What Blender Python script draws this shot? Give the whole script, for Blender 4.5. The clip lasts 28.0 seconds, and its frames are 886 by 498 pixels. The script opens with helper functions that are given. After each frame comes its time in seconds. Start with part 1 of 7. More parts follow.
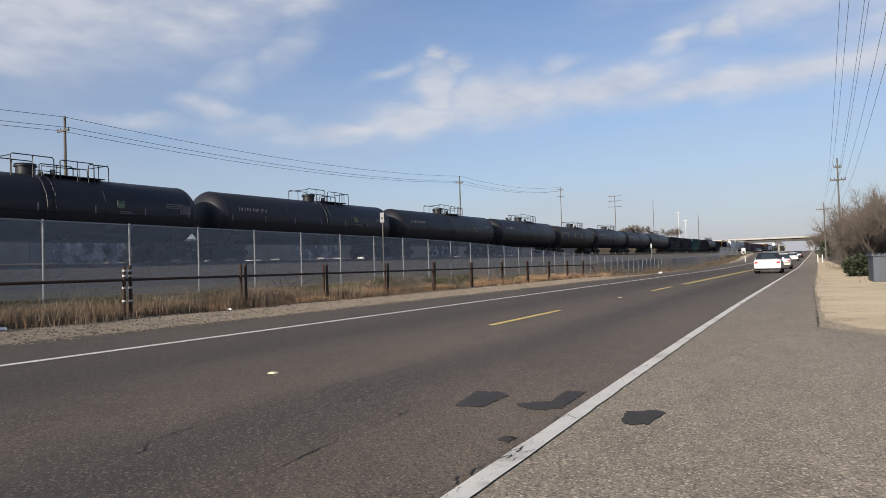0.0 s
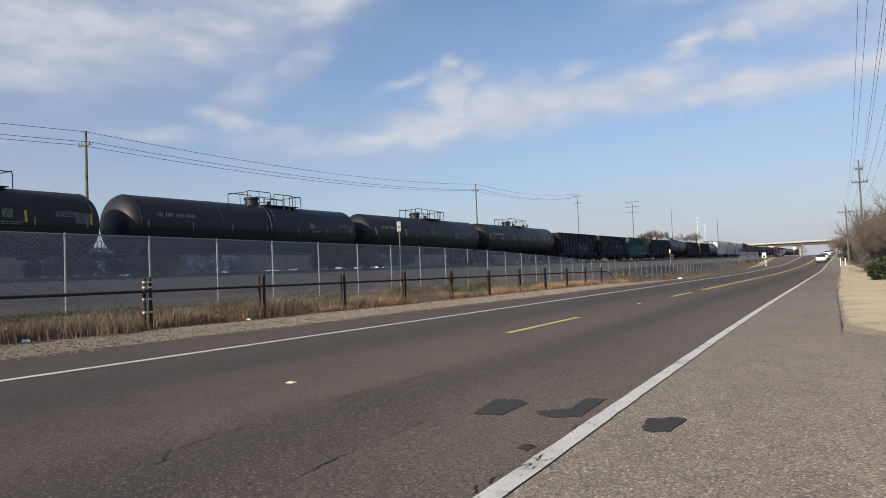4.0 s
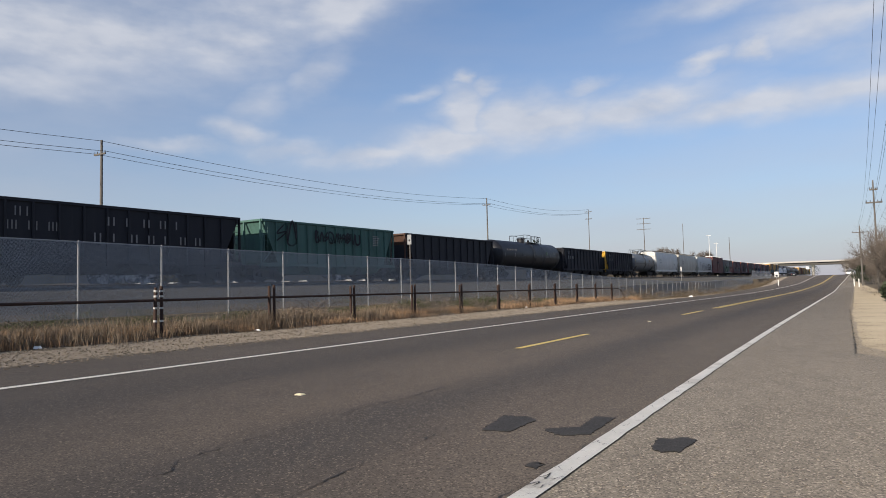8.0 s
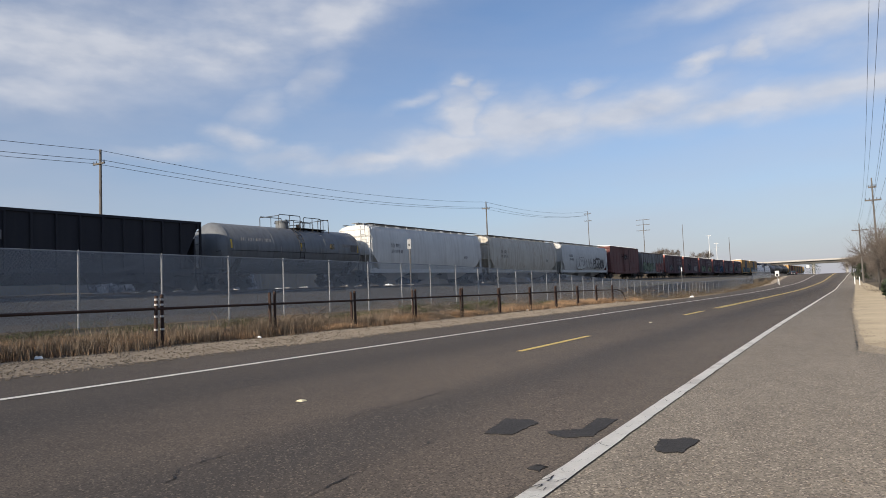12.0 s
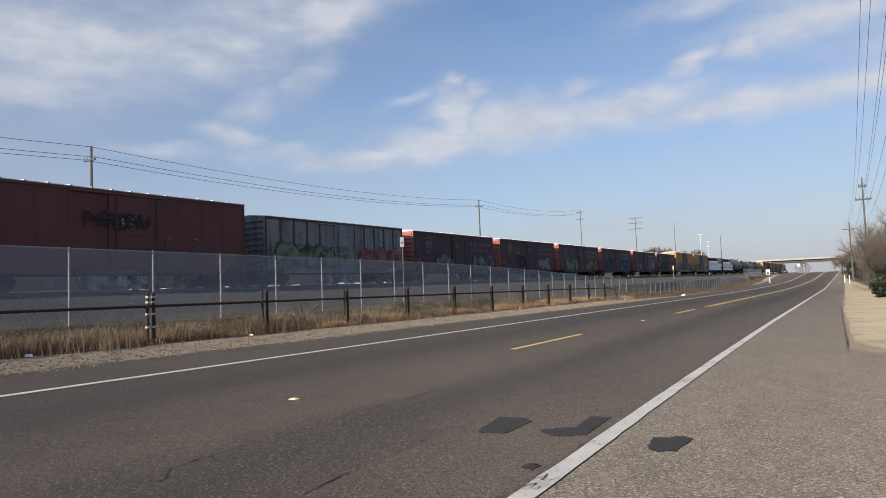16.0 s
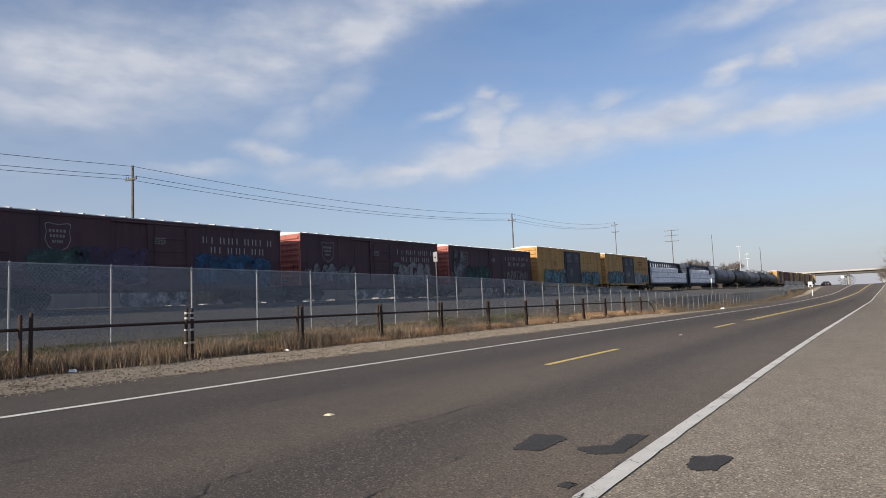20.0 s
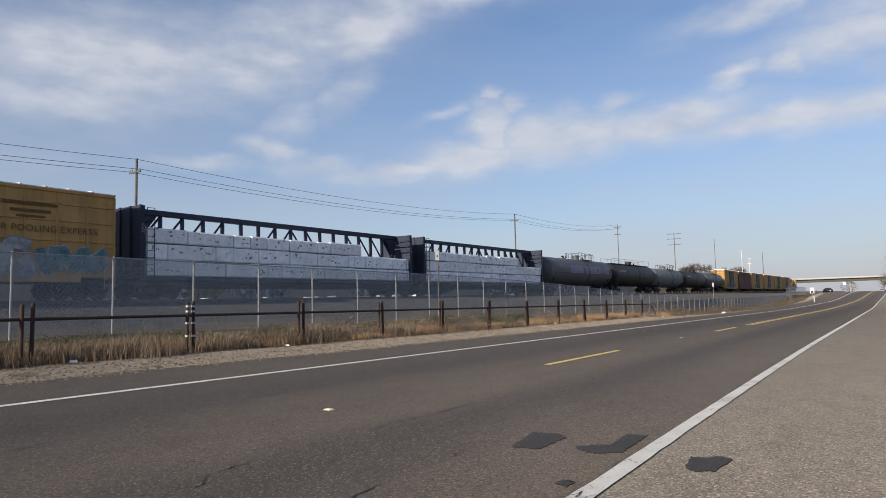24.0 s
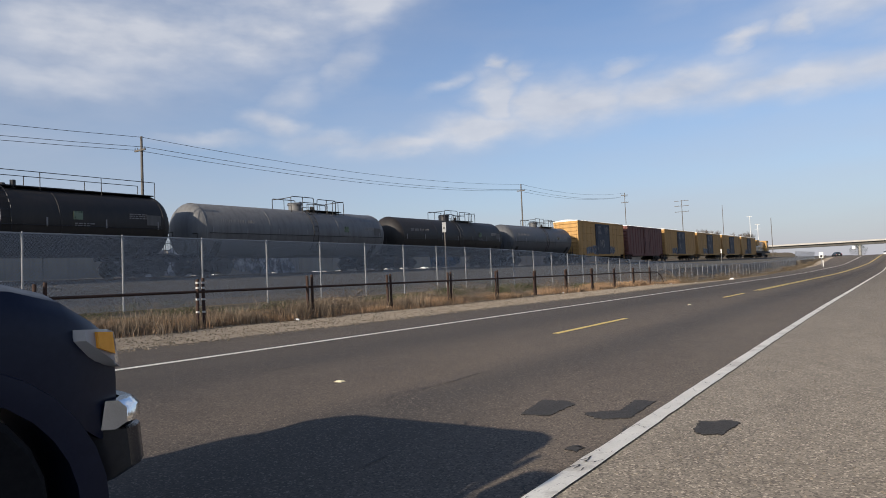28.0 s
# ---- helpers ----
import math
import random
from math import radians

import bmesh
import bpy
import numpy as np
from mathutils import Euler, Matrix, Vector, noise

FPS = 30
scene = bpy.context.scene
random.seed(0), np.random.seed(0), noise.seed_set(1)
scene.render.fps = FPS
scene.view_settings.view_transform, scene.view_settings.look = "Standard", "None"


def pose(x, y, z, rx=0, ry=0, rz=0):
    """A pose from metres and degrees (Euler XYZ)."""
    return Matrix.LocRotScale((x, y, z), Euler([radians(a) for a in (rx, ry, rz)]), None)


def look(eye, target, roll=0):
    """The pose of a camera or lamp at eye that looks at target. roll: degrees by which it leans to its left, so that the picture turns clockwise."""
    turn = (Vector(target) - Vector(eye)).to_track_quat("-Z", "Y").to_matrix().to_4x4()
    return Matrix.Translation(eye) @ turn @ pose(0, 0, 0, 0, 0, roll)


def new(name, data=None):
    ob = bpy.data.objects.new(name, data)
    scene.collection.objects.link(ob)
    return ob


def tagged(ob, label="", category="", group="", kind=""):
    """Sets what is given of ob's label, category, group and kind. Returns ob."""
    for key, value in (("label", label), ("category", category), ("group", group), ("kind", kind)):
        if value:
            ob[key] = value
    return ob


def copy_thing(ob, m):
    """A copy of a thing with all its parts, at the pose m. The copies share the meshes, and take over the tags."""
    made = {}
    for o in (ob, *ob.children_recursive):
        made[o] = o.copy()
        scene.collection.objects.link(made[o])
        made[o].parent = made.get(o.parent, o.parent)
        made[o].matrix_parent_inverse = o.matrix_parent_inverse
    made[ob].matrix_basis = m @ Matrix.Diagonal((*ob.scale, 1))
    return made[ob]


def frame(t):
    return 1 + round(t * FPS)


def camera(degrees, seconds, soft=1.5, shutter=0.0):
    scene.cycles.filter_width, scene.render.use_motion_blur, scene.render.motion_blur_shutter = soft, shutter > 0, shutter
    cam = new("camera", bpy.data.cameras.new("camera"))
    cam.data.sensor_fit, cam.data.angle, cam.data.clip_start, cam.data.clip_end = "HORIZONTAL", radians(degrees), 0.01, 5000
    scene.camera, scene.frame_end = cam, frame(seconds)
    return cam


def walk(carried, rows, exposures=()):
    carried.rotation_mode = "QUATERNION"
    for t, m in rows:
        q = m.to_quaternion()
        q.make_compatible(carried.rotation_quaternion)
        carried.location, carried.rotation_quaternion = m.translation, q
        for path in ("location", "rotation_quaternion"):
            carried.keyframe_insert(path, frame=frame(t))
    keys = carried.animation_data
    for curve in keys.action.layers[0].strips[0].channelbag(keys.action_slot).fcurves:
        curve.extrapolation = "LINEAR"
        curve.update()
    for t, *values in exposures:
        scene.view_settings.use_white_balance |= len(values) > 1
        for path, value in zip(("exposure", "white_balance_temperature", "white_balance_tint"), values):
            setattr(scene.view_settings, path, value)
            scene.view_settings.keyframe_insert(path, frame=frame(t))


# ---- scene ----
# One camera, held by hand beside the road; yaw, pitch and roll in degrees.
cam = camera(65.86, 28.0, 0.9)
PATH = [
    (0.0, 0.005, -0.007, 0.994, 27.763, 1.630, 1.714),
    (0.5, -0.000, -0.005, 0.994, 28.554, 1.810, 1.859),
    (1.0, 0.002, -0.007, 0.993, 28.950, 1.517, 1.697),
    (1.5, -0.002, -0.014, 0.991, 29.255, -0.138, 1.128),
    (2.0, -0.004, -0.002, 0.996, 28.547, 0.531, 1.173),
    (2.5, -0.004, -0.006, 1.000, 28.601, 2.791, 1.964),
    (3.0, -0.004, 0.003, 0.998, 27.995, 3.956, 1.855),
    (3.5, 0.004, 0.007, 0.988, 28.570, 2.429, 2.187),
    (5.5, -0.004, 0.010, 0.989, 30.260, 2.453, 2.768),
    (6.0, 0.003, 0.007, 0.989, 30.618, 1.942, 2.146),
    (6.5, -0.008, 0.006, 0.990, 30.055, 2.718, 1.382),
    (7.0, -0.000, 0.008, 0.995, 31.246, 3.467, 1.752),
    (7.5, 0.005, -0.002, 0.994, 31.167, 3.483, 1.283),
    (7.8, 0.002, -0.002, 0.995, 30.523, 2.885, 0.475),
    (8.0, 0.002, -0.002, 0.997, 30.015, 3.546, 1.391),
    (8.5, 0.002, 0.006, 0.995, 29.161, 3.515, 1.617),
    (9.0, 0.003, -0.003, 0.998, 29.206, 3.335, 1.804),
    (9.5, 0.005, 0.004, 0.998, 29.708, 3.563, 2.128),
    (10.0, 0.009, 0.004, 1.009, 29.339, 4.116, 2.224),
    (10.5, 0.005, 0.005, 0.994, 29.657, 4.186, 2.302),
    (11.0, 0.003, -0.002, 0.995, 29.834, 3.837, 1.963),
    (11.5, 0.006, -0.001, 0.998, 29.858, 3.843, 2.008),
    (12.0, 0.006, -0.000, 0.994, 30.075, 3.898, 2.255),
    (12.5, 0.009, 0.004, 0.990, 30.761, 2.965, 1.758),
    (14.5, 0.014, 0.011, 0.994, 29.565, 3.301, 2.781),
    (15.0, 0.006, 0.008, 0.987, 29.068, 3.845, 2.414),
    (15.5, -0.004, 0.015, 0.988, 28.737, 3.482, 1.436),
    (16.0, -0.009, 0.006, 0.997, 29.446, 3.697, 2.159),
    (16.5, -0.017, 0.006, 0.996, 28.181, 3.677, 2.129),
    (17.0, 0.000, 0.015, 1.000, 27.553, 4.482, 2.415),
    (17.5, -0.001, 0.018, 1.004, 27.463, 4.819, 3.062),
    (18.0, -0.001, 0.017, 1.003, 27.757, 4.766, 3.443),
    (18.5, -0.003, 0.018, 1.006, 27.883, 5.171, 3.596),
    (19.0, -0.009, 0.004, 1.002, 29.967, 4.806, 3.141),
    (19.1, -0.004, 0.001, 1.001, 30.294, 4.085, 2.433),
    (19.5, -0.005, -0.002, 1.006, 31.934, 5.071, 2.801),
    (20.0, -0.000, -0.001, 1.011, 32.271, 5.001, 2.403),
    (20.5, 0.002, -0.004, 1.001, 31.604, 5.001, 2.342),
    (21.0, -0.005, 0.006, 1.004, 31.484, 5.360, 2.200),
    (21.5, -0.004, 0.002, 1.005, 31.807, 5.616, 2.042),
    (23.5, -0.001, 0.004, 0.997, 31.623, 5.780, 1.387),
    (24.0, -0.005, -0.004, 0.992, 32.343, 4.921, 1.286),
    (24.5, -0.006, -0.009, 0.982, 31.268, 4.521, 0.892),
    (25.0, 0.000, -0.019, 0.984, 31.605, 4.810, 1.579),
    (25.5, 0.005, -0.019, 0.980, 31.479, 4.386, 1.825),
    (26.0, 0.002, -0.020, 0.978, 31.385, 4.067, 1.708),
    (26.5, -0.002, -0.018, 0.978, 31.256, 3.472, 1.543),
    (27.0, -0.001, -0.011, 0.987, 32.217, 3.263, 2.122),
    (27.5, -0.000, -0.016, 0.984, 32.967, 2.636, 2.511),
    (28.0, 0.003, -0.014, 0.986, 33.004, 2.594, 2.406),
]
walk(cam, [(t, pose(x, y, z, 90 + p, r, a)) for t, x, y, z, a, p, r in PATH])

# ---- world, sun, exposure ----
SUN_EL, SUN_AZ = 19.0, 187.0   # the sun stands low behind the camera, a little to the left


def sky_world():
    w = bpy.data.worlds.new("sky")
    scene.world = w
    w.use_nodes = True
    n, l = w.node_tree.nodes, w.node_tree.links
    n.clear()
    out, bg = n.new("ShaderNodeOutputWorld"), n.new("ShaderNodeBackground")
    sky = n.new("ShaderNodeTexSky")
    sky.sky_type, sky.sun_disc = "NISHITA", False
    sky.sun_elevation, sky.sun_rotation = radians(SUN_EL), radians(SUN_AZ)
    sky.air_density, sky.dust_density, sky.ozone_density = 1.0, 0.8, 2.0
    bg.inputs[1].default_value = SKY

    def m(op, a, b=None, c=None, clamp=False):
        k = n.new("ShaderNodeMath")
        k.operation, k.use_clamp = op, clamp
        for i, v in enumerate((a, b, c)):
            if v is None:
                continue
            if isinstance(v, (int, float)):
                k.inputs[i].default_value = v
            else:
                l.new(v, k.inputs[i])
        return k.outputs[0]

    tc = n.new("ShaderNodeTexCoord")
    sep = n.new("ShaderNodeSeparateXYZ")
    l.new(tc.outputs["Generated"], sep.inputs[0])
    x, y, z = sep.outputs
    u = m("MULTIPLY", m("ARCTAN2", m("MULTIPLY", x, -1.0), y), 57.2958)
    v = m("MULTIPLY", m("ARCSINE", z), 57.2958)

    def noise_at(su, sv, seed, detail=5.0, rough=0.5):
        k, c = n.new("ShaderNodeTexNoise"), n.new("ShaderNodeCombineXYZ")
        l.new(m("MULTIPLY", u, su), c.inputs[0])
        l.new(m("MULTIPLY", v, sv), c.inputs[1])
        c.inputs[2].default_value = seed
        l.new(c.outputs[0], k.inputs["Vector"])
        k.inputs["Scale"].default_value, k.inputs["Detail"].default_value = 1.0, detail
        k.inputs["Roughness"].default_value = rough
        return k.outputs["Fac"]

    wu = m("ADD", u, m("MULTIPLY", m("SUBTRACT", noise_at(0.34, 0.6, 3.1), 0.5), 3.4))
    wv = m("ADD", v, m("MULTIPLY", m("SUBTRACT", noise_at(0.32, 0.6, 8.7), 0.5), 1.9))
    total = None
    for u0, v0, a, b, tilt, gain in CLOUDS:
        du, dv = m("SUBTRACT", wu, u0), m("SUBTRACT", wv, v0)
        ct, st = math.cos(radians(tilt)), math.sin(radians(tilt))
        p = m("DIVIDE", m("ADD", m("MULTIPLY", du, ct), m("MULTIPLY", dv, st)), a)
        q = m("DIVIDE", m("SUBTRACT", m("MULTIPLY", dv, ct), m("MULTIPLY", du, st)), b)
        e = m("MULTIPLY", m("EXPONENT", m("MULTIPLY", m("ADD", m("MULTIPLY", p, p), m("MULTIPLY", q, q)), -1.0)), gain)
        total = e if total is None else m("MAXIMUM", total, e)
    wisp = noise_at(0.055, 0.24, 1.7, 6.0, 0.52)
    fine = noise_at(0.26, 0.55, 5.3, 5.0, 0.5)
    grain = m("ADD", m("MULTIPLY", wisp, 0.9), m("MULTIPLY", fine, 0.5))
    dens = m("MULTIPLY", total, m("SUBTRACT", m("MULTIPLY", grain, 1.35), 0.22), clamp=True)
    dens = m("MINIMUM", dens, 0.86)
    # thin veil over the whole sky, thicker towards the horizon
    veil = m("MULTIPLY", m("EXPONENT", m("MULTIPLY", m("MAXIMUM", v, 0.0), -0.12)), 0.95)
    veil = m("ADD", veil, m("MULTIPLY", m("SUBTRACT", wisp, 0.22), 0.35), clamp=True)

    def mix(fac, a, b):
        k = n.new("ShaderNodeMix")
        k.data_type = "RGBA"
        l.new(fac, k.inputs[0])
        for s, val in ((6, a), (7, b)):
            if isinstance(val, tuple):
                k.inputs[s].default_value = (*val, 1)
            else:
                l.new(val, k.inputs[s])
        return k.outputs[2]

    tint = n.new("ShaderNodeMix")
    tint.data_type, tint.blend_type = "RGBA", "MULTIPLY"
    tint.inputs[0].default_value = 1.0
    l.new(sky.outputs[0], tint.inputs[6])
    tint.inputs[7].default_value = SKY_TINT
    col = mix(veil, tint.outputs[2], HAZE)
    bright = m("MULTIPLY", m("SUBTRACT", m("ADD", m("MULTIPLY", fine, 0.6), m("MULTIPLY", wisp, 0.4)), 0.38), 4.2, clamp=True)
    col = mix(dens, col, mix(bright, CLOUD, CLOUD_LIT))
    l.new(col, bg.inputs[0])
    l.new(bg.outputs[0], out.inputs[0])


SKY = 0.085
SKY_TINT = (0.99, 1.16, 1.38, 1)
HAZE, CLOUD, CLOUD_LIT = (5.0, 4.92, 5.5), (5.3, 5.65, 6.5), (6.5, 6.7, 7.3)
# cloud banks: bearing and height in degrees, half widths, tilt, thickness
CLOUDS = (
    (27.6, 17.4, 0.9, 0.8, 0.0, 1.5), (26.2, 16.6, 1.6, 0.6, -10.0, 1.15), (27.8, 15.0, 2.0, 2.2, 10.0, 1.4), (24.0, 14.6, 4.0, 1.6, -6.0, 1.3),
    (29.5, 12.4, 5.0, 1.2, -6.0, 1.25), (21.5, 13.7, 6.0, 1.9, -4.0, 1.4), (14.0, 14.1, 7.0, 1.5, -6.0, 1.3),
    (6.0, 13.6, 7.0, 1.2, -3.0, 1.15), (-4.0, 13.8, 9.0, 1.3, -2.0, 1.1), (17.8, 16.1, 2.2, 0.55, -10.0, 0.9),
    (36.0, 11.4, 6.0, 0.8, -4.0, 1.05), (43.0, 11.8, 4.0, 0.8, 0.0, 1.15), (46.3, 13.0, 2.4, 1.0, 15.0, 1.15),
    (51.0, 11.8, 4.5, 0.6, 0.0, 0.85), (31.7, 16.1, 2.2, 0.5, -15.0, 0.8), (8.1, 17.1, 2.2, 0.7, -25.0, 1.0),
    (4.8, 17.6, 2.0, 0.8, -15.0, 1.15), (-1.0, 18.8, 7.0, 1.7, -5.0, 1.05), (-6.0, 16.3, 6.0, 1.8, 0.0, 0.9),
    (57.0, 19.6, 12.0, 3.4, -4.0, 1.2), (46.0, 20.8, 8.0, 3.6, -15.0, 1.2), (40.2, 18.0, 3.2, 1.5, -35.0, 0.9),
    (38.5, 22.6, 5.5, 2.2, -20.0, 1.1), (62.0, 15.8, 10.0, 1.5, 0.0, 0.75), (44.5, 15.6, 4.0, 1.5, -35.0, 0.65),
    (31.0, 25.4, 9.0, 1.4, -8.0, 1.1), (5.0, 22.0, 7.0, 1.1, -8.0, 1.05), (-4.0, 21.0, 7.0, 2.6, -8.0, 1.05),
    (60.0, 30.0, 30.0, 5.0, -6.0, 1.1), (110.0, 22.0, 40.0, 9.0, 5.0, 1.0), (-60.0, 20.0, 40.0, 8.0, -5.0, 1.0),
)
sky_world()
sun = new("sun", bpy.data.lights.new("sun", "SUN"))
sun.data.energy, sun.data.angle, sun.data.color = 5.0, radians(0.53), (1.0, 0.89, 0.74)
sun.matrix_world = look((0, 0, 60), (60 * math.sin(radians(SUN_AZ + 180)) / math.tan(radians(SUN_EL)),
                                     60 * math.cos(radians(SUN_AZ + 180)) / math.tan(radians(SUN_EL)), 0))
scene.view_settings.exposure = 0.25


# ---- materials ----
def material(name, c1, c2, rough=0.7, metal=0.0, scale=3.0, streak=0.0, grime=(0.05, 0.045, 0.04), grain=40.0,
             bump=0.15, spec=0.35, vary=0.0, island=False, patch=0.0, patch_c=(0.3, 0.3, 0.3), stretch=(1, 1, 1)):
    """Two-colour mottled surface with fine grain, optional running streaks and worn patches."""
    mt = bpy.data.materials.new(name)
    mt.use_nodes = True
    n, l = mt.node_tree.nodes, mt.node_tree.links
    b = n["Principled BSDF"]
    tc = n.new("ShaderNodeTexCoord")

    def tex(sc, vec, detail=6.0, rgh=0.6):
        k, mp = n.new("ShaderNodeTexNoise"), n.new("ShaderNodeMapping")
        mp.inputs["Scale"].default_value = vec
        l.new(tc.outputs["Object"], mp.inputs[0])
        l.new(mp.outputs[0], k.inputs["Vector"])
        k.inputs["Scale"].default_value, k.inputs["Detail"].default_value = sc, detail
        k.inputs["Roughness"].default_value = rgh
        return k.outputs["Fac"]

    def ramp(fac, a, bb):
        k = n.new("ShaderNodeMapRange")
        k.inputs[1].default_value, k.inputs[2].default_value = a, bb
        l.new(fac, k.inputs[0])
        return k.outputs[0]

    def mixc(fac, a, bb, amount=None, blend="MIX"):
        k = n.new("ShaderNodeMix")
        k.data_type, k.blend_type = "RGBA", blend
        if isinstance(fac, float):
            k.inputs[0].default_value = fac
        elif amount is not None:
            g = n.new("ShaderNodeMath")
            g.operation = "MULTIPLY"
            l.new(fac, g.inputs[0])
            g.inputs[1].default_value = amount
            l.new(g.outputs[0], k.inputs[0])
        else:
            l.new(fac, k.inputs[0])
        for s, val in ((6, a), (7, bb)):
            if isinstance(val, tuple):
                k.inputs[s].default_value = (*val[:3], 1)
            else:
                l.new(val, k.inputs[s])
        return k.outputs[2]

    big = tex(scale, stretch)
    col = mixc(ramp(big, 0.32, 0.68), c1, c2)
    fine = tex(grain, (1, 1, 1), 3.0, 0.7)
    col = mixc(ramp(fine, 0.25, 0.75), col, tuple(min(1, v * 1.35 + 0.01) for v in c2), 0.35)
    if streak:
        st = tex(2.2, (1.6, 1.6, 0.14), 7.0, 0.65)
        col = mixc(ramp(st, 0.46, 0.72), col, grime, streak)
    if patch:
        pt = tex(1.1, (1, 1, 1), 9.0, 0.7)
        col = mixc(ramp(pt, 0.56, 0.60), col, patch_c, patch)
    if vary:
        oi = n.new("ShaderNodeNewGeometry" if island else "ShaderNodeObjectInfo")
        src = oi.outputs["Random Per Island" if island else "Random"]
        hs = n.new("ShaderNodeHueSaturation")
        vr = n.new("ShaderNodeMapRange")
        l.new(src, vr.inputs[0])
        vr.inputs[3].default_value, vr.inputs[4].default_value = 1 - vary, 1 + vary
        l.new(vr.outputs[0], hs.inputs["Value"])
        l.new(col, hs.inputs["Color"])
        col = hs.outputs[0]
    l.new(col, b.inputs["Base Color"])
    rr = n.new("ShaderNodeMapRange")
    l.new(big, rr.inputs[0])
    rr.inputs[3].default_value, rr.inputs[4].default_value = max(0.03, rough - 0.12), min(1, rough + 0.12)
    l.new(rr.outputs[0], b.inputs["Roughness"])
    b.inputs["Metallic"].default_value = metal
    b.inputs["Specular IOR Level"].default_value = spec
    b.inputs["Diffuse Roughness"].default_value = 1.0 if rough > 0.9 else 0.0
    if bump:
        bp = n.new("ShaderNodeBump")
        bp.inputs["Strength"].default_value, bp.inputs["Distance"].default_value = bump, 0.02
        l.new(fine, bp.inputs["Height"])
        l.new(bp.outputs[0], b.inputs["Normal"])
    return mt


def road_surface(name, dark, light, grain, lanes, speck=1.1):
    """Asphalt: binder, pale aggregate, pits; with lanes, bands of wear that follow the road."""
    mt = bpy.data.materials.new(name)
    mt.use_nodes = True
    n, l = mt.node_tree.nodes, mt.node_tree.links
    b = n["Principled BSDF"]
    tc = n.new("ShaderNodeTexCoord")

    def tex(kind, scale, vec=(1, 1, 1), detail=3.0, space="Object"):
        k, mp = n.new(kind), n.new("ShaderNodeMapping")
        mp.inputs["Scale"].default_value = vec
        l.new(tc.outputs[space], mp.inputs[0])
        l.new(mp.outputs[0], k.inputs["Vector"])
        k.inputs["Scale"].default_value = scale
        if kind == "ShaderNodeTexNoise":
            k.inputs["Detail"].default_value, k.inputs["Roughness"].default_value = detail, 0.65
        return k

    def ramp(v, a, bb, lo=0.0, hi=1.0):
        k = n.new("ShaderNodeMapRange")
        for i, q in enumerate((a, bb, lo, hi)):
            k.inputs[i + 1].default_value = q
        l.new(v, k.inputs[0])
        return k.outputs[0]

    def calc(op, a, bb):
        k = n.new("ShaderNodeMath")
        k.operation = op
        for i, v in enumerate((a, bb)):
            if isinstance(v, (int, float)):
                k.inputs[i].default_value = v
            else:
                l.new(v, k.inputs[i])
        return k.outputs[0]

    def mix(f, a, bb, blend="MIX"):
        k = n.new("ShaderNodeMix")
        k.data_type, k.blend_type = "RGBA", blend
        if isinstance(f, float):
            k.inputs[0].default_value = f
        else:
            l.new(f, k.inputs[0])
        for s, v in ((6, a), (7, bb)):
            if isinstance(v, tuple):
                k.inputs[s].default_value = (*v, 1)
            else:
                l.new(v, k.inputs[s])
        return k.outputs[2]

    stones = tex("ShaderNodeTexVoronoi", grain)
    chip = n.new("ShaderNodeSeparateColor")
    l.new(stones.outputs["Color"], chip.inputs[0])
    fine = tex("ShaderNodeTexNoise", grain * 0.45, detail=5.0).outputs["Fac"]
    big = tex("ShaderNodeTexNoise", 0.55, (1, 0.35, 1), 7.0).outputs["Fac"]
    mid = tex("ShaderNodeTexNoise", 4.0, (1, 0.6, 1), 6.0).outputs["Fac"]
    col = mix(ramp(big, 0.34, 0.66), dark, light)
    col = mix(ramp(mid, 0.36, 0.70, 0.0, 0.5), col, tuple(v * 1.35 for v in light))
    if lanes:
        uv = n.new("ShaderNodeSeparateXYZ")
        l.new(tc.outputs["UV"], uv.inputs[0])
        warp = calc("MULTIPLY", calc("SUBTRACT", tex("ShaderNodeTexNoise", 0.9, (1, 0.35, 1), 5.0).outputs["Fac"], 0.5), 1.3)
        off = calc("ADD", uv.outputs[0], warp)
        for centre, half, amount, c in ((1.62, 0.62, 0.70, (0.03058, 0.0276, 0.02534)), (-1.9, 1.0, 0.75, (0.0341, 0.0294, 0.02596)), (0.55, 0.55, 0.45, (0.1088, 0.0858, 0.06551)), (-0.4, 0.5, 0.25, (0.09114, 0.072, 0.05562)), (3.1, 0.4, 0.30, (0.1117, 0.0942, 0.07663)), (-3.3, 0.7, 0.55, (0.04586, 0.0384, 0.03214))):
            d = calc("DIVIDE", calc("SUBTRACT", off, centre), half)
            g_ = calc("MULTIPLY", calc("EXPONENT", calc("MULTIPLY", calc("MULTIPLY", d, d), -1.0), 0.0), amount)
            col = mix(g_, col, c)
        blot_ = tex("ShaderNodeTexNoise", 1.3, (1, 0.5, 1), 6.0).outputs["Fac"]
        col = mix(ramp(blot_, 0.52, 0.72, 0.0, 0.5), col, (0.036, 0.032, 0.029))
    col = mix(ramp(chip.outputs[0], 0.80, 0.93, 0.0, 0.8 * speck), col, tuple(v * 2.1 for v in light))
    col = mix(ramp(chip.outputs[1], 0.60, 0.85, 0.0, 0.70 * speck), col, tuple(v * 0.36 for v in dark))
    col = mix(ramp(fine, 0.50, 0.72, 0.0, 0.5 * speck), col, tuple(v * 0.38 for v in dark))
    l.new(col, b.inputs["Base Color"])
    b.inputs["Roughness"].default_value, b.inputs["Specular IOR Level"].default_value = 0.74, 0.34
    b.inputs["Diffuse Roughness"].default_value = 1.0
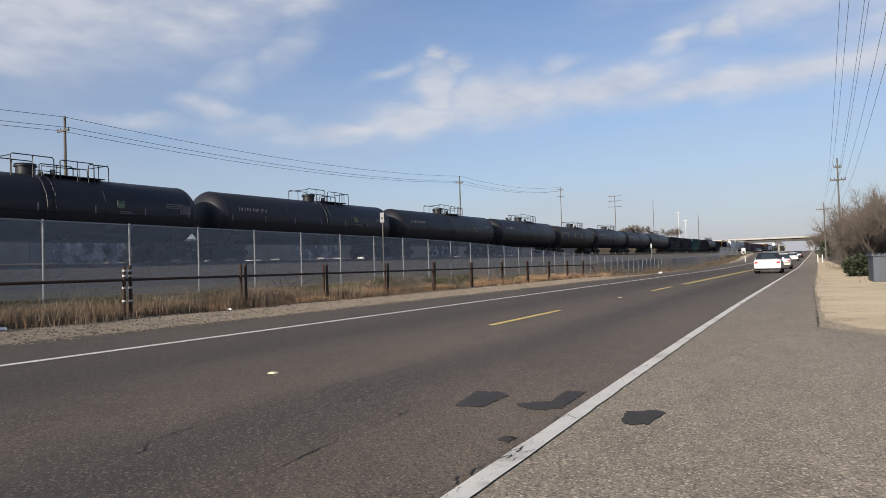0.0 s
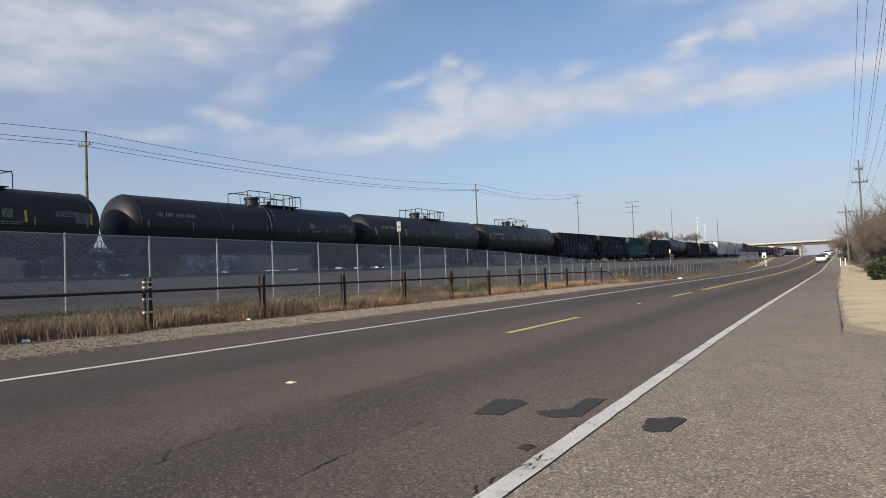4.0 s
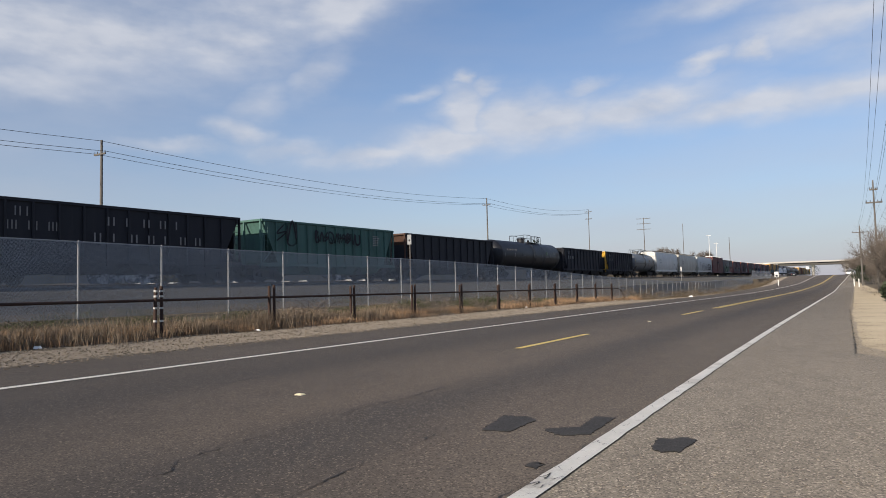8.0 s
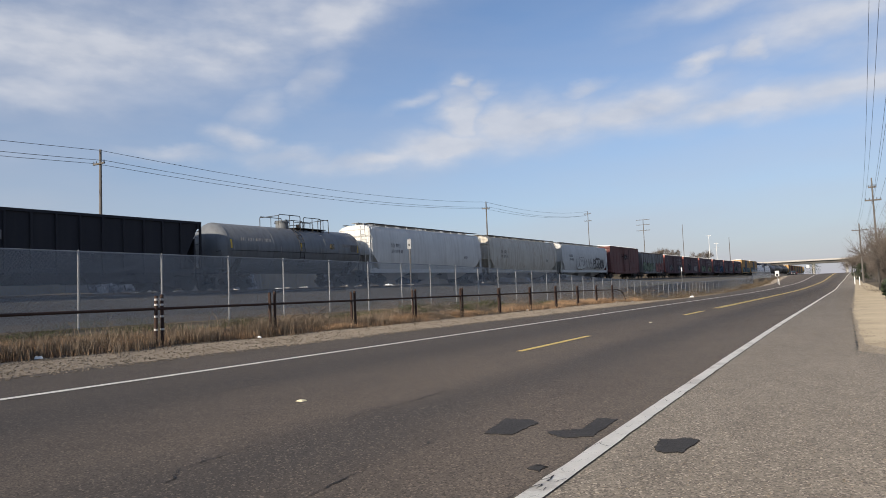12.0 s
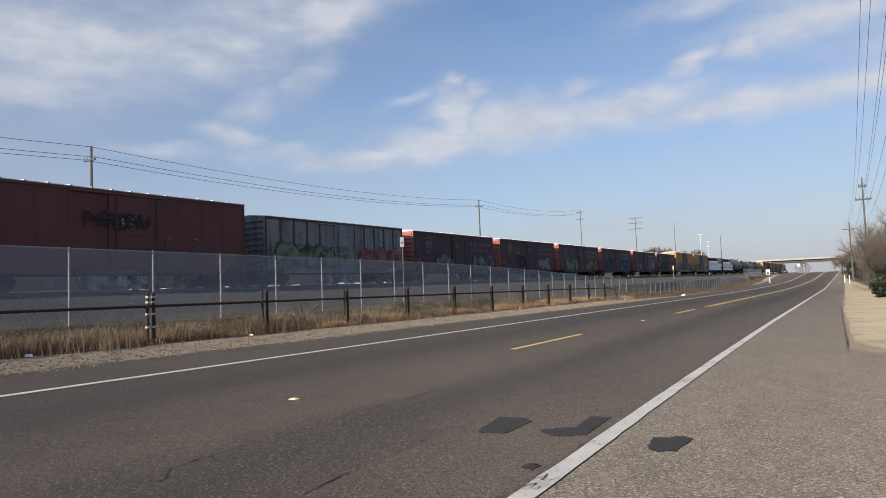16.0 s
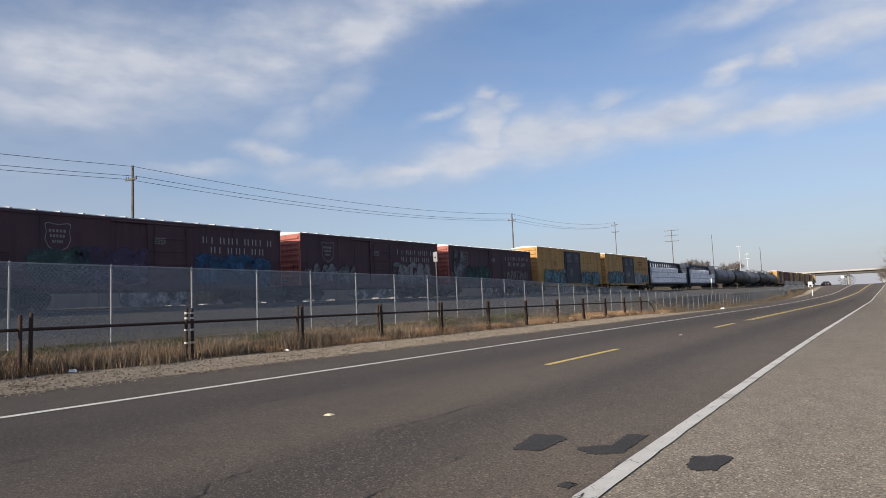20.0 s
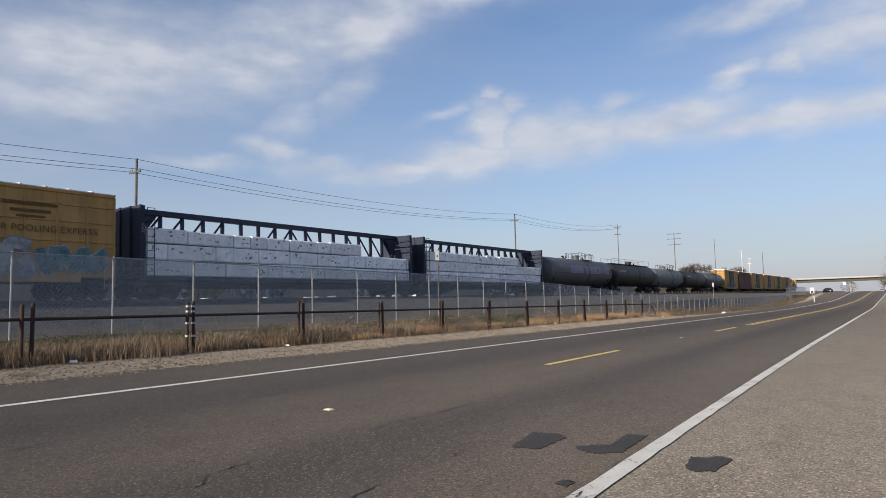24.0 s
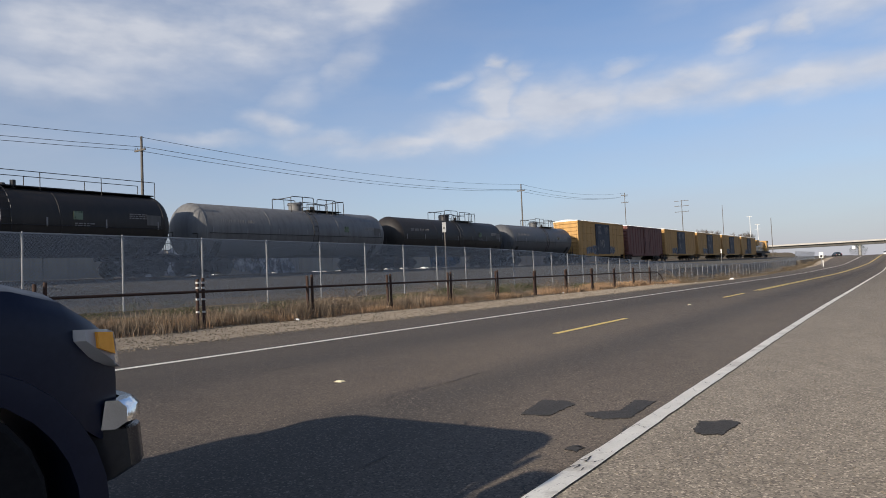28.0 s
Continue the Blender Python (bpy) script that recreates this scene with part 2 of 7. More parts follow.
    bp = n.new("ShaderNodeBump")
    bp.inputs["Strength"].default_value, bp.inputs["Distance"].default_value = 1.0, 0.014
    l.new(chip.outputs[0], bp.inputs["Height"])
    l.new(bp.outputs[0], b.inputs["Normal"])
    return mt


def spray(name, c1, c2, cover=0.5, edge=0.1):
    """Aged spray paint: worn through in flecks and clouds to the paint below."""
    mt = bpy.data.materials.new(name)
    mt.use_nodes = True
    n, l = mt.node_tree.nodes, mt.node_tree.links
    b, out = n["Principled BSDF"], n["Material Output"]
    b.inputs["Roughness"].default_value, b.inputs["Specular IOR Level"].default_value = 0.8, 0.2
    tc = n.new("ShaderNodeTexCoord")
    fac = []
    for scale, detail in ((2.2, 6.0), (1.1, 9.0)):
        k = n.new("ShaderNodeTexNoise")
        k.inputs["Scale"].default_value, k.inputs["Detail"].default_value = scale, detail
        k.inputs["Roughness"].default_value = 0.68
        l.new(tc.outputs["Object"], k.inputs["Vector"])
        fac.append(k.outputs["Fac"])
    mx = n.new("ShaderNodeMix")
    mx.data_type = "RGBA"
    mx.inputs[6].default_value, mx.inputs[7].default_value = (*c1, 1), (*c2, 1)
    l.new(fac[0], mx.inputs[0])
    l.new(mx.outputs[2], b.inputs["Base Color"])
    r = n.new("ShaderNodeMapRange")
    r.inputs[1].default_value, r.inputs[2].default_value = 1 - cover - edge, 1 - cover + edge
    l.new(fac[1], r.inputs[0])
    tr, ms = n.new("ShaderNodeBsdfTransparent"), n.new("ShaderNodeMixShader")
    l.new(r.outputs[0], ms.inputs[0])
    l.new(tr.outputs[0], ms.inputs[1])
    l.new(b.outputs[0], ms.inputs[2])
    l.new(ms.outputs[0], out.inputs[0])
    return mt


def glass(name, tint=(0.03, 0.04, 0.05)):
    mt = bpy.data.materials.new(name)
    mt.use_nodes = True
    b = mt.node_tree.nodes["Principled BSDF"]
    b.inputs["Base Color"].default_value = (*tint, 1)
    b.inputs["Roughness"].default_value, b.inputs["IOR"].default_value = 0.04, 1.5
    b.inputs["Specular IOR Level"].default_value = 0.7
    return mt


def mesh_fabric(name):
    """Woven wire seen from afar: diamonds of grey wire with open holes between."""
    mt = bpy.data.materials.new(name)
    mt.use_nodes = True
    n, l = mt.node_tree.nodes, mt.node_tree.links
    b, out = n["Principled BSDF"], n["Material Output"]
    b.inputs["Base Color"].default_value = (0.305, 0.33, 0.365, 1)
    b.inputs["Roughness"].default_value, b.inputs["Metallic"].default_value = 0.55, 0.3
    tc, sp = n.new("ShaderNodeTexCoord"), n.new("ShaderNodeSeparateXYZ")
    l.new(tc.outputs["Object"], sp.inputs[0])

    def m(op, a, bb):
        k = n.new("ShaderNodeMath")
        k.operation = op
        for i, v in enumerate((a, bb)):
            if isinstance(v, (int, float)):
                k.inputs[i].default_value = v
            else:
                l.new(v, k.inputs[i])
        return k.outputs[0]

    wires = None
    for op in ("ADD", "SUBTRACT"):
        s = m("MULTIPLY", m(op, sp.outputs[1], sp.outputs[2]), 27.0)
        wire = m("LESS_THAN", m("FRACT", s, 0.0), WIRE)
        wires = wire if wires is None else m("MAXIMUM", wires, wire)
    tr, mx = n.new("ShaderNodeBsdfTransparent"), n.new("ShaderNodeMixShader")
    l.new(wires, mx.inputs[0])
    l.new(tr.outputs[0], mx.inputs[1])
    l.new(b.outputs[0], mx.inputs[2])
    l.new(mx.outputs[0], out.inputs[0])
    return mt


WIRE = 0.24
M = dict(
    asphalt=road_surface("asphalt", (0.055, 0.0435, 0.0345), (0.084, 0.068, 0.0545), 92.0, True),
    shoulder=road_surface("shoulder_asphalt", (0.106, 0.0905, 0.0735), (0.164, 0.1435, 0.119), 95.0, False, 1.1),
    dusty=road_surface("dusty_asphalt", (0.143, 0.1189, 0.08866), (0.198, 0.1683, 0.127), 60.0, False, 0.7),
    tar=road_surface("tar_patch", (0.0155, 0.014, 0.0132), (0.027, 0.0245, 0.0225), 70.0, False, 0.6),
    crack=material("crack_filler", (0.024, 0.022, 0.021), (0.040, 0.037, 0.034), 0.8, scale=6.0),
    white_line=material("worn_white_paint", (0.61, 0.57, 0.50), (0.77, 0.725, 0.645), 0.8, scale=3.0, grain=90.0, bump=0.4, patch=0.5, patch_c=(0.42, 0.375, 0.315)),
    yellow_line=material("worn_yellow_paint", (0.66, 0.47, 0.11), (0.76, 0.57, 0.19), 0.75, scale=3.0, grain=60.0, patch=0.25, patch_c=(0.42, 0.33, 0.17)),
    marker_cream=material("faded_cream_plastic", (0.62, 0.54, 0.33), (0.74, 0.66, 0.44), 0.6, scale=9.0),
    dirt=material("dry_dirt", (0.185, 0.152, 0.108), (0.285, 0.243, 0.178), 0.97, scale=0.5, grain=12.0, bump=0.9, patch=0.5, patch_c=(0.14, 0.115, 0.082), stretch=(0.35, 0.9, 1)),
    field=material("dry_field", (0.048, 0.0384, 0.028), (0.076, 0.0608, 0.0432), 0.97, scale=0.5, grain=9.0, bump=0.8, patch=0.4, patch_c=(0.032, 0.036, 0.0208)),
    gravel=material("shoulder_gravel", (0.1258, 0.1027, 0.07779), (0.2244, 0.1873, 0.145), 0.95, scale=9.0, grain=30.0, bump=1.0, vary=0.5, island=True, patch=0.5, patch_c=(0.0816, 0.06381, 0.04809)),
    ballast=material("track_ballast", (0.02992, 0.02829, 0.02611), (0.05712, 0.05386, 0.0495), 0.93, scale=8.0, grain=14.0, bump=1.0, patch=0.3, patch_c=(0.02176, 0.02013, 0.0185)),
    stone=material("ballast_stone", (0.075, 0.072, 0.068), (0.145, 0.14, 0.132), 0.9, scale=6.0, vary=0.6, island=True),
    straw=material("dry_grass", (0.1404, 0.08424, 0.05148), (0.3666, 0.2457, 0.1521), 0.95, scale=1.1, bump=0, vary=0.5, island=True, spec=0.05),
    dead=material("dead_brown_grass", (0.056, 0.044, 0.032), (0.144, 0.112, 0.0784), 0.95, scale=1.5, bump=0, vary=0.45, island=True, spec=0.05),
    weed=material("green_weeds", (0.028, 0.036, 0.017), (0.062, 0.070, 0.032), 0.85, scale=1.0, bump=0, vary=0.4, island=True, spec=0.15),
    pale_grass=material("pale_tan_grass", (0.1125, 0.084, 0.0615), (0.255, 0.1988, 0.1462), 0.95, scale=1.8, bump=0, vary=0.5, island=True, spec=0.05),
    soil=material("dark_brown_soil", (0.036, 0.0272, 0.0208), (0.08, 0.0616, 0.0448), 0.97, scale=5.0, grain=25.0, bump=1.0, patch=0.4, patch_c=(0.128, 0.1, 0.072)),
    rust_post=material("rust_brown_pipe", (0.024, 0.013, 0.010), (0.046, 0.025, 0.018), 0.8, scale=5.0, grain=50.0),
    galv=material("galvanised_steel", (0.20, 0.205, 0.21), (0.28, 0.285, 0.29), 0.65, metal=0.3, scale=4.0),
    wire=mesh_fabric("chain_link_wire"),
    reflective=material("worn_white_band", (0.34, 0.33, 0.31), (0.46, 0.45, 0.43), 0.6, scale=9.0),
    wood=material("weathered_pole_wood", (0.085, 0.077, 0.070), (0.145, 0.131, 0.118), 0.9, scale=5.0, streak=0.5, grime=(0.06, 0.053, 0.046), stretch=(4, 4, 0.3)),
    cable=material("black_cable", (0.02, 0.02, 0.022), (0.03, 0.03, 0.032), 0.7, scale=8.0, bump=0),
    steel=material("dark_running_gear", (0.022, 0.020, 0.019), (0.045, 0.040, 0.036), 0.75, scale=3.0, metal=0.2),
    wheel=material("worn_wheel_steel", (0.05, 0.045, 0.04), (0.10, 0.09, 0.08), 0.6, metal=0.6, scale=4.0),
    rail=material("rail_steel", (0.10, 0.075, 0.06), (0.16, 0.12, 0.09), 0.55, metal=0.6, scale=3.0),
    tie=material("creosote_tie", (0.06, 0.05, 0.042), (0.10, 0.085, 0.07), 0.95, scale=3.0, vary=0.3),
    black_tank=material("black_tank_paint", (0.009, 0.0095, 0.013), (0.015, 0.0155, 0.020), 0.48, scale=0.5, streak=0.3, grime=(0.026, 0.025, 0.027), spec=0.34),
    brown_tank=material("dusty_black_tank_paint", (0.013, 0.012, 0.012), (0.024, 0.020, 0.018), 0.55, scale=0.5, streak=0.5, grime=(0.040, 0.032, 0.026)),
    grey_tank=material("faded_grey_tank_paint", (0.105, 0.112, 0.122), (0.16, 0.168, 0.178), 0.45, scale=0.4, streak=0.5, grime=(0.07, 0.068, 0.06), patch=0.25, patch_c=(0.17, 0.165, 0.14)),
    dark_grey_tank=material("dark_grey_tank_paint", (0.062, 0.064, 0.070), (0.095, 0.097, 0.103), 0.5, scale=0.4, streak=0.4, grime=(0.04, 0.038, 0.036)),
    dusty_tank=material("dusty_grey_tank_paint", (0.105, 0.105, 0.108), (0.155, 0.153, 0.152), 0.55, scale=0.4, streak=0.5, grime=(0.07, 0.065, 0.06)),
    purple=material("overpainted_panel", (0.17, 0.16, 0.22), (0.21, 0.195, 0.27), 0.6, scale=1.0),
    black_hopper=material("black_hopper_paint", (0.012, 0.0125, 0.018), (0.020, 0.0205, 0.027), 0.75, scale=0.6, streak=0.35, grime=(0.036, 0.035, 0.038)),
    rusty_end=material("rusty_brown_end_paint", (0.055, 0.030, 0.022), (0.085, 0.045, 0.032), 0.85, scale=1.0, streak=0.4),
    green_hopper=material("green_hopper_paint", (0.048, 0.112, 0.096), (0.072, 0.150, 0.130), 0.7, scale=0.6, streak=0.6, grime=(0.04, 0.062, 0.056)),
    yellow_end=material("yellow_end_paint", (0.55, 0.30, 0.03), (0.62, 0.36, 0.05), 0.65, scale=1.0, streak=0.4),
    white_hopper=material("off_white_hopper_paint", (0.52, 0.51, 0.49), (0.62, 0.61, 0.58), 0.6, scale=0.5, streak=0.35, grime=(0.30, 0.27, 0.23)),
    cream_hopper=material("stained_cream_hopper_paint", (0.42, 0.395, 0.34), (0.52, 0.49, 0.43), 0.65, scale=0.5, streak=0.6, grime=(0.24, 0.17, 0.11), patch=0.3, patch_c=(0.33, 0.24, 0.15)),
    grey_hopper=material("light_grey_hopper_paint", (0.44, 0.44, 0.43), (0.54, 0.54, 0.52), 0.65, scale=0.5, streak=0.4, grime=(0.30, 0.29, 0.27)),
    red_box=material("brick_red_boxcar_paint", (0.098, 0.034, 0.032), (0.135, 0.047, 0.043), 0.7, scale=0.6, streak=0.4, grime=(0.06, 0.032, 0.03)),
    silver_box=material("weathered_silver_boxcar_paint", (0.15, 0.158, 0.165), (0.24, 0.248, 0.255), 0.7, scale=0.9, streak=0.95, grime=(0.055, 0.042, 0.036), patch=0.5, patch_c=(0.09, 0.065, 0.055)),
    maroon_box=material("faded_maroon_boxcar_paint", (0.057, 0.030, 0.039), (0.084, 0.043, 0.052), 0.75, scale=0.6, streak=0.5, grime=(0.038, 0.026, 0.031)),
    # brighter red copy of maroon_box, with sunlight on the car ends painted in
    maroon_lit=material("sunlit_maroon_end_paint", (0.32, 0.11, 0.085), (0.40, 0.15, 0.12), 0.75, scale=1.0, streak=0.4, grime=(0.2, 0.08, 0.07)),
    yellow_box=material("mustard_yellow_boxcar_paint", (0.39, 0.222, 0.072), (0.47, 0.275, 0.098), 0.75, scale=0.6, streak=0.55, grime=(0.21, 0.125, 0.06)),
    brown_box=material("brown_boxcar_paint", (0.12, 0.048, 0.040), (0.16, 0.066, 0.054), 0.7, scale=0.6, streak=0.4),
    navy=material("dark_blue_steel_paint", (0.010, 0.016, 0.034), (0.018, 0.026, 0.050), 0.6, scale=0.8, streak=0.3, grime=(0.03, 0.032, 0.04)),
    roof=material("galvanised_car_roof", (0.60, 0.58, 0.55), (0.72, 0.70, 0.66), 0.5, scale=0.8, streak=0.2, grime=(0.35, 0.28, 0.22)),
    letter=material("dulled_white_lettering", (0.15, 0.14, 0.145), (0.24, 0.23, 0.225), 0.8, scale=4.0, bump=0),
    letter_bright=material("white_lettering", (0.26, 0.25, 0.245), (0.36, 0.345, 0.335), 0.8, scale=4.0, bump=0),
    letter_dark=material("dark_lettering", (0.04, 0.04, 0.05), (0.07, 0.07, 0.08), 0.8, scale=4.0, bump=0),
    spray_white=spray("white_spray_paint", (0.15, 0.15, 0.16), (0.29, 0.29, 0.3), 0.5, 0.16),
    spray_blue=spray("blue_spray_paint", (0.035, 0.085, 0.16), (0.06, 0.14, 0.24), 0.5, 0.16),
    spray_teal=spray("teal_spray_paint", (0.05, 0.085, 0.085), (0.08, 0.135, 0.125), 0.48, 0.16),
    spray_black=spray("black_spray_paint", (0.02, 0.02, 0.022), (0.04, 0.04, 0.045), 0.6),
    spray_pink=spray("violet_spray_paint", (0.085, 0.065, 0.11), (0.13, 0.1, 0.165), 0.49, 0.16),
    spray_pale=spray("pale_grey_spray_paint", (0.30, 0.31, 0.32), (0.44, 0.45, 0.46), 0.58, 0.14),
    spray_sea=spray("pale_blue_green_spray_paint", (0.07, 0.15, 0.18), (0.20, 0.30, 0.32), 0.56, 0.14),
    spray_green=spray("faded_green_spray_paint", (0.10, 0.15, 0.09), (0.22, 0.26, 0.20), 0.54),
    spray_red=spray("faded_red_spray_paint", (0.20, 0.085, 0.08), (0.30, 0.135, 0.125), 0.56),
    spray_ochre=spray("faded_ochre_spray_paint", (0.20, 0.14, 0.06), (0.30, 0.23, 0.12), 0.52),
    rust_stain=material("rust_stained_steel", (0.055, 0.036, 0.030), (0.10, 0.066, 0.054), 0.85, scale=2.0, streak=0.5),
    wall_white=spray("white_wall_paint", (0.45, 0.46, 0.48), (0.72, 0.73, 0.75), 0.47, 0.10),
    tan_wall=material("tan_block_wall", (0.26, 0.235, 0.185), (0.40, 0.365, 0.30), 0.9, scale=0.7, streak=0.4, grime=(0.16, 0.145, 0.115)),
    spray_yellow=material("yellow_marking", (0.50, 0.34, 0.04), (0.6, 0.42, 0.06), 0.7, scale=5.0, bump=0),
    wrap=material("white_lumber_wrap", (0.66, 0.66, 0.71), (0.93, 0.93, 0.95), 0.4, scale=2.6, grain=6.0, bump=1.0, vary=0.10, patch=0.3, patch_c=(0.52, 0.52, 0.57)),
    wrap_mark=material("wrap_print", (0.13, 0.135, 0.155), (0.22, 0.225, 0.25), 0.7, scale=3.0, bump=0),
    concrete=material("pale_concrete", (0.34, 0.325, 0.30), (0.44, 0.42, 0.39), 0.85, scale=0.3, streak=0.3, grime=(0.24, 0.225, 0.20)),
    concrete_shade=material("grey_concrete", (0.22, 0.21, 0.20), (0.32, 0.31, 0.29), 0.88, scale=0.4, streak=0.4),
    # girder: shade below the parapet is put into this dark colour
    girder=material("girder_painted_shade", (0.055, 0.053, 0.050), (0.085, 0.082, 0.078), 0.8, scale=0.4, streak=0.3),
    old_wall=material("stained_grey_wall", (0.085, 0.080, 0.078), (0.15, 0.142, 0.135), 0.9, scale=0.5, streak=0.5),
    emblem_brown=material("dark_brown_lettering", (0.10, 0.055, 0.022), (0.14, 0.08, 0.032), 0.8, scale=4.0, bump=0),
    bark=material("bare_bark", (0.075, 0.063, 0.054), (0.125, 0.108, 0.094), 0.95, scale=3.0, vary=0.25),
    twig=material("bare_twigs", (0.085, 0.069, 0.058), (0.145, 0.12, 0.102), 0.95, scale=2.0, bump=0, vary=0.35, island=True),
    leaf=material("dark_green_leaves", (0.014, 0.022, 0.010), (0.034, 0.044, 0.020), 0.7, scale=2.0, bump=0, vary=0.4, island=True),
    shed=material("grey_painted_metal", (0.055, 0.066, 0.085), (0.085, 0.098, 0.12), 0.6, scale=1.5, streak=0.4),
    white_car=material("white_car_paint", (0.72, 0.72, 0.72), (0.8, 0.8, 0.8), 0.25, scale=1.0, bump=0, spec=0.6),
    silver_car=material("silver_car_paint", (0.40, 0.38, 0.35), (0.48, 0.46, 0.43), 0.3, metal=0.4, scale=1.0, bump=0, spec=0.6),
    dark_car=material("black_car_paint", (0.012, 0.012, 0.014), (0.02, 0.02, 0.022), 0.25, scale=1.0, bump=0, spec=0.6),
    truck_blue=material("dark_blue_truck_paint", (0.004, 0.006, 0.018), (0.006, 0.010, 0.026), 0.35, scale=1.0, bump=0, spec=0.2),
    chrome=material("chrome", (0.72, 0.72, 0.73), (0.8, 0.8, 0.8), 0.12, metal=1.0, scale=4.0, bump=0),
    rubber=material("tyre_rubber", (0.007, 0.007, 0.008), (0.012, 0.012, 0.013), 0.95, scale=8.0, spec=0.1),
    dark_glass=glass("dark_window_glass"),
    lamp_glass=glass("headlamp_glass", (0.36, 0.36, 0.37)),
    amber=material("amber_lens", (0.75, 0.30, 0.03), (0.82, 0.36, 0.05), 0.2, scale=5.0, bump=0),
    red_lens=material("red_lens", (0.35, 0.02, 0.02), (0.45, 0.03, 0.03), 0.25, scale=5.0, bump=0),
    sign_white=material("dull_white_sign_paint", (0.52, 0.52, 0.50), (0.62, 0.62, 0.60), 0.6, scale=3.0),
    litter=material("white_litter", (0.66, 0.66, 0.64), (0.78, 0.78, 0.76), 0.6, scale=6.0, vary=0.2, island=True),
)


# ---- mesh helpers ----
class Shape:
    """Collects vertices and faces for one mesh."""

    def __init__(self):
        self.v, self.f = [], []

    def add(self, vs, fs):
        k = len(self.v)
        self.v.extend(vs)
        self.f.extend([tuple(i + k for i in f) for f in fs])
        return self

    def box(self, x0, x1, y0, y1, z0, z1):
        vs = [(x, y, z) for z in (z0, z1) for x, y in ((x0, y0), (x1, y0), (x1, y1), (x0, y1))]
        return self.add(vs, [(3, 2, 1, 0), (4, 5, 6, 7), (0, 1, 5, 4), (1, 2, 6, 5), (2, 3, 7, 6), (3, 0, 4, 7)])

    def cbox(self, x0, x1, y0, y1, z0, z1, c=0.02):
        """A box with its edges along y and its upright corners cut."""
        ring = [(x0 + c, z0), (x1 - c, z0), (x1, z0 + c), (x1, z1 - c), (x1 - c, z1), (x0 + c, z1), (x0, z1 - c), (x0, z0 + c)]
        mid_x, mid_z = (x0 + x1) / 2, (z0 + z1) / 2
        sx, sz = 1 - 2 * c / max(x1 - x0, 1e-6), 1 - 2 * c / max(z1 - z0, 1e-6)
        small = [(mid_x + (x - mid_x) * sx, mid_z + (z - mid_z) * sz) for x, z in ring]
        return self.loft([[(x, y0, z) for x, z in small], [(x, y0 + c, z) for x, z in ring], [(x, y1 - c, z) for x, z in ring], [(x, y1, z) for x, z in small]])

    def loft(self, rings, caps=True, closed=True):
        n = len(rings[0])
        vs = [p for r in rings for p in r]
        fs = []
        for i in range(len(rings) - 1):
            for j in range(n if closed else n - 1):
                a, b = i * n + j, i * n + (j + 1) % n
                fs.append((a, b, b + n, a + n))
        if caps and closed:
            fs.append(tuple(range(n - 1, -1, -1)))
            fs.append(tuple((len(rings) - 1) * n + j for j in range(n)))
        return self.add(vs, fs)

    def tube(self, p, q, r, n=6, r2=None):
        p, q = Vector(p), Vector(q)
        d = (q - p).normalized()
        a = d.orthogonal().normalized()
        b = d.cross(a)
        r2 = r if r2 is None else r2
        ring = lambda c, rad: [tuple(c + (a * math.cos(t) + b * math.sin(t)) * rad) for t in (2 * math.pi * i / n for i in range(n))]
        return self.loft([ring(p, r), ring(q, r2)])

    def pipe(self, pts, r, n=6):
        """A bent round bar through all the points, in one piece."""
        pts = [Vector(p) for p in pts]
        d = (pts[1] - pts[0]).normalized()
        a = d.orthogonal().normalized()
        rings = []
        for i, p in enumerate(pts):
            d = (pts[min(i + 1, len(pts) - 1)] - pts[max(i - 1, 0)]).normalized()
            a = (a - d * a.dot(d)).normalized()
            b = d.cross(a)
            rings.append([tuple(p + (a * math.cos(t) + b * math.sin(t)) * r) for t in (2 * math.pi * j / n for j in range(n))])
        return self.loft(rings)

    def mesh(self, name, mat, smooth=False):
        me = bpy.data.meshes.new(name)
        me.from_pydata(self.v, [], self.f)
        if smooth:
            me.polygons.foreach_set("use_smooth", [True] * len(me.polygons))
            me.set_sharp_from_angle(angle=radians(38))
        me.materials.append(mat if not isinstance(mat, str) else M[mat])
        me.update()
        return me


def thing(name, m, label, category, group="", kind=""):
    ob = new(name)
    ob.empty_display_size = 0.3
    ob.matrix_basis = m
    return tagged(ob, label, category, group, kind)


def part(name, shape, mat, parent, label="", smooth=False, at=None):
    me = shape if isinstance(shape, bpy.types.Mesh) else shape.mesh(name, mat, smooth)
    ob = new(name, me)
    ob.parent = parent
    if at is not None:
        ob.matrix_basis = at
    return tagged(ob, label) if label else ob


def solid(name, shape, mat, m, label, category, group="", kind="", smooth=False):
    ob = new(name, shape.mesh(name, mat, smooth))
    ob.matrix_basis = m
    return tagged(ob, label, category, group, kind)


def structure(name, shape, mat, label, category, smooth=False, kind="structure"):
    return solid(name, shape, mat, Matrix(), label, category, kind=kind, smooth=smooth)


rng = random.Random(11)

# ---- the lie of the land ----
def lerp(x, table):
    for (a, p), (b, q) in zip(table, table[1:]):
        if x <= b:
            return p + (q - p) * max(0.0, x - a) / (b - a)
    return table[-1][1]


def rise(y):
    """The road climbs gently beyond ninety metres and levels out at the overpass."""
    k = lambda v, s_: s_ * 8 * math.log1p(math.exp(max(-40.0, min(v / 8.0, 40.0))))
    return k(y - 78, 0.009) + k(y - 152, 0.034) - k(y - 207, 0.043)


def smooth_line(y, table):
    return sum(lerp(y + d, table) for d in (-8, -4, 0, 4, 8)) / 5


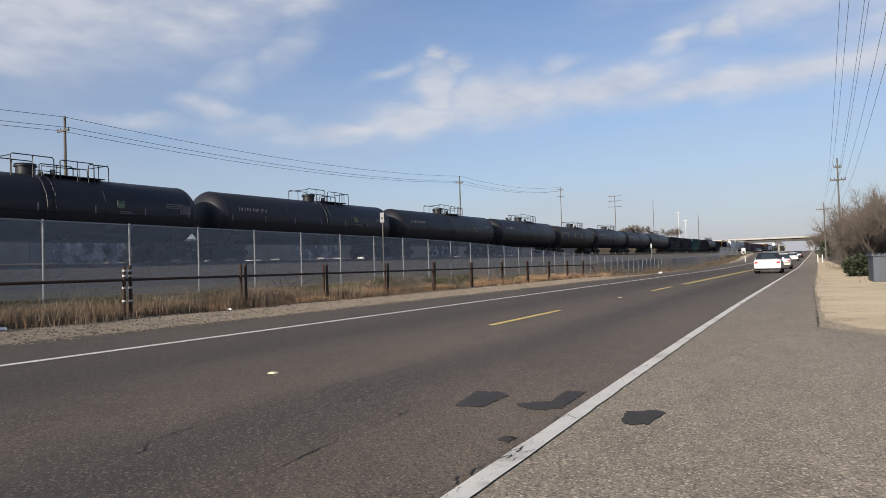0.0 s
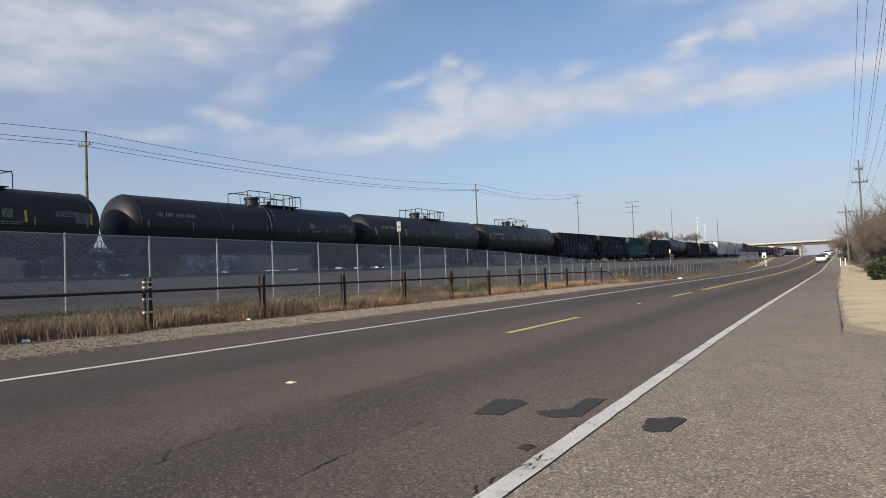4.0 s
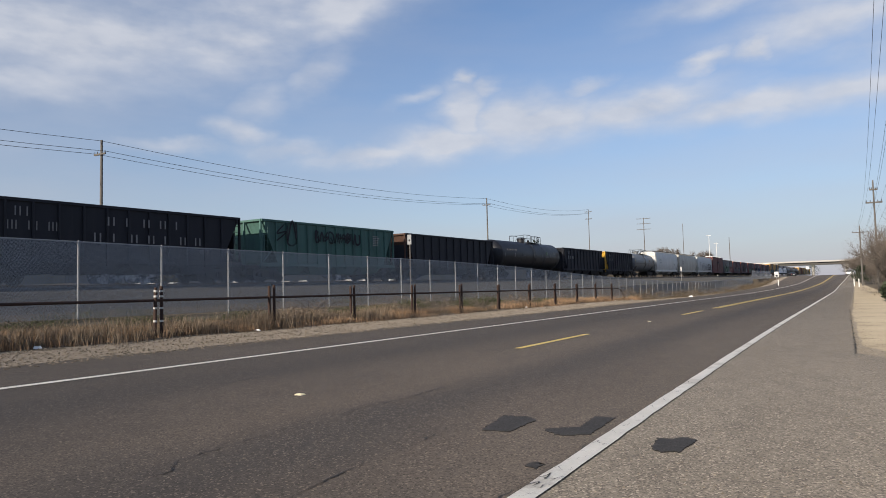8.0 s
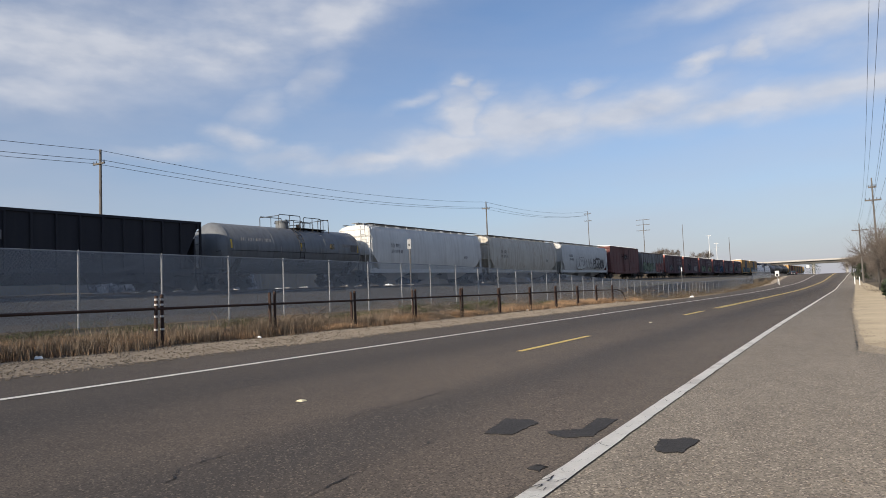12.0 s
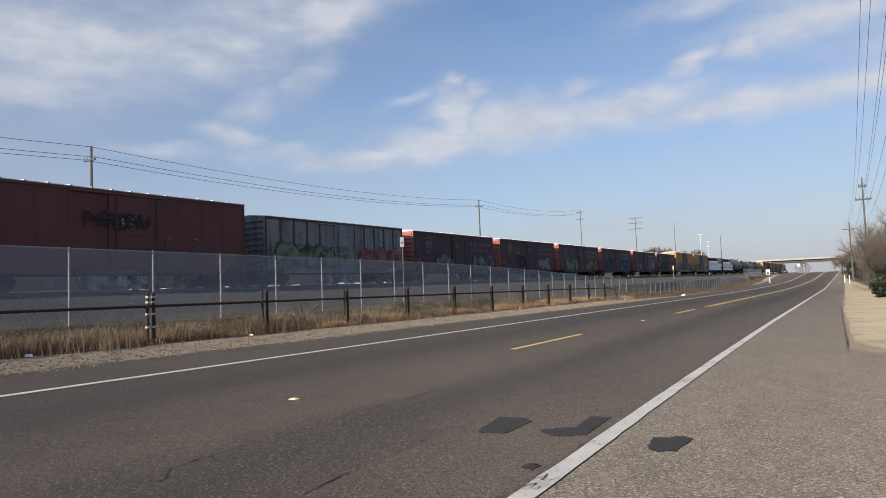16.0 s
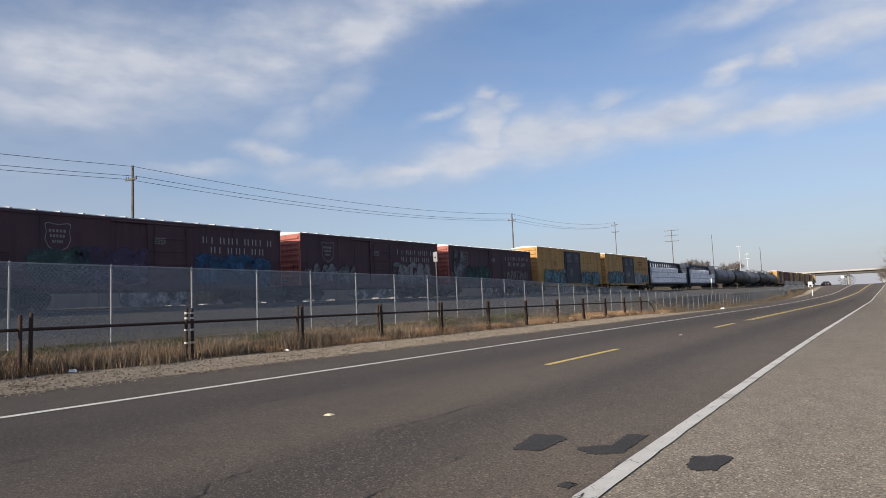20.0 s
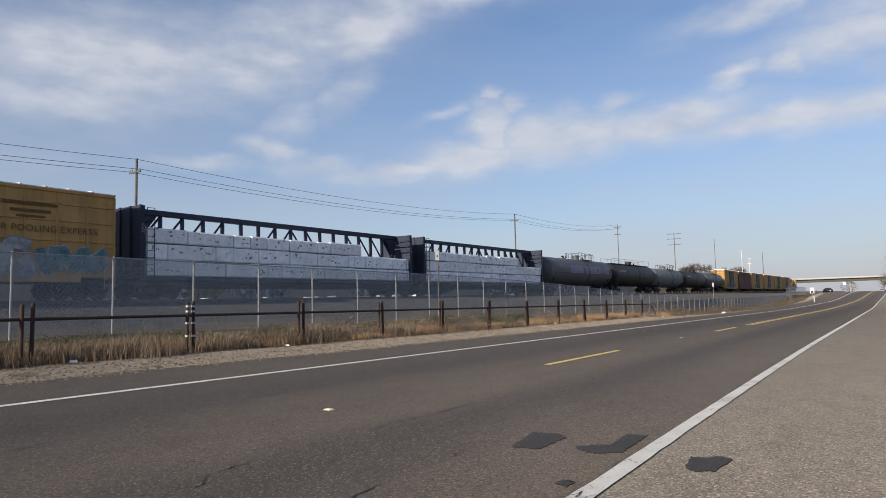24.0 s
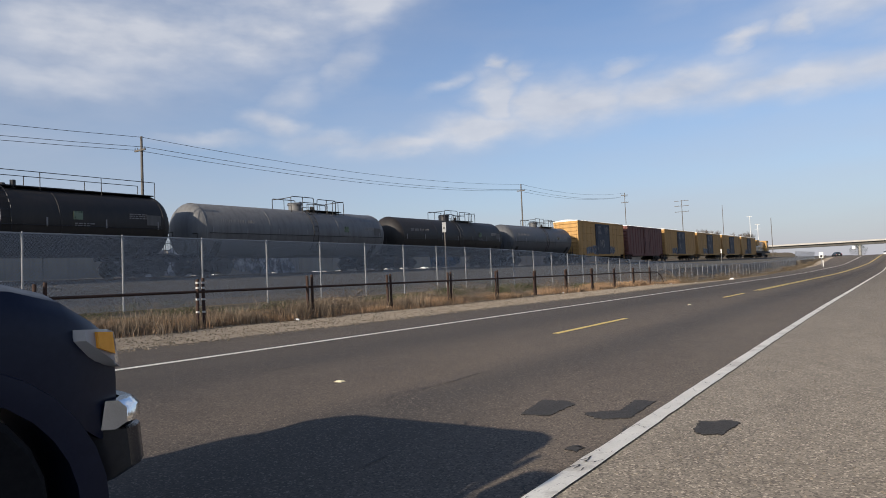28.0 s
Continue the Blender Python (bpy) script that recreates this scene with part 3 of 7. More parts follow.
def right_line(y):
    return smooth_line(y, ((-700, -1.365), (14, -1.365), (24, -1.2), (40, -0.98), (60, -0.70), (80, -0.36), (100, -0.15), (120, 0.08), (140, 0.36), (160, 0.95), (180, 1.65), (200, 2.4), (300, 6.5), (800, 28.0)))


def left_line(y):
    return smooth_line(y, ((-700, -8.40), (10, -8.42), (48, -8.30), (68, -8.10), (80, -7.82), (100, -7.55), (120, -7.30), (140, -7.04), (160, -6.45), (180, -5.75), (200, -5.0), (300, -0.9), (800, 20.6)))


def yellow_line(y):
    return smooth_line(y, ((-700, -4.77), (15, -4.77), (30, -4.62), (43, -4.45), (60, -4.25), (80, -3.92), (100, -3.60), (120, -3.36), (140, -3.10), (160, -2.50), (180, -1.70), (200, -0.95), (300, 3.1), (800, 24.6)))


TRACK_X0, TRACK_K, RAIL_Z0, RAIL_K = 32.5, 0.018, 1.566, 0.009


def track_x(y):
    return -(TRACK_X0 - TRACK_K * y)


def rail_z(y):
    return RAIL_Z0 + RAIL_K * y


def ditch(y):
    """Height of the ground along the chain-link fence: it sinks below the road, then climbs with it."""
    tb = ((-200, 0.40), (38, 0.40), (50, 0.16), (60, -0.14), (68, -0.34), (84, -0.60), (103, -0.82), (130, -0.76), (176, -0.10), (235, 1.20), (300, 2.7), (420, 3.6))
    return sum(lerp(y + d, tb) for d in (-6, -3, 0, 3, 6)) / 5


def land(x, y):
    """Height of the bare ground."""
    yy = min(max(y, -150), 420)
    r, top = rise(y), rail_z(yy) - 0.62
    cx = track_x(yy)
    t = [(-3000, top + 0.95), (cx - 9, top + 0.7), (cx - 5.2, top + 0.42), (cx, top - 0.3), (cx + 8.2, min(top - 0.55, 1.2 + r)), (-22.4, max(ditch(yy) + 0.12, min(top - 0.9, 0.45 + ditch(yy)))), (-20.6, ditch(yy)), (-17, ditch(yy) - 0.18), (-13.65, 0.10 + r + lerp(yy, ((-200, 0.0), (46, 0.0), (56, -0.2), (80, -0.42), (100, -0.5), (150, -0.5), (220, -0.4), (300, 0.0), (420, 0.0)))), (-11.2, 0.0 + r), (3, r), (9, 0.25 + r), (3000, 0.4 + r)]
    if x < t[0][0]:
        return t[0][1]
    return lerp(x, t) - 0.03


xs = [-2600, -1200, -600, -300, -150, -90, -60, -50] + [-46 + i * 0.8 for i in range(68)] + [9, 12, 18, 30, 60, 140, 400, 1000, 2600]
ys = [-1500, -500, -150, -60, -30] + [-15 + 1.25 * i for i in range(72)] + [76 + 5 * i for i in range(70)] + [440, 480, 560, 700, 900, 1300, 2000, 3200]
g = Shape()
for y in ys:
    for x in xs:
        wob = 0.05 * noise.noise((x * 0.45, y * 0.45, 0)) if -21.5 < x < -12.6 else 0.0
        g.v.append((x, y, land(x, y) + wob))
n = len(xs)
g.f = [(j * n + i, j * n + i + 1, (j + 1) * n + i + 1, (j + 1) * n + i) for j in range(len(ys) - 1) for i in range(n - 1)]
structure("ground", g, "field", "dry flat ground with sparse grass reaching the horizon", "ground", smooth=True)


def strip(name, left, right, ystations, lift, mat, label, category, cols=1, kind="structure"):
    """A band laid on the land between two lines along y."""
    s = Shape()
    for y in ystations:
        for i in range(cols + 1):
            x = left(y) + (right(y) - left(y)) * i / cols
            s.v.append((x, y, (rise(y) if x > -11.2 else land(x, y) + 0.03) + lift))
    k = cols + 1
    s.f = [(j * k + i, j * k + i + 1, (j + 1) * k + i + 1, (j + 1) * k + i) for j in range(len(ystations) - 1) for i in range(cols)]
    ob = structure(name, s, mat, label, category, kind=kind)
    uv = ob.data.uv_layers.new(name="across_and_along")
    for lp in ob.data.loops:
        x, y, _ = s.v[lp.vertex_index]
        uv.data[lp.index].uv = (x - yellow_line(y), y)
    return ob


wav = lambda y, k, a: a * noise.noise((y * 0.35, k, 0)) + a * 0.5 * noise.noise((y * 1.3, k + 9, 0))
FINE_Y = [-700, -300, -80, -30] + [-10 + 0.4 * i for i in range(180)] + [63 + 2 * i for i in range(120)] + [320, 400, 500, 600, 800]
strip("road", lambda y: left_line(y) - 0.1, lambda y: right_line(y) - 0.02, FINE_Y, -0.002, "asphalt", "worn dark asphalt two-lane road with cracks", "road", cols=4)
edge_x = lambda y: 0.17 + 0.0048 * (y - 11.2) + max(0.0, y - 25) * 0.0135 if y > 11.2 else 0.17 + (11.2 - y) * 0.62
strip("road_shoulder", lambda y: right_line(y) - 0.02, lambda y: min(7.5, edge_x(y)) + wav(y, 3, 0.07), FINE_Y, -0.004, "shoulder", "pale coarse asphalt shoulder beside the road", "pavement", cols=6)
strip("far_road_shoulder", lambda y: -11.25 + wav(y, 5, 0.22), lambda y: left_line(y) + 1.0, FINE_Y, -0.006, "asphalt", "dark asphalt edge of the far lane", "pavement", cols=3)
strip("gravel_shoulder", lambda y: -13.5 + wav(y, 7, 0.3), lambda y: -11.0, FINE_Y, -0.010, "gravel", "strip of pale gravel along the road", "gravel", cols=3)
strip("soil_edge", lambda y: -14.6, lambda y: -13.28 + wav(y, 17, 0.22), FINE_Y, -0.007, "soil", "dark brown strip of soil under the dry grass", "soil", cols=3)
strip("dusty_edge", lambda y: min(7.0, edge_x(y)) - 0.2, lambda y: min(7.4, edge_x(y)) + (0.10 if y > 12.5 else 0.10 + 0.32 * (12.5 - y)) + 0.35 * wav(y, 23, 0.3), FINE_Y, -0.0065, "dusty", "asphalt edge half buried in tan dust", "pavement", cols=3)
strip("dirt_verge", lambda y: min(7.0, edge_x(y)) - 0.25, lambda y: 8.0 + 0.012 * y + wav(y, 11, 0.5), FINE_Y, -0.009, "dirt", "bare tan dirt verge beside the shoulder", "dirt", cols=4)


def line_mesh(name, centre, width, y0, y1, mat, label, step=0.25, ragged=0.012):
    s = Shape()
    count = max(2, int((y1 - y0) / step))
    for i in range(count + 1):
        y = y0 + (y1 - y0) * i / count
        e1, e2 = ragged * noise.noise((y * 5, 1, width)), ragged * noise.noise((y * 5, 7, width))
        z = rise(y) + 0.0045
        s.v += [(centre(y) - width / 2 + e1, y, z), (centre(y) + width / 2 + e2, y, z)]
    s.f = [(2 * i, 2 * i + 1, 2 * i + 3, 2 * i + 2) for i in range(count)]
    return structure(name, s, mat, label, "road marking")


line_mesh("edge_line_near", right_line, 0.120, -60, 420, "white_line", "cracked white edge line on asphalt")
line_mesh("edge_line_far", left_line, 0.165, -60, 400, "white_line", "thin white edge line on asphalt")
for k, y0 in enumerate((-47.8, -33.1, -18.5, -3.9, 10.73, 24.5)):
    line_mesh("centre_dash_%d" % (k + 1), yellow_line, 0.13, y0, y0 + 3.7, "yellow_line", "yellow centre dash on asphalt")
for k, off in enumerate((-0.09, 0.09)):
    line_mesh("double_line_%d" % (k + 1), lambda y, o=off: yellow_line(y) + o, 0.10, 31.0, 420, "yellow_line", "solid yellow centre line on asphalt", step=0.6)


def blot(name, outline, mat, label, seed):
    """A patch of tar with a crumbled rim; the outline runs round it in a few corners."""
    s, r = Shape(), random.Random(seed)
    pts, m_ = [], len(outline)
    for i in range(m_):
        (x0, y0), (x1, y1) = outline[i], outline[(i + 1) % m_]
        k = max(3, int(math.hypot(x1 - x0, y1 - y0) / 0.022))
        for q in range(k):
            t = q / k
            pts.append((x0 + (x1 - x0) * t + r.gauss(0, 0.006), y0 + (y1 - y0) * t + r.gauss(0, 0.011), 0.003))
    n_ = len(pts)
    s.add(pts + [(x, y, -0.01) for x, y, _ in pts], [tuple(range(n_))] + [(i, i + n_, (i + 1) % n_ + n_, (i + 1) % n_) for i in range(n_)])
    return solid(name, s, mat, Matrix(), label, "road patch", "tar patches", kind="structure")


blot("tar_patch_1", ((-1.06, 4.36), (-0.98, 4.27), (-0.88, 4.30), (-0.84, 4.70), (-0.93, 4.74), (-0.98, 4.66), (-1.07, 4.64)), "tar", "rough dark tar repair patch on the shoulder", 1)
blot("tar_patch_2", ((-1.86, 4.60), (-1.66, 4.46), (-1.51, 4.60), (-1.53, 5.22), (-1.69, 5.24), (-1.66, 4.80), (-1.84, 4.66)), "tar", "rough dark tar repair patch on the lane", 2)
blot("tar_patch_3", ((-2.26, 4.41), (-2.05, 4.46), (-2.05, 4.93), (-2.18, 5.03), (-2.36, 5.00), (-2.30, 4.66)), "tar", "rough dark tar repair patch on the lane", 3)
blot("tar_patch_4", ((-1.59, 3.62), (-1.51, 3.60), (-1.50, 3.71), (-1.58, 3.74)), "tar", "small dark tar spot on the lane", 4)


def crack(name, pts, w, seed, lift=0.002):
    """A broken line of gaps: wide where the edge has crumbled, then closed again."""
    s, r = Shape(), random.Random(seed)
    path = []
    for (x0, y0), (x1, y1) in zip(pts, pts[1:]):
        m_ = max(2, int(math.hypot(x1 - x0, y1 - y0) / 0.045))
        path += [(x0 + (x1 - x0) * i / m_ + r.gauss(0, 0.012), y0 + (y1 - y0) * i / m_ + r.gauss(0, 0.012)) for i in range(m_)]
    for i, (x, y) in enumerate(path):
        h = 0.95 * w * (0.10 + 1.0 * max(0.0, noise.noise((y * 3.1, seed * 1.7, 0.0)))) * r.uniform(0.3, 1.3)
        s.v += [(x - h / 2, y - h * 0.2, rise(y) + lift), (x + h / 2, y + h * 0.2, rise(y) + lift)]
    s.f = [(2 * i, 2 * i + 1, 2 * i + 3, 2 * i + 2) for i in range(len(path) - 1)]
    return structure(name, s, "crack", "thin irregular crack in the asphalt", "road crack")


for i, (pts, w) in enumerate((
        ([(-3.38, 2.55), (-3.40, 2.68), (-3.55, 2.81), (-3.58, 3.03), (-3.58, 3.19), (-3.62, 3.43), (-3.60, 3.63), (-3.61, 3.78)], 0.062),
        ([(-3.61, 3.78), (-3.68, 4.14), (-3.61, 4.4), (-3.66, 4.73), (-3.60, 5.6), (-3.64, 6.4)], 0.045),
        ([(-2.40, 2.6), (-2.48, 3.3), (-2.46, 3.62), (-2.50, 4.2)], 0.05), ([(-6.41, 3.0), (-6.14, 3.32), (-6.19, 3.7)], 0.05),
        ([(-6.30, 4.6), (-6.12, 5.15), (-6.22, 5.42), (-6.22, 6.2)], 0.06), ([(-8.24, 8.68), (-8.30, 9.3)], 0.09), ([(-3.41, 5.7), (-3.42, 6.3)], 0.06),
        ([(-5.56, 8.51), (-5.2, 8.88), (-4.78, 9.44), (-4.72, 10.3)], 0.05), ([(-6.62, 13.1), (-6.45, 14.2)], 0.08), ([(-3.48, 9.0), (-3.42, 9.5)], 0.10),
        ([(-0.92, 6.98), (-0.90, 7.14)], 0.05), ([(-1.46, 2.2), (-1.47, 3.42), (-1.43, 3.8), (-1.45, 4.6)], 0.03), ([(-4.71, 4.91), (-4.44, 4.77), (-4.1, 4.7)], 0.03),
        ([(-5.6, 2.2), (-5.5, 3.2), (-5.45, 4.2)], 0.03), ([(-2.9, 11.4), (-2.85, 12.8)], 0.07), ([(-6.9, 17), (-6.8, 21)], 0.05), ([(-2.2, 1.0), (-2.1, 2.4)], 0.03),
        ([(-3.3, 16.5), (-3.1, 18.5)], 0.07), ([(-7.1, 10.4), (-7.0, 11.6)], 0.05))):
    crack("crack_%d" % (i + 1), pts, w, 40 + i)
for i, (y, turn) in enumerate(((2.6, 0.05), (2.75, 0.03), (2.93, -0.06), (3.12, -0.05), (3.3, 0.05), (3.46, 0.06), (3.66, 0.04), (3.9, -0.05), (4.1, 0.0), (4.35, 0.06), (4.72, 0.05), (5.0, -0.06), (5.35, -0.04), (5.8, 0.05), (6.2, 0.03), (6.7, -0.05), (7.4, 0.05))):
    crack("line_crack_%d" % (i + 1), [(-1.43, y - 0.06), (-1.40, y + turn), (-1.37, y - 0.03), (-1.34, y - turn), (-1.29, y + 0.08)], 0.020, 80 + i, 0.0075)
crack("edge_crack", [(0.16, 11.0), (0.18, 13.0), (0.21, 17.0), (0.24, 22.0), (0.30, 28.0)], 0.09, 99)

for y, x in ((5.27, -4.73), (19.9, -4.72), (34.5, -4.7)):
    s = Shape().loft([[(-0.045, -0.04, 0), (0.045, -0.04, 0), (0.045, 0.04, 0), (-0.045, 0.04, 0)], [(-0.03, -0.022, 0.013), (0.03, -0.022, 0.013), (0.03, 0.022, 0.013), (-0.03, 0.022, 0.013)]])
    solid("pavement_marker", s, "marker_cream", pose(x, y, -0.002), "small raised yellow reflective pavement marker", "road marker", "centre markers")

# ---- track ----
s = Shape()
BY = [-120, -40] + [i * 4.0 for i in range(-5, 100)] + [420, 480, 560]
for y in BY:
    cx, z = track_x(y), rail_z(y)
    j = lambda k: 0.06 * noise.noise((y * 0.7, k, 2))
    prof = ((-5.6, -0.35), (-3.9, -0.30), (-2.2, -0.16), (-1.35, -0.14), (1.35, -0.14), (2.2, -0.16 + j(3) * 0.4), (4.2, -0.62 + j(4)), (7.4, -1.28 + j(5)))
    s.v += [(cx + a, y, z + b) for a, b in prof]
k = 8
s.f = [(i * k + q, i * k + q + 1, (i + 1) * k + q + 1, (i + 1) * k + q) for i in range(len(BY) - 1) for q in range(k - 1)]
ballast = structure("ballast_bed", s, "ballast", "grey crushed-stone ballast bank under the track", "ballast", smooth=True)
for side in (-0.7175, 0.7175):
    s = Shape()
    prof = ((-0.07, -0.16), (0.07, -0.16), (0.07, -0.145), (0.012, -0.13), (0.012, -0.045), (0.035, -0.03), (0.035, 0), (-0.035, 0), (-0.035, -0.03), (-0.012, -0.045), (-0.012, -0.13), (-0.07, -0.145))
    s.loft([[(track_x(y) + side + a, y, rail_z(y) + b) for a, b in prof] for y in (-120, 0, 200, 480)])
    structure("rail_%d" % (1 if side < 0 else 2), s, "rail", "long steel rail on wooden ties", "rail")

# ---- fences ----
FX, FZ, FSTEP, FH = -20.6, 0.36, 3.05, 2.44
fence = thing("chain_link_fence", pose(FX, 0, 0), "tall galvanised chain-link fence along the track", "fence")
post_me = Shape().tube((0, 0, -0.3), (0, 0, FH), 0.036, 8).tube((0, 0, FH), (0, 0, FH + 0.05), 0.045, 8, 0.01).mesh("post", "galv", True)
fy = [12.85 + FSTEP * i for i in range(-5, 84)]
fbase = lambda y: land(FX, y) + 0.02
for i, y in enumerate(fy):
    part("post", post_me, None, fence, at=pose(0, y, fbase(y), 0, 0, 0))
for y, y2 in zip(fy, fy[1:]):
    z, z2 = fbase(y), fbase(y2)
    part("top_rail", Shape().tube((0, y, z + FH), (0, y2, z2 + FH), 0.021, 6), "galv", fence)
    s = Shape().add([(0.03, y, z + 0.03), (0.03, y2, z2 + 0.03), (0.03, y2, z2 + FH), (0.03, y, z + FH)], [(0, 1, 2, 3)])
    part("wire_mesh", s, "wire", fence)
    part("bottom_wire", Shape().tube((0.03, y, z + 0.04), (0.03, y2, z2 + 0.04), 0.004, 4), "galv", fence)

PX, PSTEP = -13.65, 3.66
pipe_fence = thing("pipe_rail_fence", pose(PX, 0, 0), "low brown steel pipe fence with doubled posts", "fence")
py = [10.45 + PSTEP * i for i in range(-3, 11)]
pbase = lambda y: land(PX, y) + 0.02
for i, y in enumerate(py):
    z = pbase(y)
    for d in (-0.095, 0.095):
        ht = 1.14 + (0.03 if d > 0 else 0) + 0.02 * math.sin(i * 2.1)
        p_ = part("post", Shape().tube((0, 0, -0.3), (0, 0, ht), 0.040, 10).tube((0, 0, ht), (0, 0, ht + 0.02), 0.040, 10, 0.03), "rust_post", pipe_fence, smooth=True, at=pose(0, y + d, z, rng.uniform(-0.8, 0.8), rng.uniform(-0.8, 0.8), 0))
        if i == 3:
            for zz in (0.36, 0.66, 0.93, 1.05):
                part("reflective_band", Shape().tube((0, 0, zz), (0, 0, zz + 0.045), 0.043, 10), "reflective", p_, "worn white band", smooth=True)
for y, y2 in zip(py, py[1:]):
    part("rail", Shape().tube((0, y, pbase(y) + 0.86), (0, y2, pbase(y2) + 0.86), 0.032, 8), "rust_post", pipe_fence, smooth=True)
ye = py[-1]
part("bent_end_rail", Shape().pipe([(0, ye, pbase(ye) + 0.86), (0, ye + 1.2, pbase(ye) + 0.86), (0, ye + 2.0, pbase(ye) + 0.78), (0, ye + 2.7, pbase(ye) + 0.55), (0, ye + 3.3, pbase(ye) + 0.1)], 0.032, 8), "rust_post", pipe_fence)

# ---- poles and wires ----
def wood_pole(x, y, top, r, label, arms=(), lean=0.0, base=None, paint="wood"):
    z0 = land(x, y) if base is None else base
    p_ = thing("utility_pole", pose(x, y, z0, 0, lean, 0), label, "utility pole", "utility poles")
    part("shaft", Shape().tube((0, 0, -0.4), (0, 0, top - z0), r, 12, r * 0.62), paint, p_, smooth=True)
    for h, half, turn in arms:
        a = part("crossarm", Shape().cbox(-half, half, -0.05, 0.05, -0.06, 0.06, 0.01), paint, p_, at=pose(0, -0.12, h - z0, 0, 0, turn))
        for q in (-0.92, -0.45, 0.45, 0.92):
            part("insulator", Shape().tube((q * half, 0, 0.06), (q * half, 0, 0.22), 0.04, 6, 0.02), "shed", a, smooth=True)
    return p_


def wires(name, pts, sags, r, label):
    for a, b in pts:
        s = Shape()
        a, b = Vector(a), Vector(b)
        path = []
        for i in range(13):
            t = i / 12
            p_ = a.lerp(b, t)
            p_.z -= sags * 4 * t * (1 - t)
            path.append(p_)
        s.pipe(path, r, 5)
        solid(name, s, "cable", Matrix(), label, "cable", "overhead wires")


poles = [(-43.6, -31.0, 11.0), (-43.6, 28.8, 12.0), (-43.6, 88.8, 14.35), (-47.8, 148.8, 18.6)]
for x, y, top in poles[1:3]:
    wood_pole(x, y, top, 0.13, "slim grey wooden pole beyond the railway track", arms=((top - 1.0, 0.62, 0),))
wood_pole(-47.8, 148.8, 18.6, 0.10, "tall slim pole with small arms beyond the track", arms=((18.0, 0.8, 0), (16.4, 0.8, 0)))
wood_pole(-46.5, 194.0, 20.3, 0.13, "tall pole with three crossarms beyond the track", arms=((20.0, 1.9, 0), (18.6, 1.9, 0), (17.0, 1.9, 0)))
wood_pole(-45.7, 246.0, 22.4, 0.12, "thin far pole beyond the track")
wood_pole(-40.2, 265.0, 19.2, 0.13, "pale light mast beyond the track", arms=((19.0, 0.9, 0),), paint="sign_white")
wood_pole(-38.2, 268.0, 16.5, 0.13, "pale mast beyond the track", arms=((16.2, 0.8, 0), (14.5, 0.8, 0)), paint="sign_white")
wood_pole(-36.5, 290.0, 19.6, 0.16, "dark far pole beyond the track")
for (x0, y0, t0), (x1, y1, t1) in zip(poles, poles[1:]):
    wires("overhead_wire", [((x0, y0, t0 - 0.05), (x1, y1, t1 - 0.05)), ((x0 + 0.6, y0, t0 - 0.85), (x1 + 0.6, y1, t1 - 0.85)), ((x0 - 0.6, y0, t0 - 0.9), (x1 - 0.6, y1, t1 - 0.9))], 0.9, 0.016, "thin black wire between wooden poles")

near_top, far_top = 9.9, 8.9
np_ = wood_pole(1.72, 14.6, near_top, 0.175, "weathered wooden utility pole with cross-braced top beside the road", arms=((9.5, 1.2, 4), (8.3, 1.0, 4)), lean=0.35)
part("cable_loop", Shape().pipe([(-0.46 + 0.034 * i, -0.1, 6.28 - 0.13 * math.sin(math.pi * i / 11)) for i in range(12)], 0.012, 6), "cable", np_)
part("bracket", Shape().cbox(-0.28, -0.14, -0.04, 0.04, 6.05, 6.15, 0.01), "galv", np_)
wood_pole(2.95, 68.0, far_top + 0.6, 0.09, "wooden utility pole standing behind the bare hedge", arms=((7.6, 0.6, 3), (8.7, 0.3, 3)), lean=0.0)
wood_pole(3.1, 118.0, 9.2, 0.13, "far wooden utility pole behind the bare hedge", arms=((8.2, 1.0, 0),))
for k, (xo, h1, h2) in enumerate(((-0.62, 9.62, 8.3), (-0.36, 9.62, 8.3), (0.05, 9.62, 7.3), (0.16, 9.5, 7.3), (0.5, 8.6, 7.0), (0.72, 8.2, 6.2))):
    wires("roadside_wire", [((1.75 + xo, 14.6, h1), (2.75 + xo * 0.8, 68.0, h2)), ((1.2 + xo, -34, h1 - 0.2), (1.75 + xo, 14.6, h1)), ((2.75 + xo * 0.8, 68.0, h2), (3.1 + xo * 0.8, 118.0, h2 + 0.7))], 0.7, 0.0065, "black overhead wire along the road")

# ---- overpass ----
BYD = 457.0
br = thing("overpass", pose(0, BYD, 0), "pale concrete road overpass spanning track and road", "bridge")
deck = lambda x: 13.1 + 0.0012 * x
# the girder's dark material paints in the shade under the deck's overhang
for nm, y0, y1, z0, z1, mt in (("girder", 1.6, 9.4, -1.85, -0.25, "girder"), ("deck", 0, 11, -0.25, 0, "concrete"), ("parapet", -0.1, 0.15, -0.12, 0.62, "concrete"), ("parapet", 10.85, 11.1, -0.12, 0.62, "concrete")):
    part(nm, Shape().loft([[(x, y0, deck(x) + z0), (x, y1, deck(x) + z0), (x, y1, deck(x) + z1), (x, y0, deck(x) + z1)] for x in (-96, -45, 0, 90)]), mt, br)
for x in (-68, -12.5, 4.5, 19):
    for yy in (2.5, 8.0):
        part("pier", Shape().tube((x, yy, 1.0), (x, yy, deck(x) - 1.9), 0.7, 12), "concrete", br, smooth=True)
    part("pier_cap", Shape().cbox(x - 0.9, x + 0.9, 1.0, 9.8, deck(x) - 2.6, deck(x) - 1.8, 0.05), "concrete_shade", br)
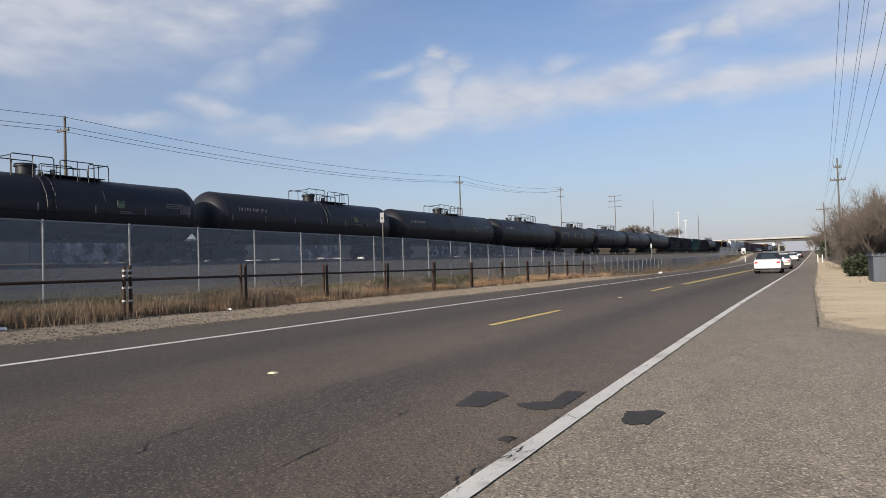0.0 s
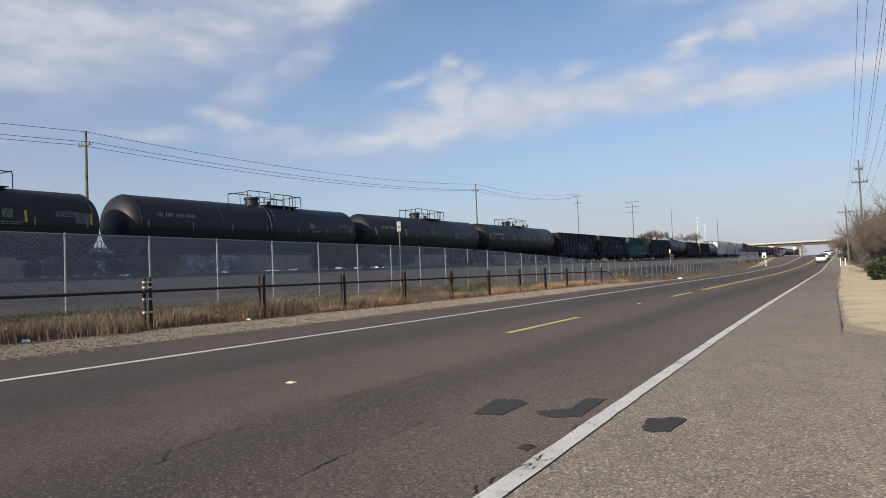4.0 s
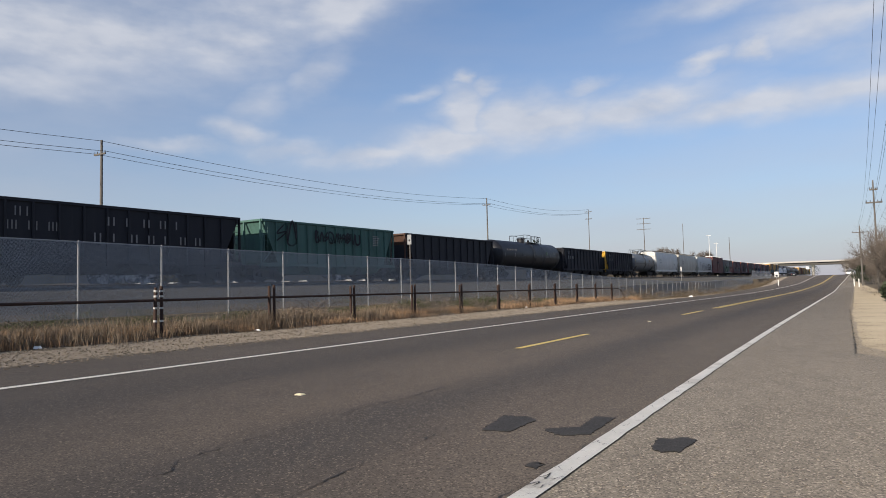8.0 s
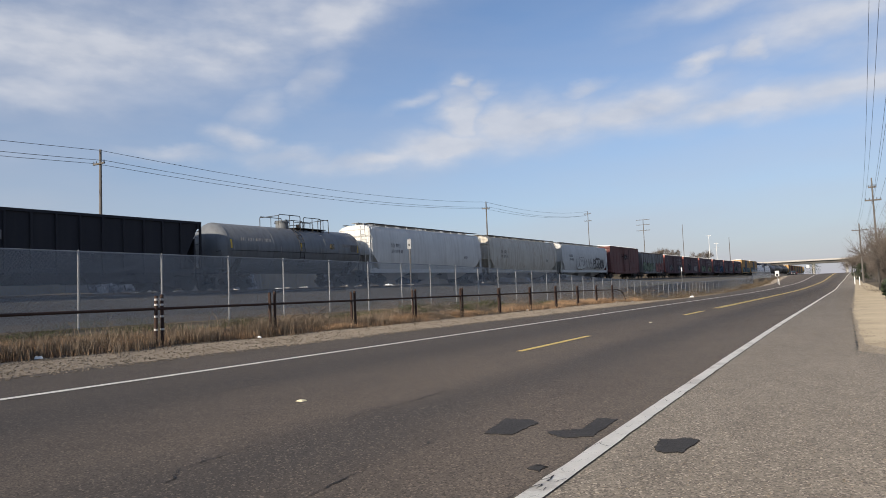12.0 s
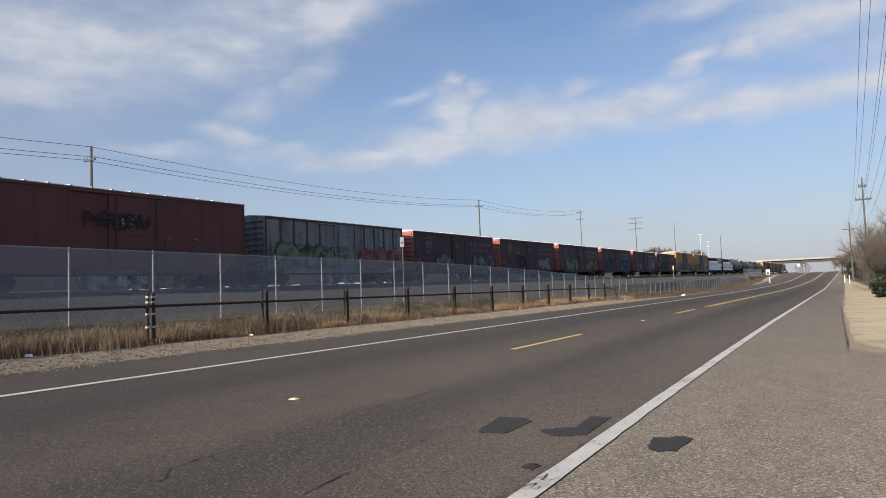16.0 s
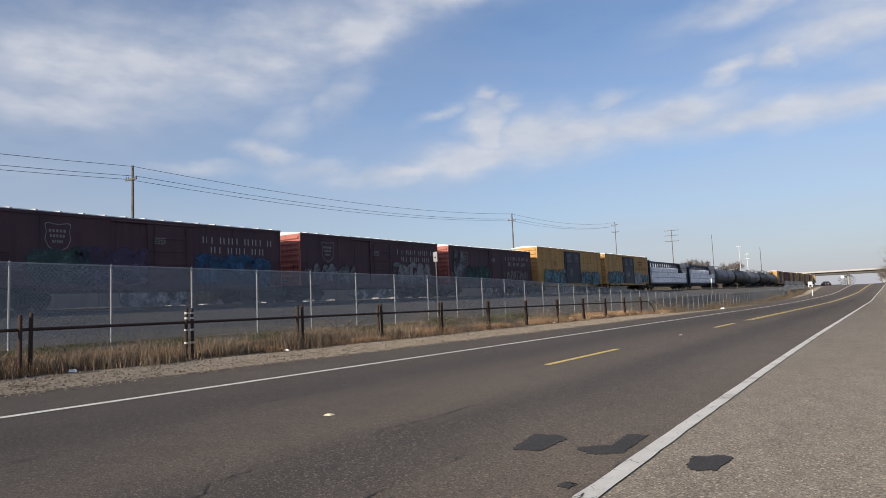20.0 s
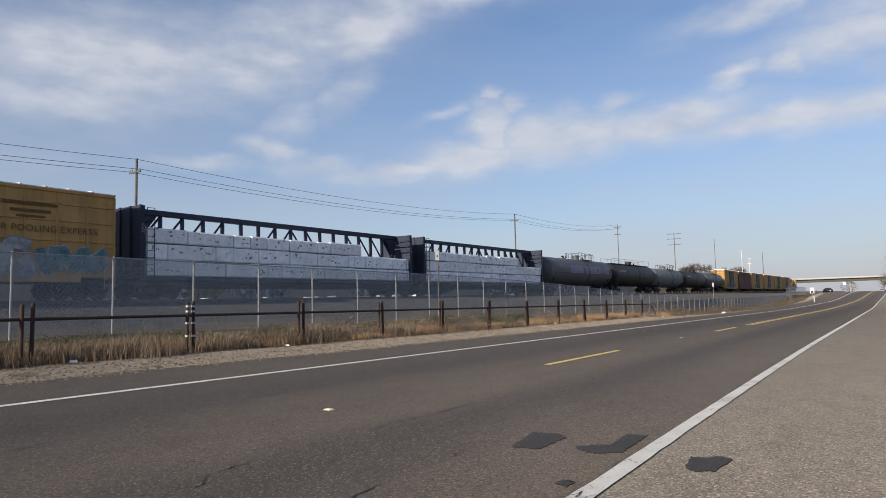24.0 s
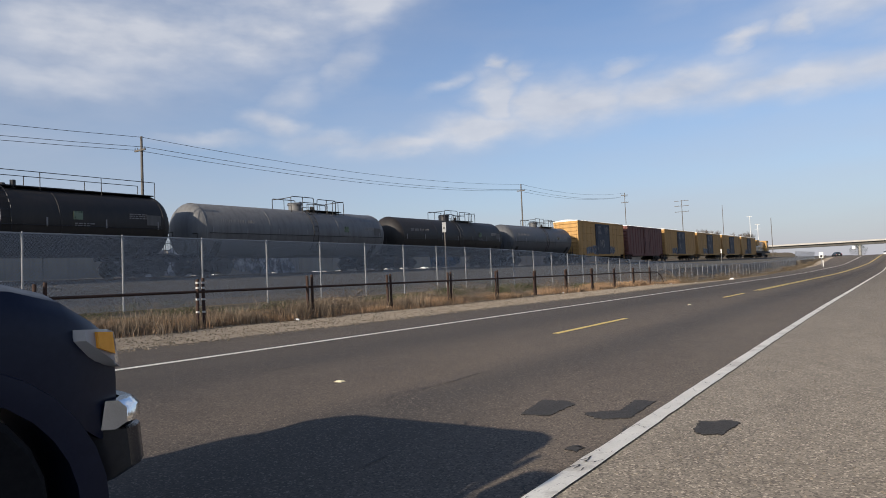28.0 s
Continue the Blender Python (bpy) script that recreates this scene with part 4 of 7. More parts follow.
for x0, x1 in ((-190, -92), (88, 190)):
    s = Shape().loft([[(x, -14, 1.0), (x, 25, 1.0), (x, 11, deck(x) - 0.2), (x, 0, deck(x) - 0.2)] for x in (x0, x1)])
    part("abutment", s, "dirt", br, "earth bank")

# ---- the freight train ----
import itertools

def bogie_meshes():
    w = Shape()
    ring = lambda x, r: [(x, r * math.cos(a), r * math.sin(a) + 0.46) for a in (2 * math.pi * i / 20 for i in range(20))]
    w.loft([ring(-0.07, 0.49), ring(-0.04, 0.49), ring(-0.04, 0.46), ring(0.05, 0.46), ring(0.05, 0.36), ring(0.03, 0.34), ring(0.03, 0.16), ring(0.08, 0.14)])
    frame_ = Shape()
    prof = [(-1.25, 0.40), (-1.25, 0.58), (-0.95, 0.70), (-0.45, 0.78), (0.45, 0.78), (0.95, 0.70), (1.25, 0.58), (1.25, 0.40), (1.0, 0.34), (0.62, 0.30), (0.36, 0.16), (-0.36, 0.16), (-0.62, 0.30), (-1.0, 0.34)]
    frame_.loft([[(-0.07, y, z) for y, z in prof], [(0.07, y, z) for y, z in prof]])
    for y in (-0.86, 0.86):
        frame_.tube((0.02, y, 0.46), (0.16, y, 0.46), 0.13, 10)
    for y in (-0.16, 0, 0.16):
        frame_.tube((0.06, y, 0.24), (0.06, y, 0.62), 0.07, 8)
    bol = Shape().cbox(-1.0, 1.0, -0.2, 0.2, 0.48, 0.86, 0.04).tube((-0.75, 0.86, 0.46), (0.75, 0.86, 0.46), 0.08, 8).tube((-0.75, -0.86, 0.46), (0.75, -0.86, 0.46), 0.08, 8)
    coup = Shape().cbox(-0.09, 0.09, 0, 0.75, 0.78, 0.98, 0.02).cbox(-0.16, 0.14, 0.68, 0.98, 0.74, 1.02, 0.03).tube((0.3, 0.0, 0.72), (0.12, 0.9, 0.52), 0.025, 5)
    return w.mesh("wheel", "wheel", True), frame_.mesh("side_frame", "steel"), bol.mesh("bogie", "steel"), coup.mesh("coupler", "steel")


WHEEL, SIDEFRAME, BOLSTER, COUPLER = bogie_meshes()


def running_gear(car, half, inset=2.1):
    for s_ in (-1, 1):
        b = part("bogie", BOLSTER, None, car, at=pose(0, s_ * (half - inset), 0))
        for x in (-1.02, 1.02):
            part("side_frame", SIDEFRAME, None, b, at=pose(x, 0, 0, 0, 0, 0 if x > 0 else 180))
        for y in (-0.86, 0.86):
            for x in (-0.75, 0.75):
                part("wheel", WHEEL, None, b, at=pose(x, y, 0, 0, 0, 180 if x > 0 else 0))
        part("coupler", COUPLER, None, car, at=pose(0, s_ * (half - 0.1), 0, 0, 0, 0 if s_ > 0 else 180))


def ladder(car, x, y, z0, z1, along="y", w=0.42, mat="steel", name="ladder"):
    s = Shape()
    d = (0, w, 0) if along == "y" else (w, 0, 0)
    a, b = (x, y, z0), (x + d[0], y + d[1], z0)
    s.tube(a, (a[0], a[1], z1), 0.02, 5).tube(b, (b[0], b[1], z1), 0.02, 5)
    z = z0 + 0.15
    while z < z1:
        s.tube((a[0], a[1], z), (b[0], b[1], z), 0.014, 5)
        z += 0.36
    return part(name, s, mat, car)


def bars(car, x, y, z, widths, h, gap, mat, name="letter_mark", label="", slope=0.0):
    """Lettering that stands as plain strokes: each width is one mark, 0 a space."""
    for i, w in enumerate(widths):
        if not w:
            y += gap * 2.5
            continue
        t = 0.19 * w
        s = Shape().box(x, x + 0.006, y + w * 0.06, y + w * 0.06 + t, z, z + h)
        if i % 3 != 1:
            s.box(x, x + 0.006, y + w * 0.92 - t, y + w * 0.92, z, z + h)
        part(name, s, mat, car)
        y += w + gap


def small_print(car, x, y, z, rows_, length, mat="letter", h=0.05):
    s = Shape()
    r = random.Random(int(abs(y * 100) + z * 10))
    for i in range(rows_):
        yy = y
        while yy < y + length * r.uniform(0.7, 1.0):
            w = r.uniform(0.06, 0.22)
            s.box(x, x + 0.005, yy, yy + w, z - i * h * 1.9, z - i * h * 1.9 + h)
            yy += w + 0.05
    return part("small_print", s, mat, car, "rows of small white stencilled marks")


def ribbon(s, pts, w, x, lift=0.0):
    """A flat band of paint of even width along a bent line, on the side of a car."""
    n_ = len(pts)
    k = len(s.v)
    for i, (a, b) in enumerate(pts):
        q, p_ = pts[min(i + 1, n_ - 1)], pts[max(i - 1, 0)]
        dy, dz = q[0] - p_[0], q[1] - p_[1]
        ln = math.hypot(dy, dz) or 1
        o = x + lift + 0.00025 * i
        s.v += [(o, a - dz / ln * w / 2, b + dy / ln * w / 2), (o, a + dz / ln * w / 2, b - dy / ln * w / 2)]
    s.f += [(k + 2 * i, k + 2 * i + 1, k + 2 * i + 3, k + 2 * i + 2) for i in range(n_ - 1)]


def bent(pts, steps=7):
    """A smooth line through the points."""
    out = []
    for i in range(len(pts) - 1):
        p0, p1, p2, p3 = pts[max(i - 1, 0)], pts[i], pts[i + 1], pts[min(i + 2, len(pts) - 1)]
        for q in range(steps):
            t = q / steps
            out.append(tuple(0.5 * (2 * b + (c - a) * t + (2 * a - 5 * b + 4 * c - d) * t * t + (3 * b - a - 3 * c + d) * t ** 3) for a, b, c, d in zip(p0, p1, p2, p3)))
    return out + [pts[-1]]


def strokes_of(r, y, w, z0, h):
    """Two or three crossing bent strokes that fill a cell; no letter."""
    g = lambda i, j: (y + w * (0.12 + 0.38 * i + r.uniform(-0.07, 0.07)), z0 + h * (0.10 + 0.40 * j + r.uniform(-0.06, 0.06)))
    shapes = (((0, 0), (0, 2), (2, 1), (0, 1)), ((2, 2), (0, 2), (0, 0), (2, 0), (1, 1)), ((0, 2), (1, 0), (2, 2)), ((0, 0), (1, 2), (2, 0)), ((2, 2), (0, 1), (2, 1), (0, 0)), ((0, 2), (0, 0), (2, 0), (2, 2)))
    return [bent([g(i, j) for i, j in r.choice(shapes)]) for _ in range(r.choice((1, 2)))]


def scrawl(car, x, y0, y1, z0, z1, mat, seed, w=0.11, name="graffiti_stroke", label=""):
    """Sprayed strokes side by side, without readable letters."""
    r = random.Random(seed)
    y, h, q_ = y0, z1 - z0, 0
    while y < y1 - 0.2:
        cw = r.uniform(0.55, 0.85) * h * 0.8
        for k, line in enumerate(strokes_of(r, y, cw, z0, h)):
            s = Shape()
            ribbon(s, line, w * r.uniform(0.7, 1.1), x, 0.004 + 0.009 * (q_ % 2) + 0.004 * k)
            part(name, s, mat, car, label)
        q_ += 1
        y += cw * r.uniform(0.85, 1.0)


def piece(car, x, y0, y1, z0, z1, fill, edge, seed, label, fat=0.26, haze=None):
    """A sprayed piece: fat filled strokes with a rim, on a cloud of thinner paint; no letters."""
    r = random.Random(seed)
    y, h, q_ = y0, z1 - z0, 0
    if haze:
        c_ = Shape()
        n_ = 40
        yc, zc = (y0 + y1) / 2, (z0 + z1) / 2
        ring = [(x + 0.003, yc + (y1 - y0) * 0.54 * (abs(math.cos(a)) ** 0.35) * (1 if math.cos(a) > 0 else -1) * r.uniform(0.93, 1.05), zc + h * 0.56 * (abs(math.sin(a)) ** 0.45) * (1 if math.sin(a) > 0 else -1) * r.uniform(0.85, 1.1)) for a in (2 * math.pi * i / n_ for i in range(n_))]
        c_.add(ring, [tuple(range(n_))])
        part("paint_cloud", c_, haze, car)
    while y < y1 - 0.25 * h:
        cw = r.uniform(0.62, 0.85) * h
        for k, line in enumerate(strokes_of(r, y, cw, z0, h)):
            up = 0.010 * (q_ % 2) + 0.005 * k
            f, o = Shape(), Shape()
            ribbon(o, line, fat * h + 0.11, x, 0.005 + up)
            ribbon(f, line, fat * h, x, 0.030 + up)
            part("outline", o, edge, part("graffiti", f, fill, car, label))
        q_ += 1
        y += cw * 0.92


CARS = []


def start_car(name, y_front, y_back, label, category, ahead=0.85):
    c = thing(name, Matrix(), label, category, "cars of the freight train")
    CARS.append((c, (y_front + y_back) / 2 + ahead))
    return c


def railing(pts, h, r=0.018, posts=None):
    s = Shape()
    top = [(x, y, z + h) for x, y, z in pts]
    s.pipe(top, r, 5)
    for p, q in zip(pts, top):
        s.tube(p, q, r, 5)
    return s


def tank_car(a, b, paint, label, top=4.27, r=1.61, dome=0.0, walk_rail=False, stripes=0, placard=True, print_seed=1, marks="letter", panels=False, tag=None):
    L = b - a
    half = L / 2
    c = start_car("tank_car", a, b, label, "tank car", 0.0)
    sh = half - 0.55
    cz = top - r
    rings, n_ = [], 40
    prof = [(-sh, 0.02)] + [(-sh + 0.75 * (1 - math.cos(t)), r * math.sin(t) ** 0.85) for t in (0.2, 0.4, 0.62, 0.85, 1.1, 1.35, 1.57)] + [(sh - 0.75 * (1 - math.cos(t)), r * math.sin(t) ** 0.85) for t in (1.57, 1.35, 1.1, 0.85, 0.62, 0.4, 0.2)] + [(sh, 0.02)]
    for y, rad in prof:
        rings.append([(rad * math.cos(t), y, cz + rad * math.sin(t)) for t in (2 * math.pi * i / n_ for i in range(n_))])
    part("shell", Shape().loft(rings), paint, c, smooth=True)
    for y in (-sh + 0.74, -sh * 0.36, sh * 0.36, sh - 0.74):
        rr = [[((r + d) * math.cos(t), y + e, cz + (r + d) * math.sin(t)) for t in (2 * math.pi * i / n_ for i in range(n_))] for d, e in ((0.0, -0.05), (0.012, -0.04), (0.012, 0.04), (0.0, 0.05))]
        part("weld_band", Shape().loft(rr, caps=False), paint, c, smooth=True)
    # stub sills and saddles
    for s_ in (-1, 1):
        part("stub_sill", Shape().cbox(-0.35, 0.35, min(s_ * (half - 0.35), s_ * (sh - 3.4)), max(s_ * (half - 0.35), s_ * (sh - 3.4)), 0.86, 1.12, 0.03).cbox(-1.45, 1.45, s_ * (half - 0.62) - 0.09, s_ * (half - 0.62) + 0.09, 0.95, 1.12, 0.02), "steel", c)
        ang = [math.pi * (1.14 + 0.72 * i / 12) for i in range(13)]
        yb = s_ * (half - 2.1)
        sad = [(r * 1.015 * math.cos(t), cz + r * 1.015 * math.sin(t)) for t in ang] + [(0.8, 1.0), (-0.8, 1.0)]
        part("saddle", Shape().loft([[(x, yb - 0.22, z) for x, z in sad], [(x, yb + 0.22, z) for x, z in sad]]), "steel", c)
        part("end_platform", Shape().box(-1.45, 1.45, s_ * (half - 0.95) - 0.22, s_ * (half - 0.95) + 0.22, 1.13, 1.17), "steel", c)
        part("end_railing", Shape().pipe([(-1.42, s_ * (half - 0.74), 1.17), (-1.42, s_ * (half - 0.74), 2.25), (1.42, s_ * (half - 0.74), 2.25), (1.42, s_ * (half - 0.74), 1.17)], 0.02, 5), "steel", c)
        ladder(c, 1.43, s_ * (half - 1.1) - 0.2, 0.45, 1.7)
    # dome, platform and rails
    fit_ = "steel" if "grey" in paint or "dusty" in paint else "black_tank"
    part("manway", Shape().tube((0, dome, top - 0.12), (0, dome, top + 0.34), 0.42, 20).tube((0, dome, top + 0.34), (0, dome, top + 0.48), 0.50, 20, 0.46), fit_ if fit_ != "steel" else paint, c, smooth=True)
    part("platform", Shape().box(-0.72, 0.72, dome + 0.5, dome + 3.6, top - 0.02, top + 0.02), fit_, c)
    for x in (-0.85, 0.85) if not walk_rail else ():
        for a_, b_, hh in ((dome - 1.15, dome + 0.85, 0.78), (dome + 1.15, dome + 2.9, 0.72), (dome + 2.6, dome + 3.7, 0.66)):
            zf = top - 0.24
            part("platform_railing", Shape().pipe([(x, a_, zf), (x, a_, top + hh - 0.08), (x, a_ + 0.08, top + hh), (x, b_ - 0.08, top + hh), (x, b_, top + hh - 0.08), (x, b_, zf)], 0.026, 5).tube((x, (a_ + b_) / 2, zf), (x, (a_ + b_) / 2, top + hh), 0.022, 5), fit_, c)
        part("platform_mid_rail", Shape().pipe([(x * 0.9, dome + 0.3, top - 0.2), (x * 0.9, dome + 0.3, top + 0.36), (x * 0.9, dome + 2.2, top + 0.36), (x * 0.9, dome + 2.2, top - 0.2)], 0.02, 5), fit_, c)
    for y in (dome - 1.15, dome + 3.7) if not walk_rail else ():
        part("platform_railing", Shape().tube((-0.85, y, top + 0.7), (0.85, y, top + 0.7), 0.024, 5), fit_, c)
    for x in (-1.0, 1.0):
        part("valve", Shape().tube((x * 0.5, dome + 1.0, top - 0.1), (x * 0.5, dome + 1.0, top + 0.26), 0.12, 10), fit_, c)
    s = Shape()
    for q in (0.0, 0.42):
        s.pipe([((r + 0.1) * math.cos(t), dome + q, cz + (r + 0.1) * math.sin(t)) for t in (-0.7, -0.35, 0.0, 0.35, 0.7, 0.95, 1.2)], 0.02, 5)
    for t in [-0.7 + 0.19 * i for i in range(10)]:
        p = ((r + 0.1) * math.cos(t), cz + (r + 0.1) * math.sin(t))
        s.tube((p[0], dome, p[1]), (p[0], dome + 0.42, p[1]), 0.014, 5)
    part("side_ladder", s, fit_, c)
    hz = cz - 0.2
    rail_s = Shape().tube((r + 0.07, -sh + 0.9, hz), (r + 0.07, sh - 0.9, hz), 0.016, 5)
    y = -sh + 0.9
    while y < sh - 0.8:
        rail_s.tube((r - 0.02, y, hz), (r + 0.07, y, hz), 0.012, 4)
        y += 1.8
    part("grab_rail", rail_s, fit_, c)
    if walk_rail:
        for x in (-0.75, 0.75):
            pts, y = [], -sh + 0.7
            while y < sh - 0.6:
                pts.append((x, y, top - 0.18))
                y += (2 * sh - 1.4) / 6
            part("roof_railing", railing(pts, 0.85), "steel", c)
        part("roof_walk", Shape().box(-0.7, 0.7, -sh + 0.7, sh - 0.7, top - 0.03, top + 0.01), "steel", c)
    px = lambda z: math.sqrt(max(0.01, r * r - (z - cz) ** 2)) + 0.008
    zt = cz + 0.32
    bars(c, px(zt + 0.2) + 0.02, -sh + 1.7, zt, [0.2] * 4 + [0] + [0.17] * 6, 0.27, 0.06, marks)
    small_print(c, px(zt), sh - 2.6, zt + 0.12, 3, 1.2)
    small_print(c, px(cz) + 0.01, 0.6 * sh - 1.6, cz - 0.1, 2, 0.9)
    if placard:
        part("placard", Shape().box(px(cz + 0.2) + 0.01, px(cz + 0.2) + 0.025, sh * 0.42, sh * 0.42 + 0.42, cz + 0.1, cz + 0.48), "spray_ochre" if "grey" in paint else "spray_green", c, "small faded placard")
        part("end_panel", Shape().box(px(cz + 0.2) + 0.01, px(cz + 0.2) + 0.02, sh - 1.7, sh - 0.95, cz - 0.05, cz + 0.45), "old_wall", c, "grey stencilled end panel")
    for i in range(7):
        y = -sh + 1.1 + (2 * sh - 2.2) * i / 6
        part("reflective_dash", Shape().box(px(cz - 0.05) + 0.004, px(cz - 0.05) + 0.012, y - 0.035, y + 0.035, cz - 0.25, cz + 0.15), "letter", c, "short upright pale reflective dash")
    if stripes:
        for i in range(stripes):
            y = -sh + 0.9 + (2 * sh - 1.8) * i / (stripes - 1)
            st = Shape().loft([[((r + 0.006) * math.cos(t), y - 0.06, cz + (r + 0.006) * math.sin(t)), ((r + 0.006) * math.cos(t), y + 0.06, cz + (r + 0.006) * math.sin(t))] for t in (-0.05, 0.12, 0.3)], caps=False, closed=False)
            part("reflective_stripe", st, "spray_yellow", c, "upright yellow stripe")
    if panels:
        for y0, y1 in ((-4.2, -0.3), (0.3, 2.65), (2.8, 5.3), (7.3, 8.7)):
            ts = [-0.12 + 0.12 * i for i in range(6)]
            part("paint_panel", Shape().loft([[((r + 0.01) * math.cos(t), y0, cz + (r + 0.01) * math.sin(t)), ((r + 0.01) * math.cos(t), y1, cz + (r + 0.01) * math.sin(t))] for t in ts], caps=False, closed=False), "purple", c, "violet-grey overpainted panel", smooth=True)
    if tag:
        m_, y0, y1, z0, z1, seed = tag
        scrawl(c, px((z0 + z1) / 2) + 0.04, y0 * sh, y1 * sh, cz + z0, cz + z1, m_, seed, w=0.09)
    running_gear(c, half)
    return c


def box_car(a, b, paint, label, height=4.28, door=(-1.0, 1.55), door_paint=None, end_paint=None, roof_paint="roof", ribs=10, panel="ribs", band=None, corrugated_end=True, roof_rise=0.22, post_paint=None):
    L = b - a
    half, hb = L / 2, L / 2 - 0.85
    c = start_car("boxcar", a, b, label, "boxcar")
    z0, zt, X = 1.02, height, 1.50
    part("body", Shape().cbox(-X, X, -hb, hb, z0, zt, 0.03), paint, c)
    part("side_sill", Shape().cbox(X - 0.05, X + 0.05, -hb + 1.6, hb - 1.6, z0 - 0.22, z0 + 0.1, 0.02).cbox(-X - 0.05, -X + 0.05, -hb + 1.6, hb - 1.6, z0 - 0.22, z0 + 0.1, 0.02), paint, c)
    part("centre_sill", Shape().cbox(-0.3, 0.3, -half + 0.6, half - 0.6, 0.78, 1.04, 0.03), "steel", c)
    # roof
    rp = [(-X - 0.03, zt), (-X - 0.03, zt + 0.06), (0, zt + roof_rise), (X + 0.03, zt + 0.06), (X + 0.03, zt)]
    rf = part("roof", Shape().loft([[(x, -hb - 0.04, z) for x, z in rp], [(x, hb + 0.04, z) for x, z in rp]]), roof_paint, c)
    k, s = 0, Shape()
    while -hb + 0.6 + k * 1.05 < hb - 0.3:
        y = -hb + 0.6 + k * 1.05
        s.loft([[(x, y - 0.05, z + (0.035 if 0 < i < 4 else 0)) for i, (x, z) in enumerate(rp)], [(x, y + 0.05, z + (0.035 if 0 < i < 4 else 0)) for i, (x, z) in enumerate(rp)]])
        k += 1
    part("roof_rib", s, roof_paint, rf)
    part("eave_rail", Shape().cbox(X, X + 0.05, -hb, hb, zt - 0.12, zt + 0.02, 0.01).cbox(-X - 0.05, -X, -hb, hb, zt - 0.12, zt + 0.02, 0.01), post_paint or paint, c)
    # side posts and panels
    pp = post_paint or paint
    d0, d1 = door
    i_, n_ = 0, ribs
    for i in range(n_ + 1):
        y = -hb + 0.06 + (2 * hb - 0.12) * i / n_
        if d0 - 0.3 < y < d1 + 0.3:
            continue
        if panel == "ribs":
            prof = [(X - 0.01, y - 0.09), (X + 0.055, y - 0.05), (X + 0.055, y + 0.05), (X - 0.01, y + 0.09)]
            part("side_post", Shape().loft([[(x, yy, z0 + 0.05) for x, yy in prof], [(x, yy, zt - 0.12) for x, yy in prof]]), pp, c)
        elif panel == "seams":
            part("panel_seam", Shape().cbox(X - 0.01, X + 0.022, y - 0.035, y + 0.035, z0 + 0.05, zt - 0.12, 0.008), paint, c)
    if panel == "grid":
        for y0, y1 in ((-hb, d0 - 0.1), (d1 + 0.1, hb)):
            m_ = max(2, round((y1 - y0) / 1.25))
            for i in range(m_ + 1):
                y = y0 + (y1 - y0) * i / m_
                part("side_post", Shape().cbox(X - 0.01, X + 0.022, y - 0.04, y + 0.04, z0 + 0.05, zt - 0.1, 0.008), paint, c)
            for z, q_ in itertools.product((z0 + 0.75, z0 + 1.65, z0 + 2.55, z0 + 3.3), range(m_)):
                part("side_rib", Shape().cbox(X - 0.01, X + 0.05, y0 + 0.12 + (y1 - y0) * q_ / m_, y0 - 0.12 + (y1 - y0) * (q_ + 1) / m_, z - 0.05, z + 0.05, 0.015), paint, c)
    # door
    dp = door_paint or paint
    dr = part("door", Shape().cbox(X + 0.02, X + 0.09, d0, d1, z0 + 0.05, zt - 0.2, 0.02), dp, c)
    for z in (z0 + 0.4, z0 + 1.05, z0 + 1.7, z0 + 2.35):
        part("door_rib", Shape().cbox(X + 0.09, X + 0.12, d0 + 0.12, d1 - 0.12, z, z + 0.12, 0.012), dp, dr)
    for y in (d0 + 0.35, d1 - 0.35):
        part("door_rod", Shape().tube((X + 0.13, y, z0 + 0.1), (X + 0.13, y, zt - 0.3), 0.02, 6), "steel", dr)
    for z, w in ((zt - 0.19, 0.12), (z0 - 0.02, 0.10)):
        part("door_track", Shape().cbox(X + 0.02, X + w, d0 - 1.9, d1 + 0.3, z, z + 0.07, 0.01), paint, c)
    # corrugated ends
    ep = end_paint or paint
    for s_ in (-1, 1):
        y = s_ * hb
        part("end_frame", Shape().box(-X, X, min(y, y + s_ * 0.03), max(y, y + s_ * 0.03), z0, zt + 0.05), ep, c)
        nr = 9 if corrugated_end else 4
        for i in range(nr):
            z = z0 + 0.2 + (zt - z0 - 0.45) * i / (nr - 1)
            hh = 0.11
            rib = [(0.0, -hh), (0.075, -hh * 0.4), (0.075, hh * 0.4), (0.0, hh)]
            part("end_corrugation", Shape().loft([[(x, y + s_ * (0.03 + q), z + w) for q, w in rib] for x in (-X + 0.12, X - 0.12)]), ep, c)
        part("end_platform", Shape().box(-0.8, 0.8, min(y + s_ * 0.05, y + s_ * 0.35), max(y + s_ * 0.05, y + s_ * 0.35), 1.3, 1.34), "steel", c)
        ladder(c, X + 0.07, s_ * (hb - 0.3) - 0.21, 0.5, z0 + 1.5, mat=paint)
        ladder(c, X - 0.55, y + s_ * 0.12, 0.6, z0 + 1.5, along="x", mat=paint)
    running_gear(c, half)
    return c, X, z0, zt, hb


